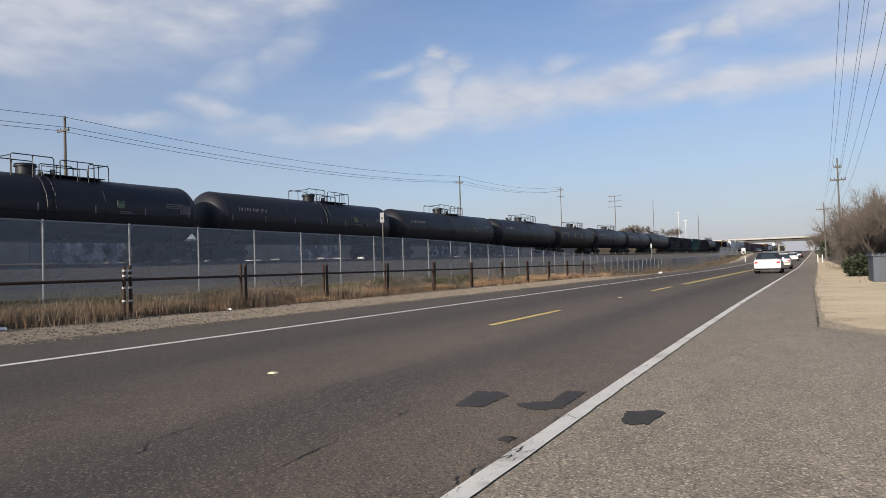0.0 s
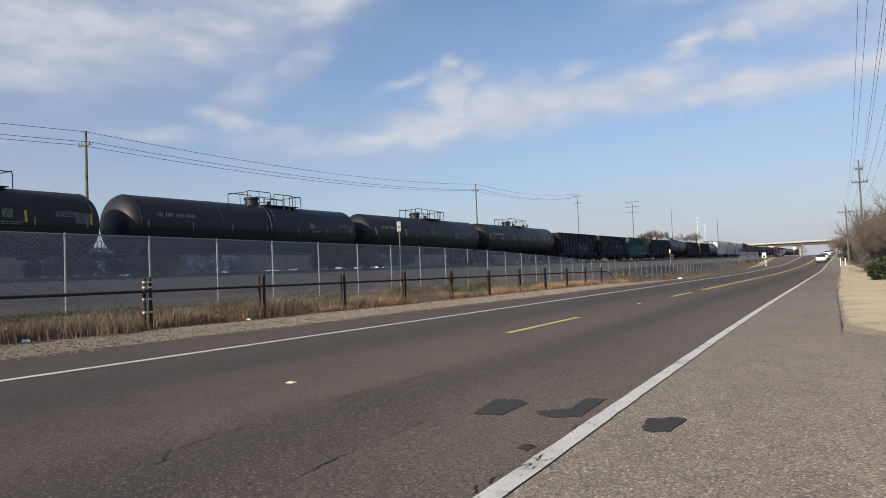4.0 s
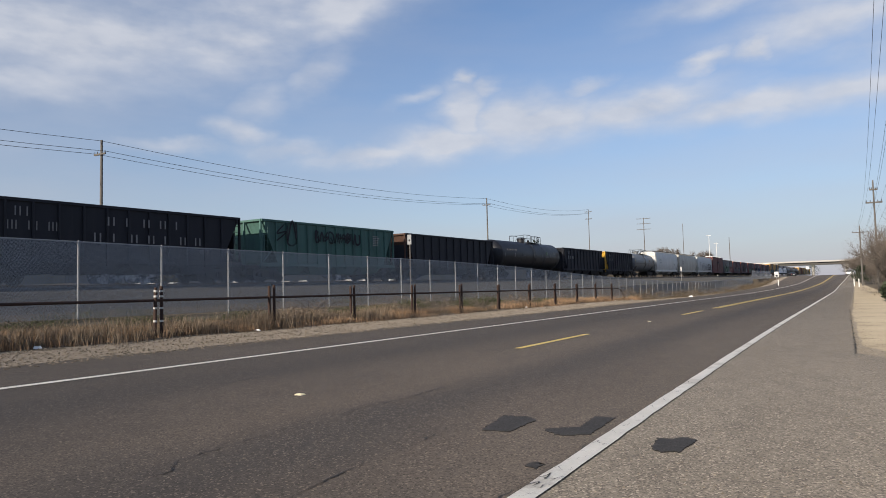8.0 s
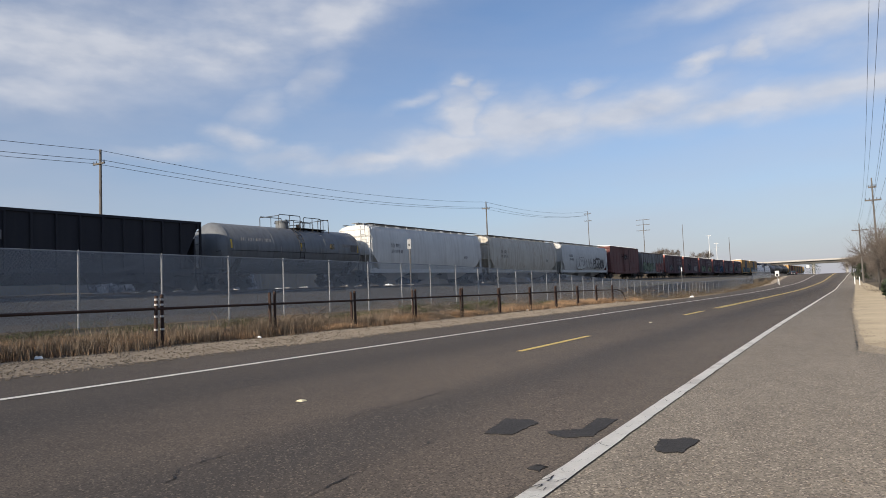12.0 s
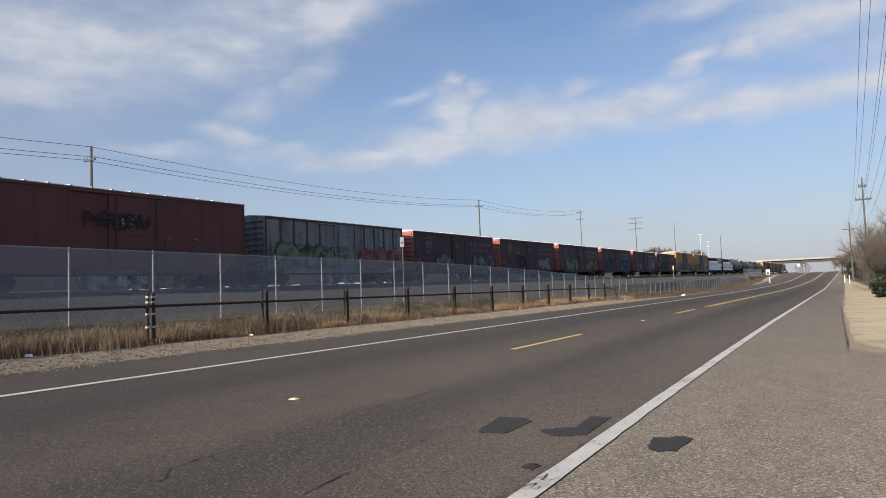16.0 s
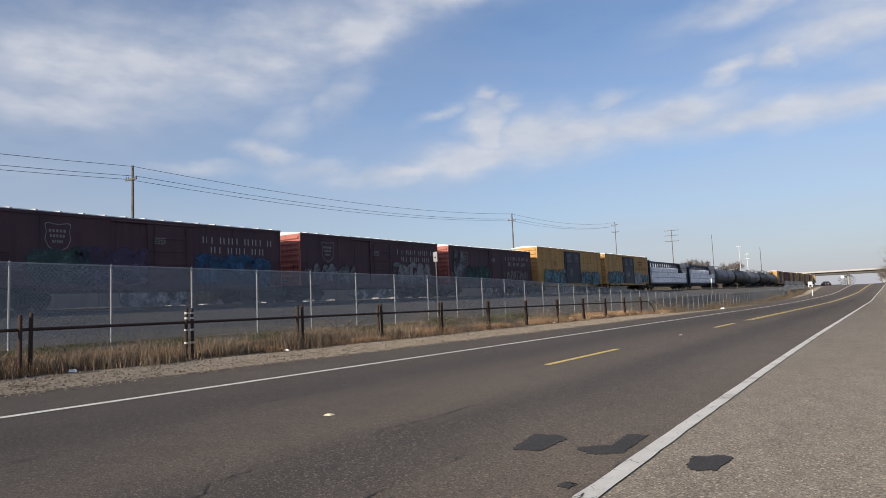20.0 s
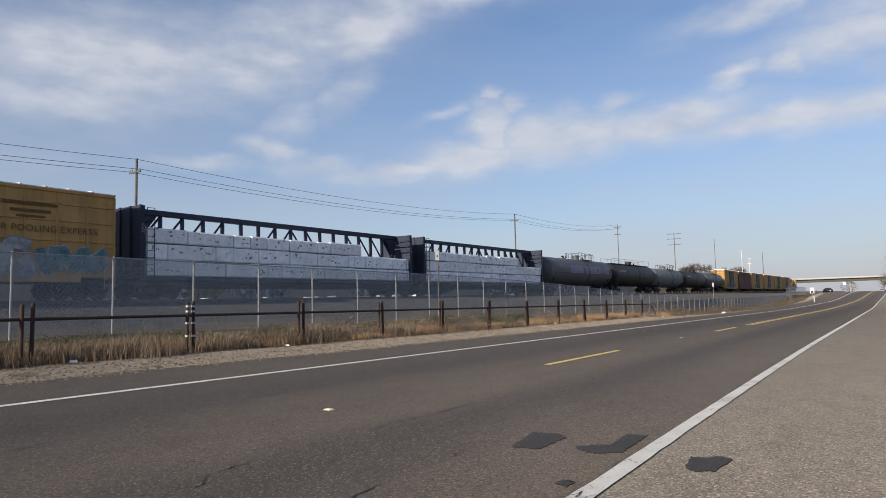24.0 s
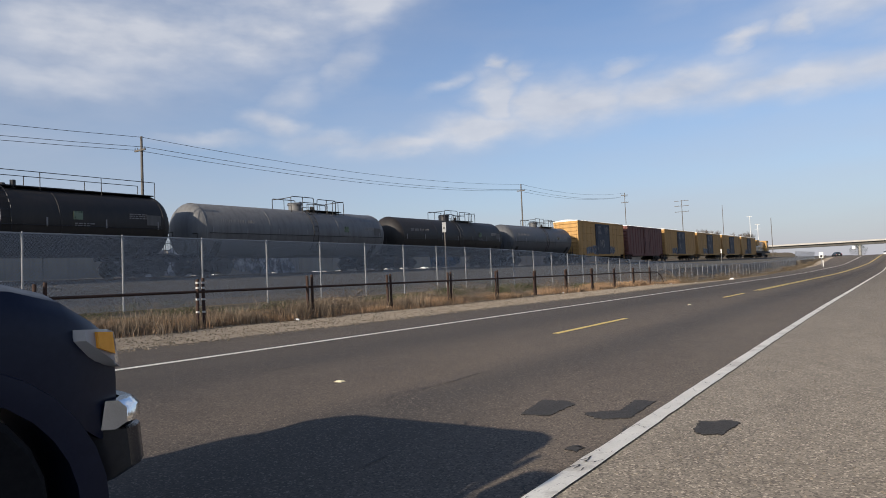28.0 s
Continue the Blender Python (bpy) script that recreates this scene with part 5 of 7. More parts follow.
def boxcar_marks(c, X, hb, zt, seed, door=(-1.0, 1.55), bright=False, tags=()):
    """Shield emblem, door stencil and two-line company lettering, then spray."""
    mt = "letter_bright" if bright else "letter"
    yc = (-hb + door[0]) / 2 - 0.9
    s = Shape()
    out = [(-0.62, 0.55), (-0.5, 0.62), (0, 0.55), (0.5, 0.62), (0.62, 0.55), (0.55, 0.2), (0.62, -0.15), (0.45, -0.5), (0, -0.75), (-0.45, -0.5), (-0.62, -0.15), (-0.55, 0.2)]
    m_ = len(out)
    s.add([(X + 0.012, yc + a * 0.95, zt - 1.05 + b_ * 1.0) for a, b_ in out] + [(X + 0.012, yc + a * 0.89, zt - 1.05 + b_ * 0.93) for a, b_ in out], [(i, (i + 1) % m_, (i + 1) % m_ + m_, i + m_) for i in range(m_)])
    for z, w in ((0.18, 0.8), (-0.05, 0.7), (-0.3, 0.5)):
        for q in range(5):
            s.box(X + 0.008, X + 0.013, yc - w / 2 + q * w / 5, yc - w / 2 + q * w / 5 + w / 8, zt - 1.05 + z, zt - 1.05 + z + 0.13)
    part("emblem", s, "letter", c, "faded white shield outline")
    y0 = door[1] + 0.75
    span = hb - 0.5 - y0
    w = span / 9 * 0.62
    g_ = span / 9 * 0.38
    bars(c, X + 0.008, y0, zt - 0.98, [w] * 9, 0.36, g_, mt, label="row of nine faded white letter marks")
    bars(c, X + 0.008, y0 + span * 0.1, zt - 1.52, [w] * 7, 0.36, g_, mt, label="row of seven faded white letter marks")
    small_print(c, X + 0.13, door[0] + 0.3, zt - 0.9, 4, 0.8)
    small_print(c, X + 0.01, -hb + 0.35, zt - 2.3, 4, 0.7)
    for m2, a, b_, z0, z1, k in tags:
        soft = m2 not in ("spray_white", "letter", "spray_black")
        if k % 3 == 0:
            scrawl(c, X + 0.05, a, b_, z0, z1, m2, seed * 7 + k, w=0.08)
        else:
            piece(c, X + 0.03, a, b_, z0, z1, m2, "spray_black" if m2 == "spray_white" else "spray_white" if m2 == "spray_black" else m2, seed * 7 + k, "worn sprayed graffiti piece", 0.34 if soft else 0.26, haze=m2 if soft else None)


def open_hopper(a, b, paint, label, height=3.78, ribs=12, end_paint=None, marks="letter", tagged_by=None, words=True):
    L = b - a
    half, hb = L / 2, L / 2 - 0.75
    c = start_car("open_hopper_car", a, b, label, "hopper car")
    X, z0, zt, t = 1.48, 1.12, height, 0.06
    slope = 1.5
    for sx in (-1, 1):
        xa, xb = sorted((sx * X, sx * (X - t)))
        s = Shape()
        pts = [(-hb + slope, z0), (hb - slope, z0), (hb - 0.15, zt), (-hb + 0.15, zt)]
        s.loft([[(xa, y, z) for y, z in pts], [(xb, y, z) for y, z in pts]])
        part("side_sheet", s, paint, c)
        part("top_chord", Shape().cbox(sx * X - 0.08, sx * X + 0.08, -hb + 0.1, hb - 0.1, zt - 0.12, zt + 0.03, 0.02), paint, c)
        part("side_sill", Shape().cbox(sx * X - 0.07, sx * X + 0.07, -hb, hb, z0 - 0.16, z0 + 0.06, 0.02), paint, c)
        for i in range(ribs + 1):
            y = -hb + 0.35 + (2 * hb - 0.7) * i / ribs
            over = max(0.0, abs(y) - (hb - slope))
            zb = z0 + (zt - z0) * min(1, over / (slope - 0.15)) if over > 0 else z0 - 0.25
            if zt - zb < 0.3:
                continue
            xa, xb = sorted((sx * X, sx * (X + 0.10)))
            part("side_stake", Shape().cbox(xa, xb, y - 0.05, y + 0.05, zb, zt - 0.1, 0.02), paint, c)
    for s_ in (-1, 1):
        ep = end_paint if (end_paint and s_ < 0) else paint
        ya, yb = s_ * (hb - slope), s_ * (hb - 0.15)
        part("slope_sheet", Shape().loft([[(-X + t, ya, z0 + 0.01), (X - t, ya, z0 + 0.01), (X - t, ya - s_ * 0.06, z0 + 0.01), (-X + t, ya - s_ * 0.06, z0 + 0.01)], [(-X + t, yb, zt), (X - t, yb, zt), (X - t, yb - s_ * 0.06, zt), (-X + t, yb - s_ * 0.06, zt)]]), ep, c)
        part("end_chord", Shape().cbox(-X, X, s_ * (hb - 0.12) - 0.08, s_ * (hb - 0.12) + 0.08, zt - 0.12, zt + 0.02, 0.02), ep, c)
        for x in (-X + 0.06, 0, X - 0.06):
            part("end_post", Shape().cbox(x - 0.06, x + 0.06, s_ * (hb - 0.1) - 0.06, s_ * (hb - 0.1) + 0.06, z0 - 0.3, zt - 0.1, 0.015), ep, c)
        part("end_deck", Shape().box(-X, X, min(s_ * hb, ya), max(s_ * hb, ya), z0 - 0.32, z0 - 0.26), "steel", c)
        part("end_brace", Shape().tube((X - 0.1, s_ * (hb - 0.2), z0), (X - 0.1, ya, z0 + 1.3), 0.05, 6).tube((-X + 0.1, s_ * (hb - 0.2), z0), (-X + 0.1, ya, z0 + 1.3), 0.05, 6), ep, c)
        ladder(c, X + 0.06, s_ * (hb - 0.35) - 0.2, 0.6, zt - 0.3, mat=paint)
        part("end_bulkhead", Shape().box(-X + 0.1, X - 0.1, min(s_ * (hb - 0.5), s_ * (hb - 0.45)), max(s_ * (hb - 0.5), s_ * (hb - 0.45)), z0 + 0.1, zt - 0.9), paint, c)
    part("load", Shape().loft([[(-X + t, -hb + slope * 0.5, zt - 1.2), (X - t, -hb + slope * 0.5, zt - 1.2)], [(-X + t, hb - slope * 0.5, zt - 1.2), (X - t, hb - slope * 0.5, zt - 1.2)]], caps=False, closed=False), "ballast", c)
    for i in range(4):
        y = -hb + slope + (2 * hb - 2 * slope) * (i + 0.5) / 4
        w = (2 * hb - 2 * slope) / 8
        part("discharge_bay", Shape().loft([[(x, y + q, z) for x, q, z in ((-X + 0.1, -w, z0), (X - 0.1, -w, z0), (X - 0.1, w, z0), (-X + 0.1, w, z0))], [(x, y + q, z) for x, q, z in ((-1.1, -w * 0.6, 0.5), (1.1, -w * 0.6, 0.5), (1.1, w * 0.6, 0.5), (-1.1, w * 0.6, 0.5))]]), paint, c)
    part("centre_sill", Shape().cbox(-0.3, 0.3, -half + 0.6, half - 0.6, 0.8, 1.1, 0.03), "steel", c)
    if words:
        bars(c, X + 0.02, -hb + 1.9, zt - 0.75, [0.3, 0.3], 0.42, 0.2, marks)
        bars(c, X + 0.02, -hb + 1.6, zt - 1.35, [0.26, 0.26, 0, 0.26, 0.26, 0, 0.26, 0.26], 0.4, 0.08, marks)
        small_print(c, X + 0.02, hb - 3.0, zt - 2.0, 3, 0.6)
    if tagged_by:
        m_, y0, y1, za, zb, seed = tagged_by
        scrawl(c, X + 0.11, y0, y1, za, zb, m_, seed, w=0.14)
    running_gear(c, half)
    return c, X, zt, hb


def covered_hopper(a, b, paint, label, height=4.6, tag=None, marks="letter_dark"):
    L = b - a
    half, hb = L / 2, L / 2 - 0.8
    c = start_car("covered_hopper_car", a, b, label, "hopper car")
    z0, zt = 1.22, height
    side = [(1.33, z0), (1.53, z0 + 0.5), (1.58, z0 + 1.3), (1.56, z0 + 2.1), (1.45, zt - 0.35), (1.25, zt - 0.08), (0.7, zt + 0.05)]
    prof = side + [(-x, z) for x, z in reversed(side)]
    slope = 1.05
    ring = lambda y, f: [(x, y, z if z > z0 + 2.0 else z0 + (z - z0)) for x, z in prof]

    def cut(y):
        over = max(0.0, abs(y) - (hb - slope - 0.35))
        zb = z0 + 1.15 * min(1.0, over / slope)
        return [(x, y, max(z, zb)) for x, z in prof]
    stations = [-hb + 0.2, -hb + 0.4, -hb + 0.65, -hb + 0.95, -hb + 1.2, -hb + slope + 0.36] + [-hb + slope + 0.36 + (2 * hb - 2 * slope - 0.72) * i / 4 for i in range(1, 4)] + [hb - slope - 0.36, hb - 1.2, hb - 0.95, hb - 0.65, hb - 0.4, hb - 0.2]
    part("body", Shape().loft([cut(y) for y in stations]), paint, c, smooth=True)
    part("roof_walk", Shape().box(-0.32, 0.32, -hb + 0.2, hb - 0.2, zt + 0.22, zt + 0.26), "galv", c)
    for i in range(12):
        y = -hb + 0.8 + (2 * hb - 1.6) * i / 11
        part("walk_bracket", Shape().cbox(-0.4, 0.4, y - 0.04, y + 0.04, zt + 0.0, zt + 0.22, 0.01), paint, c)
    part("roof_edge_walk", Shape().box(0.95, 1.3, -hb + 0.3, hb - 0.3, zt + 0.12, zt + 0.17).box(-1.3, -0.95, -hb + 0.3, hb - 0.3, zt + 0.12, zt + 0.17), "steel", c)
    for i in range(5):
        y = -hb + 1.8 + (2 * hb - 3.6) * i / 4
        part("hatch", Shape().tube((0, y, zt + 0.02), (0, y, zt + 0.2), 0.45, 14).tube((0, y, zt + 0.2), (0, y, zt + 0.24), 0.5, 14, 0.4), paint, c, smooth=True)
    for s_ in (-1, 1):
        y = s_ * (hb - 0.12)
        for x in (-1.42, 1.42):
            part("end_post", Shape().cbox(x - 0.05, x + 0.05, y - 0.05, y + 0.05, z0 - 0.25, zt - 0.25, 0.01), paint, c)
            part("end_brace", Shape().tube((x, y, z0), (x * 0.9, s_ * (hb - slope), z0 + 0.1), 0.05, 6).tube((x, y, z0 + 0.9), (x * 0.8, s_ * (hb - slope * 0.62), z0 + 0.95), 0.04, 6), paint, c)
        part("end_chord", Shape().cbox(-1.42, 1.42, y - 0.05, y + 0.05, zt - 0.3, zt - 0.15, 0.015), paint, c)
        part("end_hood", Shape().loft([[(x, s_ * (hb - 0.36), max(z, zt - 1.1)) for x, z in prof], [(x * 0.98, s_ * (hb - 0.1), max(z, zt - 0.75)) for x, z in prof]]), paint, c)
        part("end_deck", Shape().box(-1.42, 1.42, min(s_ * hb, s_ * (hb - 2.2)), max(s_ * hb, s_ * (hb - 2.2)), z0 - 0.3, z0 - 0.24), "steel", c)
        ladder(c, 1.48, y - 0.22, 0.7, zt - 0.2, mat=paint)
        ladder(c, 0.6, y + s_ * 0.08, 0.9, zt, along="x", mat=paint)
    part("side_sill", Shape().cbox(1.30, 1.42, -hb + 0.1, hb - 0.1, z0 - 0.26, z0 + 0.04, 0.02).cbox(-1.42, -1.30, -hb + 0.1, hb - 0.1, z0 - 0.26, z0 + 0.04, 0.02), paint, c)
    for i in range(3):
        y = -hb + slope + 0.36 + (2 * hb - 2 * slope - 0.72) * (i + 0.5) / 3
        w = (2 * hb - 2 * slope) / 6.4
        part("discharge_bay", Shape().loft([[(-1.25, y - w, z0), (1.25, y - w, z0), (1.25, y + w, z0), (-1.25, y + w, z0)], [(-0.45, y - w * 0.3, 0.45), (0.45, y - w * 0.3, 0.45), (0.45, y + w * 0.3, 0.45), (-0.45, y + w * 0.3, 0.45)]]), paint, c)
    part("centre_sill", Shape().cbox(-0.3, 0.3, -half + 0.6, half - 0.6, 0.82, 1.12, 0.03), "steel", c)
    bars(c, 1.585, -hb + 2.7, z0 + 1.75, [0.24] * 4, 0.3, 0.08, marks)
    bars(c, 1.592, -hb + 2.7, z0 + 1.3, [0.2] * 6, 0.26, 0.06, marks)
    small_print(c, 1.585, hb - 3.6, z0 + 1.2, 3, 0.7, "letter_dark")
    if tag:
        y0, y1, za, zb, seed = tag
        piece(c, 1.59, y0, y0 + (y1 - y0) * 0.56, za, zb, "grey_hopper", "letter_dark", seed, "large pale block graffiti with black rims", 0.20)
        piece(c, 1.59, y0 + (y1 - y0) * 0.58, y1, za, zb, "old_wall", "grey_hopper", seed + 1, "grey angular graffiti with pale rims", 0.16)
    running_gear(c, half)
    return c


def centerbeam(a, b, label, layers, seed):
    """Bulkhead flatcar with a truss along its middle and wrapped lumber on both sides."""
    L = b - a
    half, hb = L / 2, L / 2 - 0.75
    r = random.Random(seed)
    c = start_car("lumber_car", a, b, label, "lumber car")
    zd, zt = 1.12, 4.72
    part("deck", Shape().cbox(-1.38, 1.38, -hb, hb, zd - 0.2, zd, 0.03), "navy", c)
    part("centre_sill", Shape().loft([[(-0.25, y, zl), (0.25, y, zl), (0.25, y, zd - 0.2), (-0.25, y, zd - 0.2)] for y, zl in ((-hb, 0.8), (-hb + 4.0, 0.55), (hb - 4.0, 0.55), (hb, 0.8))]), "navy", c)
    for s_ in (-1, 1):
        y = s_ * (hb - 0.18)
        part("bulkhead", Shape().cbox(-1.38, 1.38, y - 0.12, y + 0.12, zd, zt, 0.03), "navy", c)
        for x in (-1.3, -0.45, 0.45, 1.3):
            part("bulkhead_post", Shape().cbox(x - 0.08, x + 0.08, y + s_ * 0.12 - 0.06, y + s_ * 0.12 + 0.06, zd, zt + 0.02, 0.02), "navy", c)
        ladder(c, 1.40, y - s_ * 0.4 - 0.2, 0.5, zt - 0.1, mat="navy")
        for k in range(3):
            part("bulkhead_bracket", Shape().cbox(0.4, 1.38, y - s_ * (0.2 + 0.32 * k) - 0.03, y - s_ * (0.2 + 0.32 * k) + 0.03, zt - 0.5 - 0.32 * k, zt - 0.42 - 0.32 * k, 0.01), "navy", c)
        small_print(c, 1.39, y - 0.1, zd + 2.6, 5, 0.2)
    part("top_chord", Shape().cbox(-0.16, 0.16, -hb + 0.4, hb - 0.4, zt - 0.30, zt, 0.03), "navy", c)
    ps = [-hb + 0.7 + (2 * hb - 1.4) * i / 16 for i in range(17)]
    for i, y in enumerate(ps):
        part("truss_post", Shape().cbox(-0.12, 0.12, y - 0.07, y + 0.07, zd, zt - 0.2, 0.02), "navy", c)
    for i in list(range(0, 4)) + list(range(12, 16)) + [6, 7, 8, 9]:
        up = i < 8
        y0, y1 = (ps[i], ps[i + 1]) if not up else (ps[i + 1], ps[i])
        part("truss_brace", Shape().tube((0, y0, zt - 0.3), (0, y1, zt - 1.9), 0.06, 6), "navy", c)
    for s_ in (-1, 1):
        part("gusset", Shape().add([(0.09, s_ * (hb - 0.5), zt - 0.2), (0.09, s_ * (hb - 1.9), zt - 0.2), (0.09, s_ * (hb - 0.9), zt - 1.5), (0.09, s_ * (hb - 0.5), zt - 1.5)], [(0, 1, 2, 3)]).add([(-0.09, s_ * (hb - 0.5), zt - 0.2), (-0.09, s_ * (hb - 1.9), zt - 0.2), (-0.09, s_ * (hb - 0.9), zt - 1.5), (-0.09, s_ * (hb - 0.5), zt - 1.5)], [(3, 2, 1, 0)]), "navy", c)
    y0, y1 = -hb + 0.36, hb - 0.36
    tiers = ((zd + 0.05, 0.84), (zd + 0.90, 0.84), (zd + 1.75, 0.78))
    for sx in (1, -1):
        for k, (z, h) in enumerate(tiers):
            ya, end = y0 + r.uniform(0, 0.05), y0 + (y1 - y0) * layers[k] / 8
            while ya < end - 0.5:
                w = min(r.choice((1.22, 1.83, 2.45, 2.45, 3.05)), end - ya)
                if end - ya - w < 1.2:
                    w = end - ya
                xa, xb = sorted((sx * 0.2, sx * (1.34 + r.uniform(-0.035, 0.035))))
                top = z + h + r.uniform(-0.05, 0.02)
                bd = part("lumber_pack", Shape().cbox(xa, xb, ya + 0.016, ya + w - 0.016, z, top - 0.02, 0.06), "wrap", c)
                if sx > 0:
                    s = Shape()
                    for _q in range(int(w * 2.6)):
                        yy, zz = ya + r.uniform(0.2, w - 0.3), z + h * r.uniform(0.2, 0.75)
                        s.box(xb + 0.001, xb + 0.003, yy, yy + r.uniform(0.06, 0.22), zz, zz + r.uniform(0.03, 0.12))
                    part("wrap_print", s, "wrap_mark", bd, "small grey printed marks")
                    q = ya + 0.6
                    while q < ya + w - 0.3:
                        part("wrap_fold", Shape().loft([[(xb - 0.002, q - 0.02, z + 0.03), (xb + 0.012, q, z + 0.03), (xb - 0.002, q + 0.02, z + 0.03)], [(xb - 0.002, q + r.uniform(-0.1, 0.1), top - 0.05), (xb + 0.012, q + 0.03, top - 0.05), (xb - 0.002, q + 0.06, top - 0.05)]]), "wrap", bd)
                        q += r.uniform(0.5, 1.3)
                ya += w
    running_gear(c, half)
    return c


def locomotive(a, b, label):
    L = b - a
    half = L / 2
    c = start_car("locomotive", a, b, label, "locomotive")
    part("frame", Shape().cbox(-1.5, 1.5, -half + 0.5, half - 0.5, 1.15, 1.65, 0.04), "steel", c)
    part("hood", Shape().cbox(-0.95, 0.95, -half + 1.2, half - 5.4, 1.65, 4.3, 0.08), "dark_car", c)
    part("radiator", Shape().cbox(-1.45, 1.45, -half + 1.4, -half + 5.4, 3.2, 4.55, 0.06), "yellow_box", c)
    cab = part("cab", Shape().cbox(-1.5, 1.5, half - 5.4, half - 2.6, 1.65, 4.6, 0.1), "yellow_box", c)
    part("window", Shape().cbox(1.49, 1.52, half - 5.0, half - 3.2, 3.3, 4.1, 0.01), "dark_glass", cab)
    part("nose", Shape().cbox(-0.9, 0.9, half - 2.6, half - 1.0, 1.65, 3.3, 0.1), "yellow_box", c)
    part("fuel_tank", Shape().cbox(-1.4, 1.4, -2.6, 2.6, 0.4, 1.2, 0.1), "steel", c)
    part("handrail", railing([(1.45, -half + 0.8 + 2.0 * i, 1.65) for i in range(9)], 1.0), "spray_yellow", c)
    running_gear(c, half, 3.2)
    return c


tank_car(-31.8, -11.5, "black_tank", "glossy black tank car with roof dome and railings", dome=0.4)
tank_car(-11.5, 8.8, "black_tank", "glossy black tank car with roof dome and railings", dome=0.4)
tank_car(8.8, 29.0, "black_tank", "glossy black tank car with roof dome and railings", dome=0.4)
tank_car(29.0, 49.1, "black_tank", "black tank car with faded sprayed scrawl along its side", dome=0.6, tag=("letter", -0.15, 0.75, -0.35, 0.35, 5))
tank_car(49.1, 69.8, "black_tank", "black tank car with roof dome and stencilled marks", dome=-0.5)
tank_car(69.8, 89.8, "black_tank", "black tank car with roof dome and stencilled marks", dome=-0.3)
tank_car(89.8, 107.9, "brown_tank", "dusty black tank car with upright yellow stripes", top=4.10, r=1.56, dome=0.7, stripes=6)
tank_car(107.9, 128.2, "black_tank", "black tank car with white scrawl near its end", dome=0.3, tag=("letter", 0.62, 0.86, -0.3, 0.35, 9))
tank_car(128.2, 148.2, "black_tank", "black tank car with roof dome and yellow end stripe", dome=-0.4, stripes=5)
tank_car(148.2, 168.9, "black_tank", "glossy black tank car with short yellow stripes", dome=-1.6, stripes=7, tag=("letter", 0.1, 0.3, -0.3, 0.2, 12))
open_hopper(167.8, 184.8, "black_hopper", "black open hopper car with dull white graffiti", tagged_by=("spray_white", -0.5, 3.4, 1.55, 2.6, 3))
_c, _X, _zt, _hb = open_hopper(184.8, 201.0, "black_hopper", "black open hopper car with white company lettering", end_paint="brown_tank")
bars(_c, _X + 0.11, -1.2, _zt - 0.95, [0.42] * 5, 0.42, 0.55, "letter", label="row of five dulled white letter marks")
bars(_c, _X + 0.11, -1.9, _zt - 1.75, [0.42] * 7, 0.42, 0.55, "letter", label="row of seven dulled white letter marks")
_c, _X, _zt, _hb = open_hopper(201.0, 216.7, "green_hopper", "faded green open hopper car with black graffiti", height=3.86, ribs=14, words=False, tagged_by=("spray_black", -2.2, 2.4, 2.6, 3.4, 8))
small_print(_c, _X + 0.11, 4.2, _zt - 0.6, 6, 0.7, "letter_bright", h=0.07)
scrawl(_c, _X + 0.11, -6.0, -4.4, 2.3, 4.0, "spray_black", 15, w=0.12)
open_hopper(216.7, 234.0, "black_hopper", "plain black open hopper car with rusty end", words=False, end_paint="rusty_end")
tank_car(235.0, 253.2, "black_tank", "black tank car with roof platform and railings", dome=0.0, top=4.14, r=1.56)
open_hopper(251.6, 268.6, "black_hopper", "black open hopper car with white stencilled figures", marks="letter_bright")
open_hopper(268.6, 284.2, "black_hopper", "black open hopper car with bright yellow end", end_paint="yellow_end")
tank_car(284.9, 299.6, "grey_tank", "faded grey tank car with yellow panel", dome=-0.2, top=4.02, r=1.52, stripes=3, marks="letter_bright")
covered_hopper(298.0, 317.4, "white_hopper", "off-white covered hopper car with roof walkway")
covered_hopper(317.4, 337.0, "cream_hopper", "rust-stained cream covered hopper car")
covered_hopper(337.0, 356.8, "grey_hopper", "light grey covered hopper car with large white graffiti", tag=(-3.8, 7.2, 1.55, 2.95, 4))
_c, _X, _z0, _zt, _hb = box_car(356.8, 374.0, "red_box", "brick red boxcar with a pale roof and light graffiti", height=4.90, panel="seams", door=(-1.1, 1.9), corrugated_end=True)
piece(_c, _X + 0.025, 2.4, 5.6, 1.5, 2.6, "red_box", "spray_white", 21, "faint outlined graffiti on red paint")
small_print(_c, _X + 0.13, -0.6, 3.6, 4, 0.9, "letter_bright", h=0.06)
scrawl(_c, _X + 0.13, -2.4, 1.4, 3.0, 3.9, "spray_black", 23)
_c, _X, _z0, _zt, _hb = box_car(374.0, 391.0, "silver_box", "weathered silver boxcar with a faded pink lower band", height=4.35, panel="ribs", ribs=12, roof_paint="silver_box", post_paint="rust_stain")
piece(_c, _X + 0.06, -6.6, 0.6, 1.25, 2.6, "spray_green", "spray_black", 25, "faded pale green graffiti", 0.34, haze="spray_teal")
piece(_c, _X + 0.06, 1.6, 7.2, 1.2, 2.55, "spray_red", "rust_stain", 27, "faded pink graffiti", 0.38, haze="spray_red")
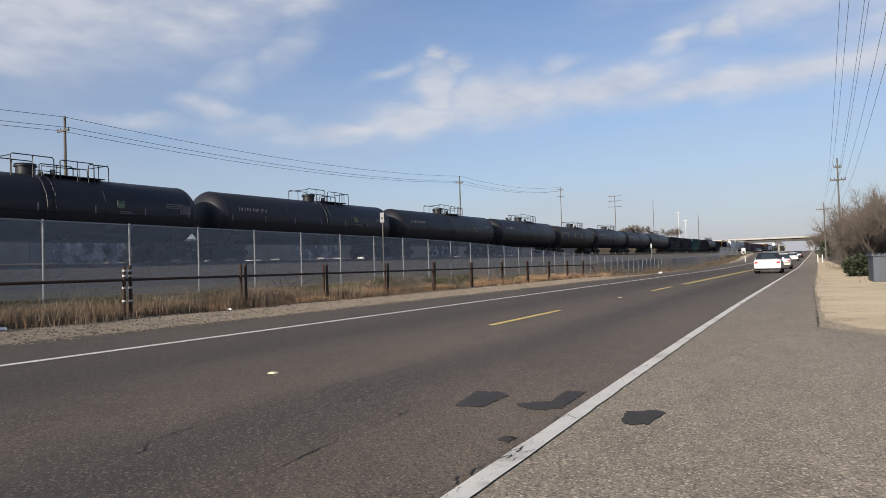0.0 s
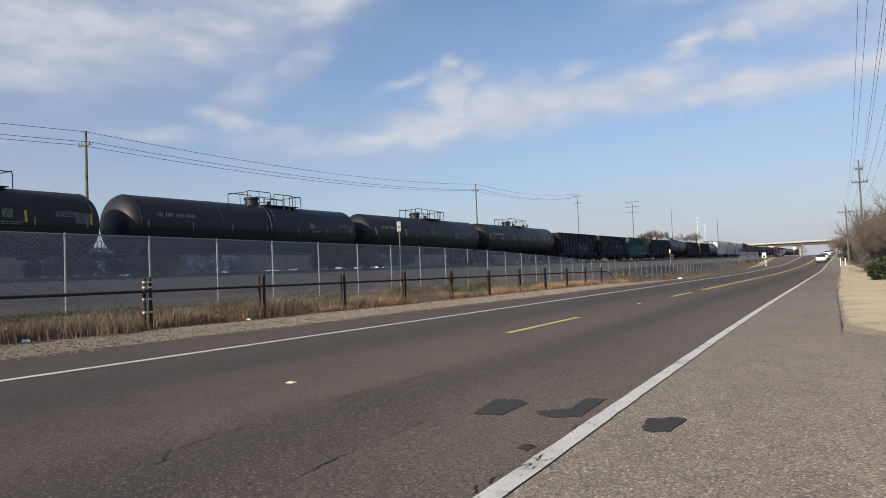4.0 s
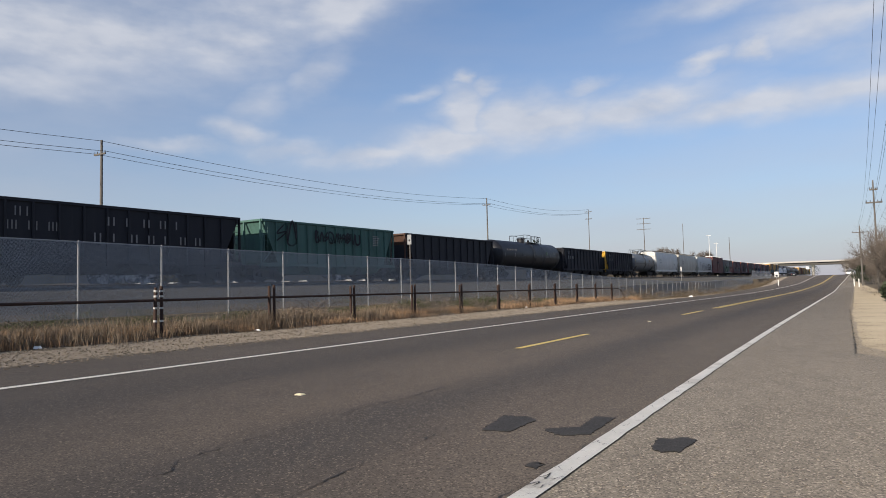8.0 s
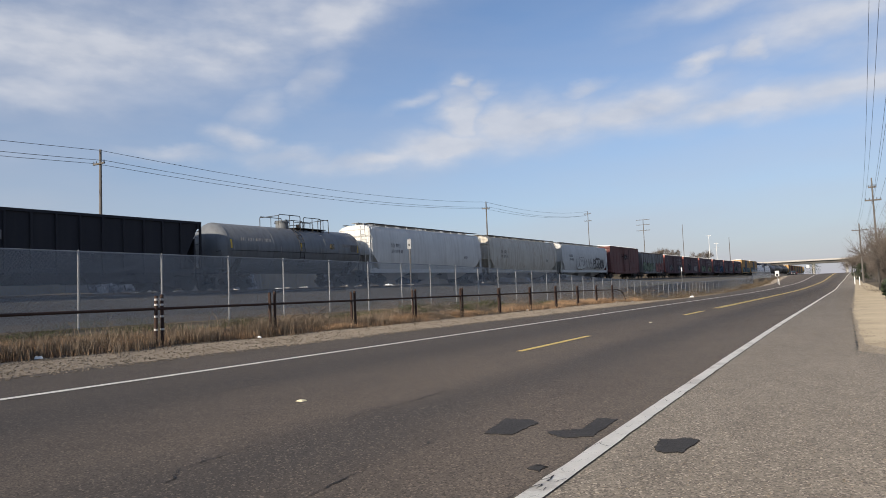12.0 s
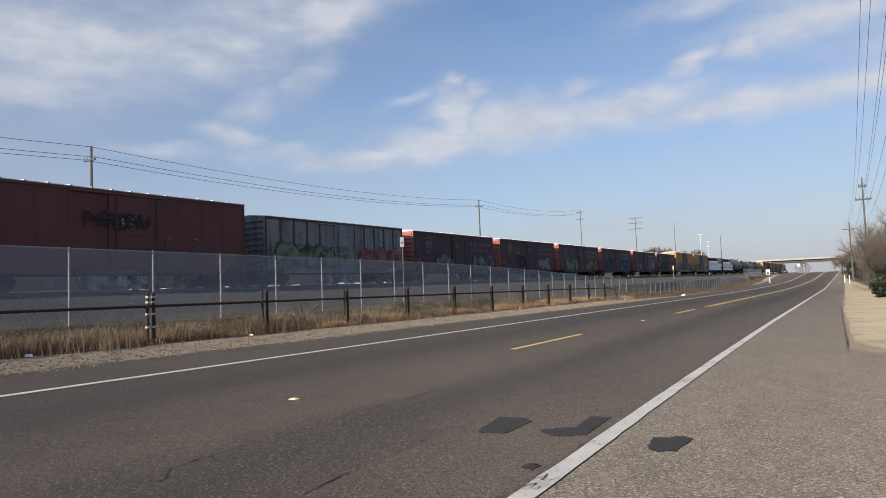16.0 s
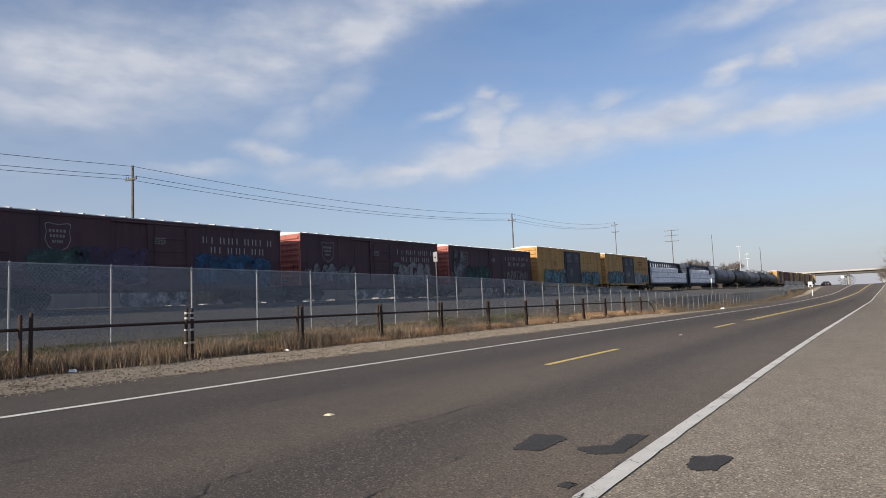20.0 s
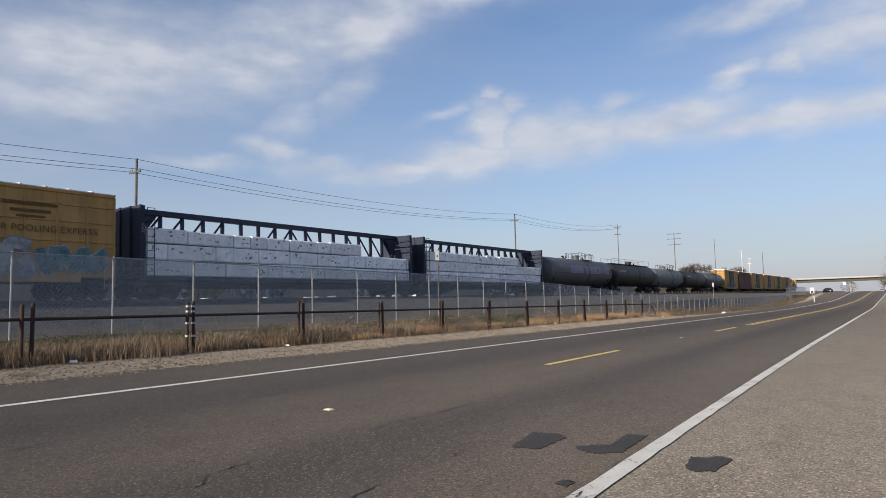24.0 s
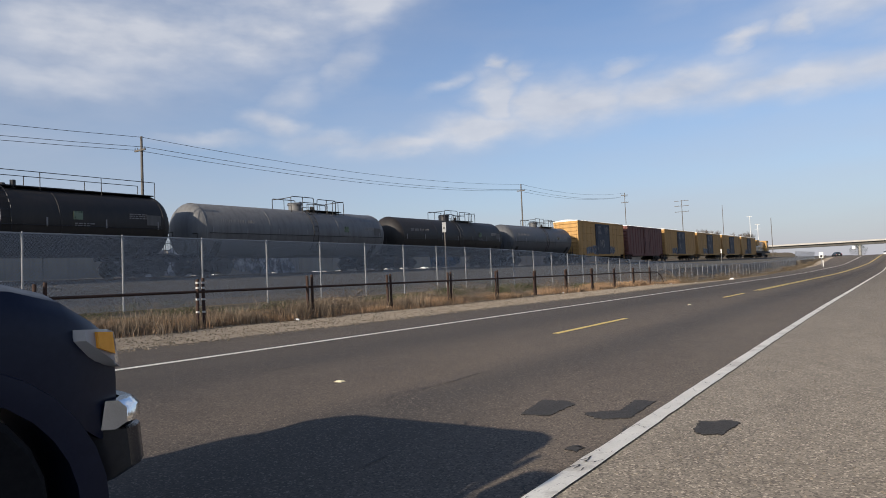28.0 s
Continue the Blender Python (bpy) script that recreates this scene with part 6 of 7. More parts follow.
for _i, (_a, _b, _tags, _br) in enumerate((
        (391.0, 407.7, (("spray_white", -4.2, 1.6, 1.3, 2.5, 1), ("spray_white", 3.0, 7.2, 1.3, 2.4, 2)), False),
        (407.7, 424.8, (("spray_black", -3.6, 1.0, 1.6, 2.7, 1), ("spray_white", -4.0, 0.4, 2.6, 3.4, 3), ("letter", 2.6, 6.0, 1.3, 2.3, 2)), False),
        (424.8, 442.4, (("spray_green", -5.5, -1.4, 1.2, 2.5, 1), ("spray_ochre", -1.0, 0.9, 1.2, 2.5, 4), ("spray_green", 2.4, 4.4, 1.2, 2.4, 5), ("spray_ochre", 4.4, 6.4, 1.2, 2.4, 7)), True),
        (442.4, 460.0, (("spray_teal", -6.6, -4.4, 1.2, 2.6, 1), ("spray_pink", -4.4, -0.9, 1.2, 2.7, 2), ("spray_blue", 2.0, 7.0, 1.2, 2.6, 4)), True),
        (460.0, 477.3, (("spray_white", -6.8, -3.0, 1.2, 2.4, 1), ("spray_white", 1.8, 6.6, 1.2, 2.6, 2), ("letter", 2.4, 6.0, 1.4, 2.6, 5)), True),
        (477.3, 494.6, (("spray_white", -7.0, -5.9, 2.0, 4.0, 1), ("spray_teal", -5.0, 0.0, 1.4, 2.6, 2), ("letter", 1.9, 7.0, 1.4, 2.3, 3)), True))):
    # the ends take the sunlit copy of the sides' maroon
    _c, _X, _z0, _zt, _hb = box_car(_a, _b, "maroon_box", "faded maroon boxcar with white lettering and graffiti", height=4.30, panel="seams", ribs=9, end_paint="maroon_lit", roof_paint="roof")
    boxcar_marks(_c, _X, _hb, _zt, _i + 2, bright=_br, tags=_tags)


def yellow_car(a, b, slogan, seed, tags, paint="yellow_box", label="mustard yellow boxcar with dark blue doors and white roof"):
    c, X, z0, zt, hb = box_car(a, b, paint, label, height=4.95, panel="grid", door=(-2.35, 2.35), door_paint="navy", roof_paint="roof", corrugated_end=True)
    part("door_gap", Shape().box(X + 0.085, X + 0.094, -0.03, 0.03, z0 + 0.06, zt - 0.21), "steel", c)
    for y in (-1.7, 0.55):
        small_print(c, X + 0.13, y, zt - 0.55, 7, 1.2, "letter", h=0.075)
    scrawl(c, X + 0.13, -1.3, -0.2, z0 + 0.9, z0 + 1.9, "letter", seed, w=0.09)
    if slogan:
        s = Shape()
        x_ = X + 0.055
        s.box(x_, x_ + 0.004, 4.25, 6.55, zt - 0.82, zt - 0.70)
        s.box(x_, x_ + 0.004, 4.55, 6.25, zt - 1.12, zt - 1.0).box(x_, x_ + 0.004, 4.8, 6.0, zt - 1.36, zt - 1.26)
        part("emblem", s, "emblem_brown", c, "faded dark block emblem")
        cu = bpy.data.curves.new("slogan", "FONT")
        cu.body, cu.size, cu.extrude, cu.align_x, cu.space_character = "RAILCAR POOLING EXPERTS", 0.40, 0.002, "CENTER", 1.12
        ob = new("slogan", cu)
        me = bpy.data.meshes.new_from_object(ob.evaluated_get(bpy.context.evaluated_depsgraph_get()))
        bpy.data.objects.remove(ob)
        me.materials.clear()
        me.materials.append(M["emblem_brown"])
        part("slogan", me, None, c, "dark printed slogan", at=pose(x_ + 0.002, 5.55, zt - 1.95, 90, 0, 90))
        piece(c, X + 0.056, 2.6, 5.5, 1.15, 2.5, "spray_pale", "wrap_mark", seed + 40, "grey bubble-shaped graffiti with pale rims", 0.36)
        piece(c, X + 0.056, 5.7, 8.6, 1.2, 2.4, "spray_sea", "spray_pale", seed + 41, "faded blue-grey graffiti", 0.30)
        scrawl(c, X + 0.135, -1.35, -0.15, z0 + 0.95, z0 + 1.55, "wall_white", seed + 43, w=0.07)
        scrawl(c, X + 0.135, -0.9, 0.0, z0 + 1.65, z0 + 2.1, "wall_white", seed + 44, w=0.06)
    for m_, y0, y1, za, zb, k in tags:
        if zb - za < 1.05 and m_ != "spray_white":
            scrawl(c, X + 0.135, y0, y1, za, zb, m_, seed * 5 + k, w=0.07)
        else:
            piece(c, X + 0.056, y0, y1, za, zb, "spray_sea" if m_ == "spray_blue" else m_, "spray_teal" if m_ == "spray_blue" else "wrap_mark", seed * 5 + k, "sprayed graffiti piece on yellow paint", 0.26, haze=m_ if m_ == "spray_blue" else None)
    return c


yellow_car(494.6, 515.0, False, 3, (("spray_blue", -7.8, -2.5, 1.1, 2.5, 1), ("spray_pink", -5.6, -4.6, 3.0, 4.0, 2), ("spray_blue", 2.6, 8.2, 1.1, 2.4, 3)))
yellow_car(515.0, 535.2, True, 4, (("spray_blue", -8.6, -2.5, 1.1, 2.6, 1), ("spray_green", 0.3, 1.4, 2.3, 2.8, 2)))
centerbeam(535.0, 559.55, "dark blue centre-beam lumber car stacked with white-wrapped lumber", (8, 8, 6), 5)
centerbeam(559.6, 583.25, "dark blue centre-beam lumber car stacked with white-wrapped lumber", (8, 8, 6), 6)
tank_car(584.0, 605.3, "dark_grey_tank", "dark grey tank car with violet overpainted panels", top=4.24, dome=1.2, panels=True)
tank_car(605.3, 624.7, "brown_tank", "dull black tank car with a long roof railing", top=4.17, r=1.57, dome=0.8, walk_rail=True, tag=("letter", 0.55, 0.85, 0.2, 0.75, 31))
tank_car(624.7, 642.2, "dusty_tank", "pale grey dusty tank car", top=4.02, r=1.54, dome=0.5)
tank_car(642.2, 659.7, "brown_tank", "dull black tank car with roof platform", top=4.04, r=1.54, dome=0.3)
tank_car(659.7, 675.8, "dark_grey_tank", "dark grey tank car with white scrawl", top=4.05, r=1.54, dome=0.5, tag=("spray_white", -0.9, -0.7, -0.2, 0.5, 37))
yellow_car(675.0, 692.0, False, 7, (("spray_white", -5.5, -2.0, 1.1, 2.0, 1), ("spray_white", 2.0, 4.0, 1.1, 2.0, 2)))
_c, _X, _z0, _zt, _hb = box_car(692.0, 709.5, "brown_box", "brown boxcar with ribbed sides", height=4.9, panel="ribs", ribs=14)
for _a, _b in ((709.5, 730.0), (730.0, 750.5), (750.5, 770.5), (770.5, 790.5)):
    yellow_car(_a, _b, False, int(_a) % 13 + 2, (("spray_white", -5.5, -2.0, 1.1, 2.0, 1),))
locomotive(790.5, 812.0, "dark locomotive at the train's end")
SPEED = 21.5

# ---- ties under the rails ----
tie_me = Shape().cbox(-1.3, 1.3, -0.11, 0.11, -0.34, -0.155, 0.015).mesh("tie", "tie")
for i in range(190):
    y = 4 + i * 0.56
    part("tie", tie_me, None, ballast, at=pose(track_x(y), y, rail_z(y), 0, 0, rng.uniform(-1, 1)))

# ---- loose stone and plants between road and track ----
def scatter_stones(name, count, place, size, mat, label, seed, category="stones"):
    r, s = random.Random(seed), Shape()
    base = [(0, 0, 0.62), (0.9, 0, 0.1), (0.2, 0.85, 0.05), (-0.75, 0.5, 0.15), (-0.7, -0.55, 0.1), (0.3, -0.85, 0.1), (0, 0, -0.35)]
    fc = [(0, 1, 2), (0, 2, 3), (0, 3, 4), (0, 4, 5), (0, 5, 1), (6, 2, 1), (6, 3, 2), (6, 4, 3), (6, 5, 4), (6, 1, 5)]
    for _ in range(count):
        x, y, z = place(r)
        k, a = size * r.uniform(0.45, 1.5), r.uniform(0, 6.28)
        c, d = math.cos(a), math.sin(a)
        s.add([(x + k * (px * c - py_ * d) * r.uniform(0.75, 1.2), y + k * (px * d + py_ * c) * r.uniform(0.75, 1.2), z + k * pz * r.uniform(0.7, 1.2)) for px, py_, pz in base], fc)
    return structure(name, s, mat, label, category, kind="stuff")


def bank(r):
    y = 3 + 118 * r.random() ** 1.6
    q = r.uniform(1.4, 7.6)
    z = lerp(q, ((1.35, -0.15), (2.2, -0.16), (4.2, -0.62), (7.4, -1.28), (8, -1.35)))
    return track_x(y) + q, y, rail_z(y) + z


def kerb_strip(r):
    y = 2 + 78 * r.random() ** 1.7
    x = -13.6 + 2.9 * r.random() ** 0.9
    return x, y, land(x, y) + 0.03


scatter_stones("ballast_stones", 15000, bank, 0.045, "stone", "loose grey crushed stones on the track bank", 5)
scatter_stones("gravel_stones", 12000, kerb_strip, 0.022, "gravel", "small tan loose gravel stones beside the road", 6)
scatter_stones("verge_stones", 500, lambda r: ((lambda x, y: (x, y, rise(y) - 0.01))(r.uniform(0.5, 4.5), 9 + 45 * r.random())), 0.014, "dirt", "small stones on bare dirt", 7)
def dirt_edge(r):
    y = 8 + 36 * r.random() ** 1.5
    x = edge_x(y) + r.gauss(-0.05, 0.16 + 0.004 * y + (0.5 if y < 11.2 else 0))
    return x, y, rise(y) - 0.005


scatter_stones("dirt_crumbs", 5000, dirt_edge, 0.006, "gravel", "dirt crumbs strewn over the shoulder's edge", 9, "grit")
scatter_stones("shoulder_grit", 2600, lambda r: ((lambda x, y: (x, y, -0.003))(r.uniform(-1.2, 1.6), 1.2 + 14 * r.random() ** 1.5)), 0.006, "gravel", "fine loose grit on the shoulder", 8, "grit")


def tufts(name, count, place, h, mat, label, seed, blades=9, spread=0.16, category="grass"):
    r, s = random.Random(seed), Shape()
    for _ in range(count):
        x, y, z, k = place(r)
        for _b in range(blades):
            a, t = r.uniform(0, 6.28), r.uniform(0.15, 1.5)
            bx, by = x + r.gauss(0, spread), y + r.gauss(0, spread)
            hh = h * k * r.uniform(0.45, 1.25)
            dx, dy = math.cos(a) * t * hh * 0.6, math.sin(a) * t * hh * 0.6
            w = r.uniform(0.0025, 0.006)
            px, py_ = -math.sin(a) * w, math.cos(a) * w
            s.add([(bx - px, by - py_, z - 0.02), (bx + px, by + py_, z - 0.02), (bx + dx * 0.35 + px * 0.8, by + dy * 0.35 + py_ * 0.8, z + hh * 0.6), (bx + dx * 0.35 - px * 0.8, by + dy * 0.35 - py_ * 0.8, z + hh * 0.6), (bx + dx, by + dy, z + hh)], [(0, 1, 2, 3), (3, 2, 4)])
    return structure(name, s, mat, label, category, kind="stuff")


def verge(x0, x1, y1, power, cut=-0.15):
    def place(r):
        while True:
            y = 2.0 + y1 * r.random() ** power
            x = r.uniform(x0, x1)
            nv = noise.noise((x * 0.35, y * 0.22, 4.2))
            if nv > cut and x < -13.35 + 0.6 * noise.noise((y * 0.5, 2.0, 0)) + 0.3 * noise.noise((y * 2.1, 5.0, 0)):
                return x, y, land(x, y) + 0.02, 0.55 + 0.9 * max(0, nv - cut)
    return place


def clumps(x0, x1, y1, power, count, seed):
    """Uneven clumps: each has its own spread and height."""
    r0 = random.Random(seed)
    spots = [(r0.uniform(x0, x1), 2.0 + y1 * r0.random() ** power, r0.uniform(0.15, 0.6), r0.uniform(0.4, 1.7)) for _ in range(count)]

    def place(r):
        cx, cy, sp, k = r.choice(spots)
        x, y = r.gauss(cx, sp), r.gauss(cy, sp * 1.3)
        edge = -13.3 + 0.55 * noise.noise((y * 0.5, 2.0, 0)) + 0.25 * noise.noise((y * 2.1, 5.0, 0))
        x = min(edge + r.uniform(-0.3, 0.05), x)
        return x, y, land(x, y) + 0.02, k
    return place


tufts("dry_grass", 3200, clumps(-15.0, -13.7, 52, 1.5, 95, 3), 0.20, "straw", "patchy dry straw-coloured grass along the pipe fence", 21, blades=20, spread=0.11)
tufts("dry_grass_mat", 2600, clumps(-14.3, -13.6, 46, 1.4, 48, 9), 0.10, "straw", "low mats of pale orange dry grass beside the gravel", 29, blades=14, spread=0.14)
tufts("pale_grass", 2000, clumps(-15.2, -13.8, 24, 1.3, 44, 14), 0.27, "pale_grass", "tall pale tan hairy grass clumps along the pipe fence", 33, blades=24, spread=0.14)
tufts("tall_dry_stalks", 200, clumps(-15.4, -13.8, 60, 1.3, 70, 4), 0.42, "pale_grass", "thin tall dry stalks along the pipe fence", 27, blades=7, spread=0.16)
tufts("green_grass", 1300, clumps(-17.6, -15.2, 46, 1.4, 16, 6), 0.30, "weed", "fresh green grass patches between the fences", 28, blades=16, spread=0.16)
tufts("dead_grass", 4200, verge(-17.5, -13.6, 80, 1.4, -0.05), 0.17, "dead", "dead brown grass along the pipe fence", 26, blades=14, spread=0.17)
tufts("dry_grass_far", 700, verge(-18.0, -13.2, 150, 0.8, 0.0), 0.30, "dead", "dead grass clumps along the far fence", 22, blades=10, spread=0.22)
tufts("low_green_weeds", 3600, verge(-20.4, -15.6, 90, 1.3, 0.06), 0.15, "weed", "low green weeds below the chain-link fence", 23, spread=0.2)
tufts("track_side_weeds", 700, verge(-24.0, -20.7, 110, 1.1, 0.05), 0.24, "weed", "scattered green weeds at the foot of the ballast", 24, spread=0.2)
tufts("verge_dry_grass", 350, lambda r: ((lambda x, y: (x, y, land(x, y) + 0.03, 0.7))(r.uniform(2.0, 7), 30 + 70 * r.random())), 0.2, "dead", "dry grass below the bare hedge", 25)


def bramble(x, y, seed, k=1.0):
    """Dead tumbled stalks."""
    r, s = random.Random(seed), Shape()
    for _ in range(130):
        a, e = r.uniform(0, 6.28), r.uniform(0.25, 1.3)
        p = Vector((r.gauss(0, 0.15), r.gauss(0, 0.3), 0))
        pts = [p]
        for j in range(4):
            a += r.uniform(-0.5, 0.5)
            e -= 0.2
            p = p + Vector((math.cos(a) * math.cos(e), math.sin(a) * math.cos(e), math.sin(e))) * 0.2 * k
            p.z = max(p.z, 0.02)
            pts.append(p)
        s.pipe(pts, 0.0045, 3)
    return solid("dead_bush", s, "twig" if y < 55 else "dead", pose(x, y, land(x, y)), "dead tangled brown bush beside the pipe fence", "bush", "dead bushes", smooth=False)


for i, (x, y, k) in enumerate(((-14.2, 14.9, 1.2), (-14.0, 21.9, 1.7), (-14.3, 32.6, 1.3), (-14.6, 33.6, 1.4), (-14.4, 40.5, 1.3), (-14.4, 49.0, 1.8), (-14.6, 56.0, 1.6), (-14.2, 62.0, 1.4), (-13.9, 73.0, 1.5), (-15.8, 27.0, 1.2), (-14.3, 6.2, 0.8), (-14.9, 8.2, 0.9), (-15.2, 11.6, 0.8), (-14.3, 13.6, 1.1), (-14.8, 17.2, 1.4), (-14.2, 24.6, 1.3), (-14.6, 28.8, 1.2))):
    bramble(x, y, 60 + i, k)

r_ = random.Random(88)
for i in range(34):
    y = 58 + i * 4.2 + r_.uniform(-1.5, 1.5)
    x = -14.6 - r_.uniform(0, 3.2) + 0.012 * y
    bramble(x, y, 200 + i, r_.uniform(1.3, 2.6))

r_ = random.Random(90)
for i in range(16):
    x, y = r_.uniform(-15.0, -12.8), 5 + 62 * r_.random()
    s = Shape()
    w, d, h = r_.uniform(0.04, 0.10), r_.uniform(0.03, 0.08), r_.uniform(0.02, 0.06)
    s.loft([[(-w, -d, 0), (w, -d * 0.7, 0), (w * 0.8, d, 0), (-w * 0.7, d, 0)], [(-w * 0.8, -d * 0.9, h * 0.8), (w * 0.7, -d * 0.5, h), (w * 0.6, d * 0.8, h * 0.6), (-w * 0.5, d * 0.7, h)]])
    solid("litter", s, "litter", pose(x, y, land(x, y) + 0.03, 0, 0, r_.uniform(0, 180)), "crumpled white scrap of litter on gravel", "litter", "roadside litter")
s = Shape().loft([[(-0.34, -0.2, 0), (0.3, -0.15, 0), (0.3, 0.2, 0), (-0.25, 0.2, 0)], [(-0.2, -0.1, 0.1), (0.18, -0.1, 0.24), (0.2, 0.1, 0.1), (-0.2, 0.1, 0.2)]])
solid("litter_bag", s, "litter", pose(-11.2, 62.6, 0.0) @ Matrix.Diagonal((0.6, 0.6, 0.6, 1)), "white plastic bag lying beside the road", "litter", "roadside litter")

# ---- beyond the track ----
def back_z(x, y):
    return land(x, y)


s = Shape()
for i in range(120):
    y = -20 + i * 3.4
    nv = lambda k: noise.noise((y * 0.13, k, 1.0))
    x = -47 + 0.018 * y
    z = back_z(x, y)
    s.v += [(x + 3.2, y, z - 0.1), (x + 1.4 + nv(2), y, z + 1.5 + 0.4 * nv(3)), (x, y, z + 2.3 + 0.5 * nv(4)), (x - 4, y, z + 2.2 + 0.4 * nv(5)), (x - 8, y, z - 0.1)]
s.f = [(i * 5 + j, i * 5 + j + 1, (i + 1) * 5 + j + 1, (i + 1) * 5 + j) for i in range(119) for j in range(4)]
structure("earth_bank", s, "field", "low brown earth bank beyond the railway track", "ground", smooth=True)


def shrub_row(name, count, place, size, mat, label, seed):
    r, s = random.Random(seed), Shape()
    for _ in range(count):
        x, y, z, k = place(r)
        for _l in range(110):
            v = Vector((r.gauss(0, 0.5), r.gauss(0, 0.6), abs(r.gauss(0, 0.55)))) * size * k
            q = Vector((x, y, z)) + v
            a, b = Vector((r.uniform(-1, 1), r.uniform(-1, 1), r.uniform(-1, 1))).normalized() * 0.055 * size, Vector((r.uniform(-1, 1), r.uniform(-1, 1), r.uniform(-1, 1))).normalized() * 0.055 * size
            s.add([tuple(q), tuple(q + a), tuple(q + b)], [(0, 1, 2)])
    return structure(name, s, mat, label, "shrubs", kind="stuff")


shrub_row("bank_shrubs", 420, lambda r: (lambda y: (-44.5 + 0.018 * y + r.uniform(-2.5, 1.5), y, back_z(-44, y) + 1.1, r.uniform(0.5, 1.3)))(-15 + 330 * r.random()), 1.35, "dead", "low brown brush on the bank beyond the track", 31)
shrub_row("bank_green_shrubs", 120, lambda r: (lambda y: (-43.0 + 0.018 * y + r.uniform(-2.5, 1.5), y, back_z(-44, y) + 0.8, r.uniform(0.4, 1.0)))(-15 + 330 * r.random()), 1.2, "leaf", "low green brush on the bank beyond the track", 32)

wall = thing("retaining_wall", pose(-40.4, 0, 0), "tan block wall beyond the track with sprayed pieces", "wall")
for i in range(34):
    y = -4 + i * 4.05
    z = back_z(-40.4, y)
    part("wall_panel", Shape().cbox(-0.12, 0.12, y, y + 4.0, z - 0.2, z + 1.75 + 0.12 * math.sin(i * 1.7), 0.03), ("tan_wall", "tan_wall", "concrete_shade")[i * 5 % 3], wall)
scr = ((12.0, 17.5, "wall_white", "spray_black"), (26.0, 30.0, "wall_white", "spray_blue"), (30.5, 33.5, "spray_ochre", "wall_white"), (34.0, 39.5, "wall_white", "spray_blue"), (48.0, 54.0, "wall_white", "spray_teal"), (60.0, 65.0, "spray_blue", "wall_white"), (73.0, 80.0, "wall_white", "spray_black"), (95.0, 104.0, "wall_white", "spray_blue"))
for i, (a, b, m_, e_) in enumerate(scr):
    zb = back_z(-40.4, a)
    piece(wall, 0.125, a, b, zb + 0.35, zb + 1.7, m_, e_, 50 + i, "pale sprayed graffiti piece", 0.5)


def heap(q, y):
    """Height over the rail of the low spoil heap, q metres behind the track's middle."""
    h = 0.10 + 0.16 * noise.noise((y * 0.16, 1.3, 0.0)) + 0.08 * noise.noise((y * 0.9, 4.0, 0.0))
    return lerp(q, ((3.6, -0.36), (4.6, -0.05), (6.0, h), (7.4, h + 0.08), (9.5, -0.3)))


s = Shape()
qs = (3.6, 4.1, 4.6, 5.3, 6.0, 6.7, 7.4, 8.4, 9.5)
for i in range(160):
    y = -6 + i
    s.v += [(track_x(y) - q, y, rail_z(y) + heap(q, y)) for q in qs]
s.f = [(i * 9 + j, (i + 1) * 9 + j, (i + 1) * 9 + j + 1, i * 9 + j + 1) for i in range(159) for j in range(8)]
structure("spoil_heap", s, "field", "low heap of dark soil beyond the railway track", "ground", smooth=True)
r_ = random.Random(77)
for i in range(280):
    y = 9 + 105 * r_.random() if i < 40 else r_.choice((27.5, 30, 31, 33.5, 36, 38.5, 40.5, 43, 47, 51, 55, 59, 66, 74, 82)) + r_.gauss(0, 0.7)
    q = r_.uniform(4.5, 6.4)
    x, z = track_x(y) - q, rail_z(y) + heap(q, y) - 0.04
    k = r_.uniform(0.05, 0.15) if i % 5 else r_.uniform(0.18, 0.36)
    a_, b_ = k * r_.uniform(0.7, 1.3), k * r_.uniform(1.0, 2.2)
    s = Shape().loft([[(-a_, -b_ * 0.8, -0.05), (a_ * 0.8, -b_, -0.05), (a_, b_ * 0.7, -0.05), (0.1 * a_, b_, -0.05), (-a_ * 0.9, b_ * 0.6, -0.05)], [(-a_ * 0.7, -b_ * 0.5, k * r_.uniform(0.2, 0.6)), (a_ * 0.5, -b_ * 0.7, k * r_.uniform(0.2, 0.7)), (a_ * 0.8, b_ * 0.4, k * r_.uniform(0.2, 0.5)), (0, b_ * 0.8, k * 0.3), (-a_ * 0.5, b_ * 0.4, k * r_.uniform(0.3, 0.7))]])
    solid("rubble_block", s, ("litter", "concrete", "concrete_shade")[i % 3], pose(x, y, z, 0, 0, r_.uniform(0, 180)), "pale broken rubble block beyond the track", "rubble", "rubble beyond the track")

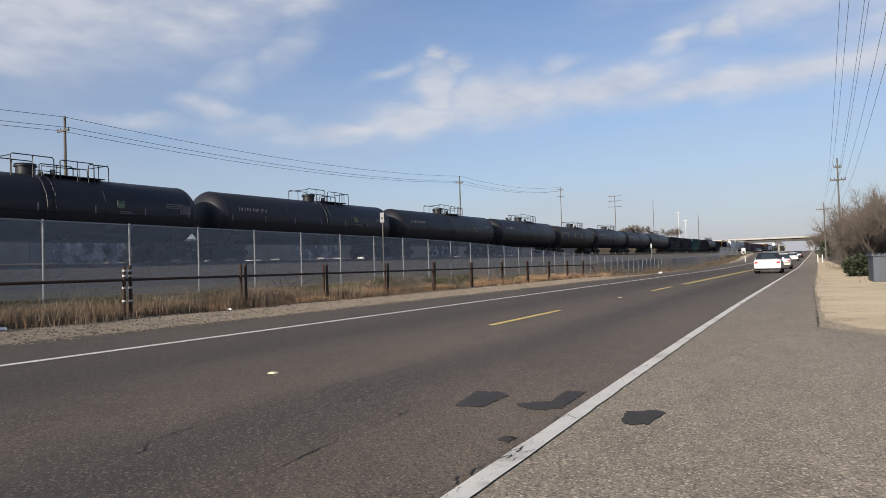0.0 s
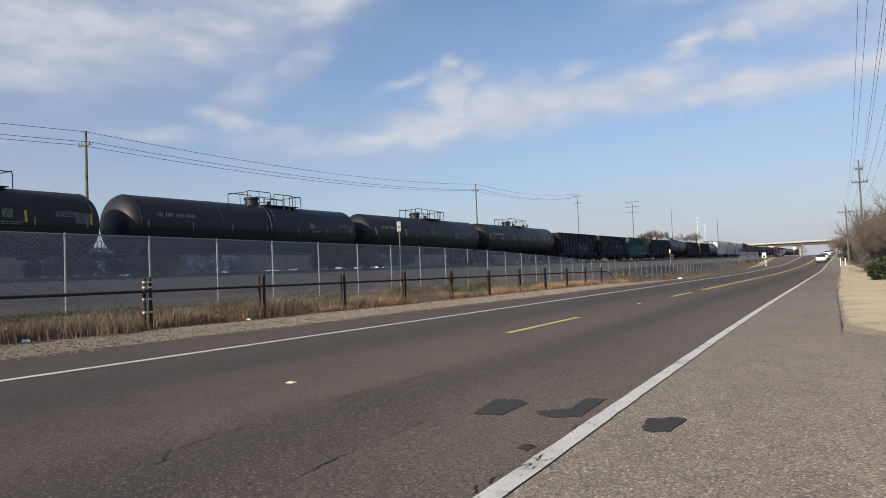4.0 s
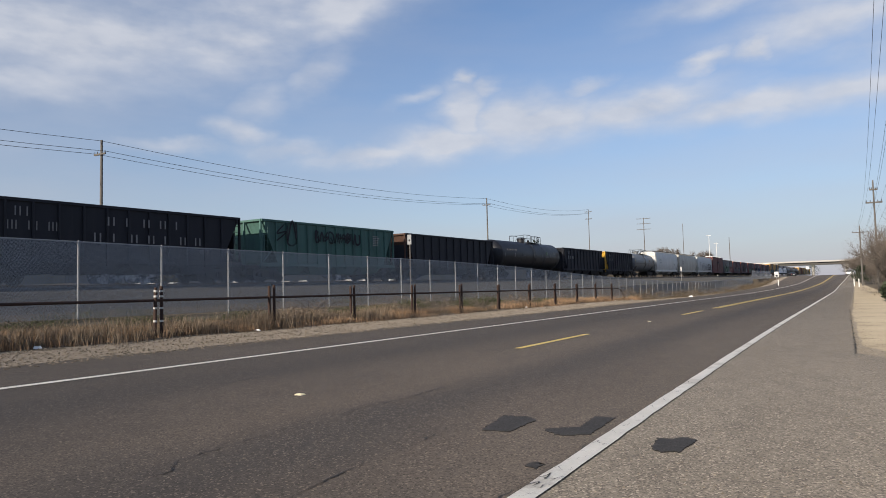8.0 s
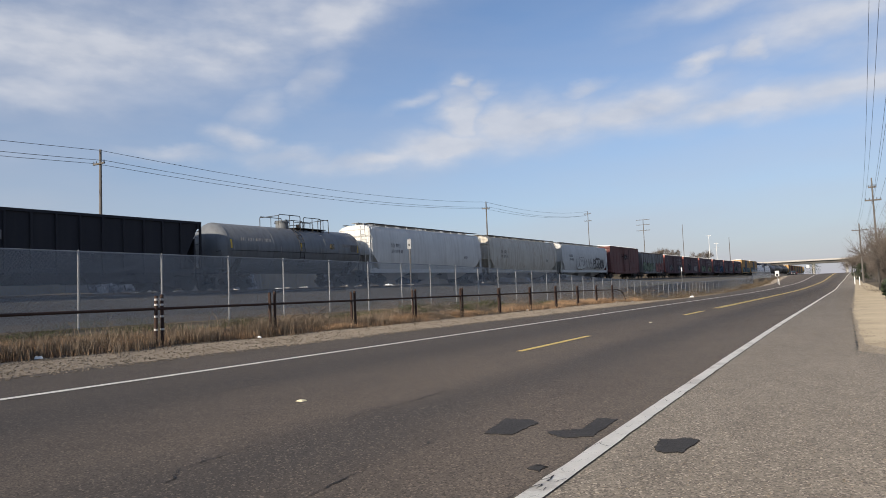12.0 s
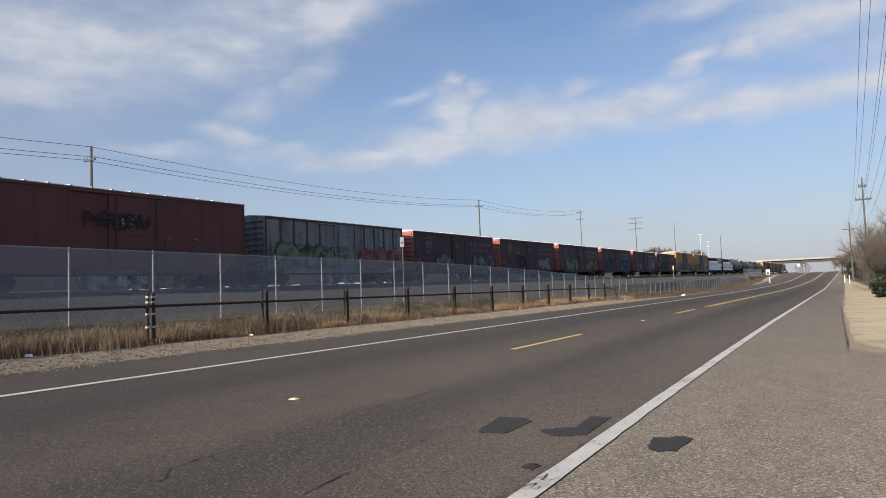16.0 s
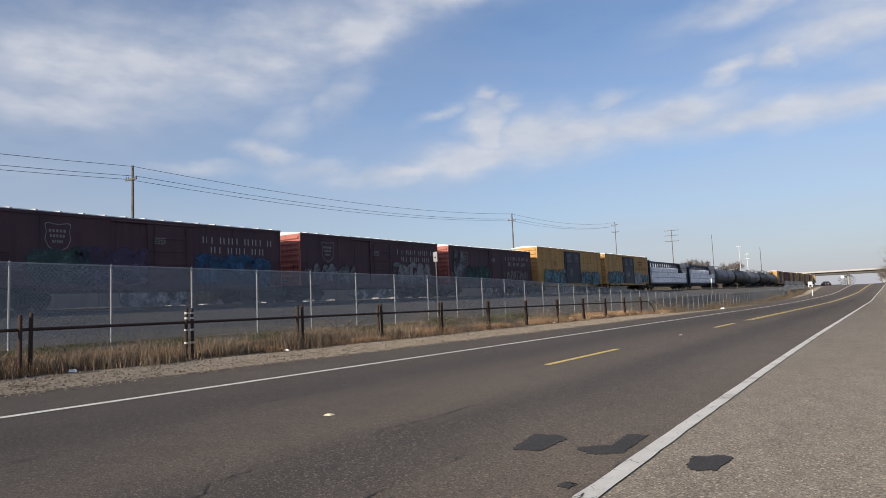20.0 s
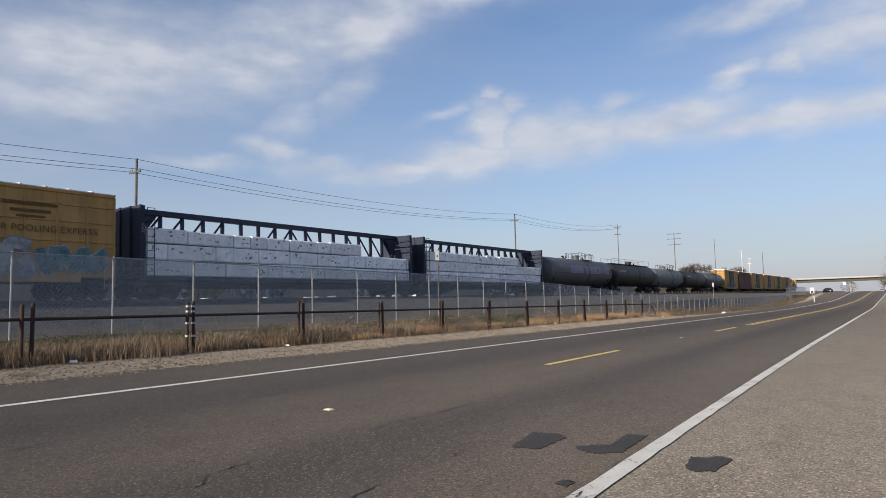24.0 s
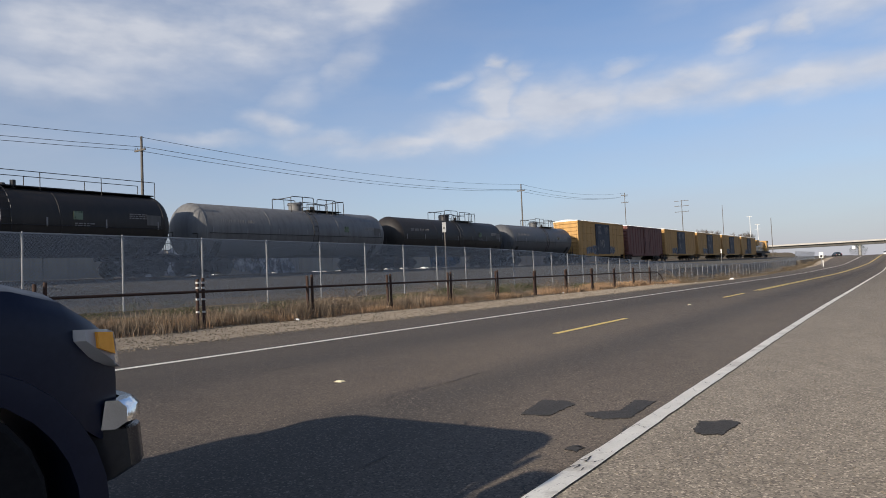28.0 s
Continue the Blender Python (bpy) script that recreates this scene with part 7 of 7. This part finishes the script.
# ---- trees ----
def grow(s_limb, s_twig, p, d, length, radius, depth, r, droop):
    q = p + d * length
    mid = p + d * length * 0.5 + Vector((r.uniform(-1, 1), r.uniform(-1, 1), r.uniform(-0.5, 1))) * length * 0.10
    s_limb.tube(p, mid, radius, 5, radius * 0.85)
    s_limb.tube(mid, q, radius * 0.85, 5, radius * 0.65)
    if depth == 0:
        for _ in range(22):
            a = (d + Vector((r.gauss(0, 0.7), r.gauss(0, 0.7), r.gauss(0.1, 0.6)))).normalized()
            b = p.lerp(q, r.uniform(0.2, 1.0))
            c = b + a * r.uniform(0.25, 0.8)
            e = c + (a + Vector((r.gauss(0, 0.6), r.gauss(0, 0.6), r.gauss(0, 0.5)))).normalized() * r.uniform(0.2, 0.55)
            w = Vector((r.uniform(-1, 1), r.uniform(-1, 1), 0)).normalized() * 0.008
            s_twig.add([tuple(b - w), tuple(b + w), tuple(c + w * 0.7), tuple(c - w * 0.7), tuple(e)], [(0, 1, 2, 3), (3, 2, 4)])
        return
    for _ in range(r.choice((3, 4, 4))):
        a = (d * 0.8 + Vector((r.gauss(0, 0.55), r.gauss(0, 0.5), r.gauss(0.32, 0.35)))).normalized()
        grow(s_limb, s_twig, p.lerp(q, r.uniform(0.45, 1.0)), a, length * r.uniform(0.6, 0.85), radius * 0.55, depth - 1, r, droop)


def bare_tree(m, height, seed, stems, label, depth=3):
    r = random.Random(seed)
    t = thing("bare_tree", m, label, "tree", "leafless trees and bushes")
    limb, twig = Shape(), Shape()
    for _ in range(stems):
        d = Vector((r.gauss(0, 0.42), r.gauss(0, 0.42), 1)).normalized()
        grow(limb, twig, Vector((r.gauss(0, 0.3), r.gauss(0, 0.3), -0.1)), d, height * 0.38, 0.015 * height ** 0.75, depth, r, 0)
    part("trunk", limb, "bark", t)
    part("crown", twig, "twig", t, "fine leafless twigs")
    return t


proto = [bare_tree(pose(4.8, 44.0, land(4.8, 44)), 5.0, 3, 4, "leafless brown thicket tree beside the road"), bare_tree(pose(5.6, 50.0, land(5.6, 50)), 5.8, 4, 4, "leafless brown thicket tree beside the road"),
         bare_tree(pose(4.0, 57.0, land(4, 57)), 4.6, 5, 5, "leafless brown thicket tree beside the road"), bare_tree(pose(5.2, 64.0, land(5.2, 64)), 6.2, 6, 4, "leafless brown thicket tree beside the road")]
r_ = random.Random(5)
for i in range(30):
    y = 40 + i * 3.6 + r_.uniform(-1, 1)
    x = 3.4 + r_.uniform(0, 2.6) + 0.008 * y
    k = (0.82 if y < 75 else 0.72) * r_.uniform(0.8, 1.15)
    copy_thing(proto[i % 4], pose(x, y, land(x, y), 0, 0, r_.uniform(0, 360)) @ Matrix.Diagonal((k, k, k, 1)))
for x, y, k in ((9.0, 40.0, 1), (10.5, 47.0, 3), (8.6, 36.5, 0), (12.0, 54.0, 1), (9.5, 62.0, 3), (2.9, 148.0, 1), (3.6, 160.0, 3), (0.9 + 3, 172.0, 1)):
    copy_thing(proto[k], pose(x, y, land(x, y), 0, 0, x * 77 % 360))
for x, y, k in ((-48.0, 224.0, 3), (-46.0, 228.0, 1), (-42.0, 268.0, 3), (-45.0, 272.0, 1), (-50, 221, 0)):
    copy_thing(proto[k], pose(x, y, land(x, y) + 4.5, 0, 0, x * 31 % 360))
for x, y in ((-48.0, 224.0), (-46.0, 228.0), (-42.0, 268.0), (-45.0, 272.0), (-50.0, 221.0)):
    solid("tree_mound", Shape().loft([[(4 * math.cos(a), 4 * math.sin(a), -0.5) for a in (i * 0.6283 for i in range(10))], [(1.2 * math.cos(a), 1.2 * math.sin(a), 4.55) for a in (i * 0.6283 for i in range(10))]]), "field", pose(x, y, land(x, y)), "brushy mound below a bare tree", "mound", "tree mounds", smooth=True)


def leafy_tree(m, height, width, seed, label, conifer=False):
    r = random.Random(seed)
    t = thing("evergreen_tree", m, label, "tree", "evergreen trees")
    part("trunk", Shape().tube((0, 0, -0.2), (0, 0, height * 0.8), 0.16, 8, 0.05), "bark", t, smooth=True)
    s = Shape()
    for _ in range(1500):
        u = r.random() ** 0.8
        z = height * (0.15 + 0.85 * u)
        rad = width * ((1 - u) * 0.9 + 0.06 if conifer else math.sin(math.pi * min(1, 0.12 + u * 0.86)) ** 0.6) * math.sqrt(r.random())
        a = r.uniform(0, 6.28)
        q = Vector((rad * math.cos(a), rad * math.sin(a), z + r.gauss(0, 0.1)))
        e1, e2 = Vector((r.gauss(0, 1), r.gauss(0, 1), r.gauss(0, 0.6))).normalized() * 0.2, Vector((r.gauss(0, 1), r.gauss(0, 1), r.gauss(0, 0.6))).normalized() * 0.2
        s.add([tuple(q), tuple(q + e1), tuple(q + e1 * 0.4 + e2)], [(0, 1, 2)])
    part("crown", s, "leaf", t)
    return t


leafy_tree(pose(5.9, 75.0, land(5.9, 75)), 5.6, 1.3, 41, "dark green conifer behind the bare hedge", True)
leafy_tree(pose(7.0, 66.0, land(7, 66)), 5.2, 2.2, 42, "dark green bushy tree behind the bare hedge")
leafy_tree(pose(2.5, 39.5, land(2.5, 39.5)), 0.85, 0.7, 43, "low dark green bush at the foot of the hedge")
leafy_tree(pose(3.5, 130.0, land(3.5, 130)), 3.0, 1.8, 44, "green bush along the road verge")
leafy_tree(pose(-9.5, 330.0, rise(330)), 5.5, 3.5, 45, "green bush beyond the overpass")

# fan palm far beyond the track
palm = thing("palm_tree", pose(-58.0, 142.0, land(-58, 142)), "slim fan palm far beyond the track", "tree")
part("trunk", Shape().tube((0, 0, -0.3), (0, 0, 8.2), 0.22, 8, 0.16), "bark", palm, smooth=True)
for i in range(16):
    a, e = i * 2.4, 0.9 - 0.11 * i
    d = Vector((math.cos(a) * math.cos(e), math.sin(a) * math.cos(e), math.sin(e)))
    w = Vector((-math.sin(a), math.cos(a), 0)) * 0.32
    p, q = Vector((0, 0, 8.2)), Vector((0, 0, 8.2)) + d * 1.5
    part("frond", Shape().add([tuple(p), tuple(p.lerp(q, 0.6) + w), tuple(q + Vector((0, 0, -0.15))), tuple(p.lerp(q, 0.6) - w), tuple(p.lerp(q, 0.6) + Vector((0, 0, 0.06)))], [(0, 1, 4), (1, 2, 4), (2, 3, 4), (3, 0, 4)]), "leaf", palm)

# ---- roadside furniture ----
def sign_board(name, x, y, z, w, h, zc, mat, label, category, post="galv", facing=0):
    t = thing(name, pose(x, y, z, 0, 0, facing), label, category)
    part("post", Shape().tube((0, 0.04, -0.2), (0, 0.04, zc + h / 2), 0.035, 8), post, t, smooth=True)
    part("board", Shape().cbox(-w / 2, w / 2, -0.02, 0.02, zc - h / 2, zc + h / 2, 0.008), mat, t)
    return t


sb = sign_board("track_sign", -21.4, 33.3, land(-21.4, 33.3), 0.27, 0.58, 3.62, "galv", "small dull white sign with a dark spot on a grey pole", "sign", post="wood")
part("mark", Shape().tube((0, -0.022, 3.58), (0, -0.028, 3.58), 0.055, 12), "spray_black", sb)
part("base_cap", Shape().tube((0, 0.04, 0), (0, 0.04, 0.5), 0.06, 8), "galv", sb)
ws = sign_board("road_sign", -10.3, 147.0, land(-10.3, 147), 0.72, 1.05, 2.0, "sign_white", "white sign board on posts beside the road", "sign")
part("mark", Shape().box(-0.2, 0.2, -0.026, -0.021, 1.55, 1.95), "spray_black", ws)
sign_board("marker_post", -8.9, 130.0, rise(132), 0.12, 1.0, 0.6, "sign_white", "white roadside marker post", "marker post")
sign_board("milepost", -24.0, 126.0, land(-24, 126) + 0.2, 0.2, 0.7, 2.2, "sign_white", "small white post beside the railway", "marker post")
for x, y in ((1.9, 112.0), (2.35, 106.0)):
    solid("delineator", Shape().cbox(-0.06, 0.06, -0.015, 0.015, 0, 1.1, 0.005), "sign_white", pose(x, y, land(x, y)), "slim white plastic delineator on the verge", "marker post", "delineators")
sign_board("far_sign", -8.6, 255.0, rise(255), 0.9, 0.9, 2.8, "sign_white", "small pale road sign near the overpass", "sign")

shed = thing("storage_box", pose(2.35, 30.6, land(2.4, 30.6)), "grey metal storage box with a ribbed lid on dirt", "storage box")
part("body", Shape().cbox(0, 2.6, 0, 2.2, 0, 1.02, 0.02), "shed", shed)
for i in range(14):
    part("lid_rib", Shape().cbox(-0.04 + i * 0.19, 0.06 + i * 0.19, -0.05, 2.25, 1.02, 1.10, 0.02), "shed", shed)
part("lid", Shape().cbox(-0.05, 2.65, -0.06, 2.26, 0.99, 1.05, 0.015), "shed", shed)
part("latch", Shape().cbox(0.5, 0.62, -0.08, -0.06, 0.75, 0.98, 0.005), "galv", shed)
s = Shape()
for i in range(17):
    for j in range(9):
        x, y = 2.4 + i * 0.35, 24.6 + j * 0.5
        hmp = max(0, 1 - ((i - 9) / 8) ** 2) * max(0, 1 - ((j - 4) / 4) ** 2)
        s.v.append((x, y, rise(y) + 0.002 + 0.34 * hmp + 0.04 * noise.noise((x * 2, y * 2, 3)) * hmp))
s.f = [(i * 9 + j, (i + 1) * 9 + j, (i + 1) * 9 + j + 1, i * 9 + j + 1) for i in range(16) for j in range(8)]
structure("dirt_mound", s, "dirt", "low mound of bare tan dirt", "ground", smooth=True)

# ---- road vehicles ----
def wheel_part(v, x, y, r, w=0.2):
    ring = lambda q, rad: [(q, rad * math.cos(a), rad * math.sin(a)) for a in (2 * math.pi * i / 24 for i in range(24))]
    o = w / 2 if x > 0 else -w / 2
    t = part("wheel", Shape().loft([ring(-w / 2, r * 0.62), ring(-w / 2, r * 0.93), ring(-w * 0.36, r), ring(w * 0.36, r), ring(w / 2, r * 0.93), ring(w / 2, r * 0.62)], caps=False), "rubber", v, smooth=True, at=pose(x, y, r))
    part("rim", Shape().loft([ring(o * 0.7, r * 0.63), ring(o * 0.75, r * 0.55), ring(o * 0.45, r * 0.2), ring(o * 0.8, r * 0.14)]), "chrome", t, smooth=True)
    return t


def passenger_car(name, paint, label, soft_top=False, length=4.3):
    """Front faces +y."""
    v = thing(name, Matrix(), label, "car", "cars on the road")
    h, w = length / 2, 0.86
    sec = [(-h, 0.42, 0.70, 0.86), (-h + 0.08, 0.32, 0.92, 0.96), (-h + 0.5, 0.24, 0.99, 1.0), (-h + 1.2, 0.22, 0.98, 1.0), (0.3, 0.22, 0.95, 1.0), (h - 1.1, 0.22, 0.90, 1.0), (h - 0.35, 0.24, 0.78, 0.96), (h, 0.36, 0.60, 0.82)]
    rings = []
    for y, z0, z1, k in sec:
        a = w * k
        rings.append([(-a * 0.94, y, z0), (a * 0.94, y, z0), (a, y, z0 + 0.14), (a, y, z1 - 0.16), (a * 0.93, y, z1 - 0.03), (a * 0.6, y, z1), (-a * 0.6, y, z1), (-a * 0.93, y, z1 - 0.03), (-a, y, z1 - 0.16), (-a, y, z0 + 0.14)])
    part("body", Shape().loft(rings), paint, v, smooth=True)
    top = 1.42
    cab = [(-h + 0.75, 0.80, 0.95), (-h + 1.25, 0.68, top - 0.03), (-h + 1.9, 0.68, top), (0.25, 0.68, top - 0.06), (h - 1.25, 0.80, 0.90)]
    gl = Shape().loft([[(-a, y, 0.9), (a, y, 0.9), (a * (0.86 if z > 1.2 else 1), y, z), (-a * (0.86 if z > 1.2 else 1), y, z)] for y, a, z in cab])
    part("cabin", gl, "dark_car" if soft_top else "dark_glass", v, smooth=True)
    if not soft_top:
        part("roof", Shape().loft([[(-0.58, y, z - 0.05), (0.58, y, z - 0.05), (0.55, y, z + 0.012), (-0.55, y, z + 0.012)] for y, z in ((-h + 1.2, top - 0.04), (-h + 1.9, top), (0.28, top - 0.06))]), paint, v, smooth=True)
    else:
        part("rear_window", Shape().add([(-0.42, -h + 0.86, 1.05), (0.42, -h + 0.86, 1.05), (0.38, -h + 1.16, 1.34), (-0.38, -h + 1.16, 1.34)], [(0, 1, 2, 3)]), "dark_glass", v)
    for x in (-0.66, 0.66):
        part("tail_light", Shape().cbox(x - 0.13, x + 0.13, -h + 0.0, -h + 0.10, 0.66, 0.80, 0.03), "red_lens", v)
        part("headlight", Shape().cbox(x - 0.15, x + 0.15, h - 0.16, h - 0.02, 0.52, 0.66, 0.03), "lamp_glass", v)
    part("rear_bumper", Shape().cbox(-0.8, 0.8, -h - 0.05, -h + 0.1, 0.34, 0.55, 0.04), paint, v)
    part("number_plate", Shape().box(-0.2, 0.2, -h - 0.06, -h - 0.052, 0.56, 0.68), "sign_white", v)
    part("underside", Shape().box(-0.78, 0.78, -h + 0.2, h - 0.2, 0.17, 0.26), "dark_car", v)
    for x in (-0.76, 0.76):
        for y in (-h + 0.85, h - 0.85):
            wheel_part(v, x, y, 0.31)
        part("mirror", Shape().cbox(x * 1.14 - 0.08, x * 1.14 + 0.08, 0.55, 0.68, 0.92, 1.05, 0.03), paint, v)
    return v


def pickup():
    """Dark pickup truck; the front bumper is at y = 0 and the cab behind it."""
    v = thing("pickup_truck", Matrix(), "dark blue pickup truck with chrome bumper driving along the road", "truck")
    W = 0.93
    # lower body with wheel arches cut as dark wells
    def slab(name, secs, paint="truck_blue"):
        return part(name, Shape().loft([[(-a, y, z0), (a, y, z0), (a, y, z1 - 0.16), (a * 0.985, y, z1 - 0.08), (a * 0.95, y, z1 - 0.03), (a * 0.84, y, z1), (-a * 0.84, y, z1), (-a * 0.95, y, z1 - 0.03), (-a * 0.985, y, z1 - 0.08), (-a, y, z1 - 0.16)] for y, a, z0, z1 in secs]), paint, v, smooth=True)
    slab("hood", ((-1.62, W * 0.99, 0.70, 1.055), (-1.0, W, 0.76, 1.045), (-0.45, W * 0.995, 0.70, 1.005), (-0.30, W * 0.98, 0.58, 0.965), (-0.19, W * 0.95, 0.50, 0.90), (-0.10, W * 0.89, 0.48, 0.845)))
    slab("cab_lower", ((-3.35, W, 0.38, 1.02), (-1.5, W, 0.38, 1.04)))
    slab("bed", ((-5.15, W * 0.98, 0.50, 1.0), (-5.0, W, 0.48, 1.02), (-4.75, W, 0.74, 1.02), (-3.8, W, 0.74, 1.02), (-3.42, W, 0.45, 1.02)))
    part("cabin_glass", Shape().loft([[(-a, y, 1.0), (a, y, 1.0), (b, y, z), (-b, y, z)] for y, a, b, z in ((-3.3, 0.86, 0.68, 1.52), (-2.9, 0.88, 0.68, 1.58), (-2.27, 0.88, 0.66, 1.55), (-1.55, 0.88, 0.86, 1.06))]), "dark_glass", v, smooth=True)
    part("roof", Shape().loft([[(-0.72, y, z - 0.06), (0.72, y, z - 0.06), (0.68, y, z - 0.01), (0.56, y, z + 0.025), (-0.56, y, z + 0.025), (-0.68, y, z - 0.01)] for y, z in ((-3.3, 1.53), (-2.9, 1.59), (-2.35, 1.57), (-2.22, 1.54))]), "truck_blue", v, smooth=True)
    for x in (-1, 1):
        part("pillar", Shape().tube((x * 0.87, -1.58, 1.05), (x * 0.68, -2.27, 1.54), 0.04, 6), "truck_blue", v)
        part("pillar", Shape().tube((x * 0.88, -3.3, 1.02), (x * 0.74, -3.3, 1.55), 0.05, 6), "truck_blue", v)
        part("pillar", Shape().tube((x * 0.89, -2.65, 1.02), (x * 0.76, -2.6, 1.57), 0.03, 6), "truck_blue", v)
        # flared fender round each wheel
        for yc in (-0.74, -4.25):
            ang = [math.pi * (i / 16) for i in range(17)]
            o = Shape().loft([[(x * (W - 0.2), yc + 0.46 * math.cos(t), 0.30 + 0.42 * math.sin(t)), (x * (W + 0.004), yc + 0.46 * math.cos(t), 0.30 + 0.42 * math.sin(t)), (x * (W + 0.008), yc + 0.50 * math.cos(t), 0.30 + 0.455 * math.sin(t)), (x * (W + 0.003), yc + 0.55 * math.cos(t), 0.30 + 0.50 * math.sin(t)), (x * (W - 0.2), yc + 0.60 * math.cos(t), 0.30 + 0.60 * math.sin(t))] for t in ang])
            part("fender", o, "truck_blue", v, smooth=True)
            ring = [(yc + 0.47 * math.cos(t), 0.30 + 0.43 * math.sin(t)) for t in ang]
            part("wheel_well", Shape().add([(x * (W - 0.18), y, z) for y, z in ring], [tuple(range(17))]), "rubber", v)
            wheel_part(v, x * (W - 0.10), yc, 0.37, 0.26)
        part("headlight", Shape().loft([[(x * 0.60, -0.05, 0.70), (x * 0.60, -0.07, 0.82), (x * 0.60, -0.16, 0.82), (x * 0.60, -0.16, 0.70)], [(x * 0.82, -0.08, 0.71), (x * 0.82, -0.10, 0.83), (x * 0.82, -0.18, 0.83), (x * 0.82, -0.18, 0.71)], [(x * 0.905, -0.155, 0.745), (x * 0.90, -0.17, 0.845), (x * 0.88, -0.22, 0.845), (x * 0.88, -0.22, 0.745)], [(x * 0.932, -0.255, 0.815), (x * 0.930, -0.26, 0.85), (x * 0.90, -0.28, 0.85), (x * 0.90, -0.28, 0.815)]]), "lamp_glass", v, smooth=True)
        part("turn_lamp", Shape().loft([[(x * 0.912, -0.150, 0.765), (x * 0.910, -0.157, 0.835), (x * 0.89, -0.16, 0.835), (x * 0.89, -0.16, 0.765)], [(x * 0.934, -0.215, 0.79), (x * 0.932, -0.219, 0.84), (x * 0.90, -0.225, 0.84), (x * 0.90, -0.225, 0.79)]]), "amber", v)
        part("mirror", Shape().cbox(x * 1.06 - 0.10, x * 1.06 + 0.10, -1.95, -1.85, 1.06, 1.24, 0.03), "dark_car", v)
        part("door_handle", Shape().cbox(x * (W + 0.02) - 0.015, x * (W + 0.02) + 0.015, -2.75, -2.6, 0.88, 0.92, 0.008), "chrome", v)
    part("grille", Shape().cbox(-0.58, 0.58, -0.12, -0.06, 0.62, 0.78, 0.02), "dark_car", v)
    part("grille_surround", Shape().cbox(-0.62, 0.62, -0.13, -0.05, 0.78, 0.81, 0.012), "chrome", v)
    bp = [(-0.928, -0.125), (-0.915, -0.085), (-0.85, -0.03), (-0.7, 0.01), (0, 0.05), (0.7, 0.01), (0.85, -0.03), (0.915, -0.085), (0.928, -0.125)]
    part("front_bumper", Shape().loft([[(x * 0.985, y - 0.03, 0.525), (x, y, 0.545), (x, y, 0.59), (x * 0.985, y - 0.02, 0.615), (x * 0.96, y - 0.05, 0.615), (x * 0.95, y - 0.06, 0.525)] for x, y in bp]), "chrome", v, smooth=True)
    part("air_dam", Shape().loft([[(x * 0.95, y - 0.05, 0.36), (x * 0.985, y + 0.02, 0.40), (x * 0.99, y + 0.005, 0.522), (x * 0.9, y - 0.1, 0.522), (x * 0.9, y - 0.1, 0.36)] for x, y in bp]), "dark_car", v, smooth=True)
    part("rear_bumper", Shape().cbox(-0.9, 0.9, -5.3, -5.14, 0.45, 0.62, 0.03), "chrome", v)
    part("underside", Shape().box(-0.6, 0.6, -5.0, -0.4, 0.28, 0.48), "dark_car", v)
    for o in v.children:
        o.location.z += 0.03 if "wheel" not in o.name else 0.0
    return v


car_a = passenger_car("convertible_car", "white_car", "white convertible car with black soft top driving away", soft_top=True)
car_b = passenger_car("saloon_car", "silver_car", "silver saloon car driving on the road")
car_c = passenger_car("hatchback_car", "white_car", "white car driving away far along the road")
car_d = passenger_car("dark_saloon_car", "dark_car", "dark car driving away far along the road")
car_e = passenger_car("oncoming_car", "white_car", "white car on the road near the overpass")
car_f = passenger_car("oncoming_saloon", "dark_car", "dark car on the road near the overpass")
parked = passenger_car("parked_car", "dark_car", "dark car standing on the gravel beside the road")
parked.matrix_basis = pose(-12.2, 232.0, land(-12.2, 232) + 0.03, 0, 0, 20)
truck = pickup()


# ---- what moves ----
def lane(t_rows, offset, turn=0.0):
    """Rows for a vehicle that keeps a given distance from the near edge line."""
    return [(t, pose(right_line(y) + offset, y, rise(y), math.degrees(math.atan2(rise(y + 1) - rise(y - 1), 2)) * (1 if turn == 0 else -1), 0, turn - math.degrees(math.atan2(right_line(y + 4) - right_line(y - 4), 8)))) for t, y in t_rows]


def motions():
    for c, y in CARS:
        walk(c, [(t, pose(track_x(y - SPEED * t), y - SPEED * t, rail_z(y - SPEED * t), math.degrees(RAIL_K), 0, -math.degrees(TRACK_K))) for t in (0.0, 14.0, 28.0)])
    walk(car_a, lane([(0, 53), (1, 77), (2, 101), (3, 125), (5.5, 186), (7, 222), (9, 270), (12, 342), (16, 438), (28, 726)], -1.3))
    walk(car_b, lane([(0, 71), (1, 95), (2, 119), (3, 143), (5.5, 203), (7, 239), (9, 287), (12, 359), (16, 455), (28, 743)], -1.25))
    walk(car_c, lane([(0, 128), (3, 180), (6, 232), (9, 285), (14, 372), (28, 620)], -1.7))
    walk(car_d, lane([(0, 158), (3, 214), (6, 268), (9, 322), (14, 412), (28, 650)], -1.7))
    walk(car_e, lane([(0, 640), (9, 470), (15, 400), (20, 350), (24, 312), (26, 290), (28, 268)], -5.2, 180))
    walk(car_f, lane([(0, 690), (9, 520), (15, 440), (20, 390), (24, 345), (26, 322), (28, 300)], -5.2, 180))
    walk(truck, [(t, pose(-3.0, 1.41 - 18.2 * (28 - t), 0.0)) for t in (0.0, 14.0, 28.0)])


motions()
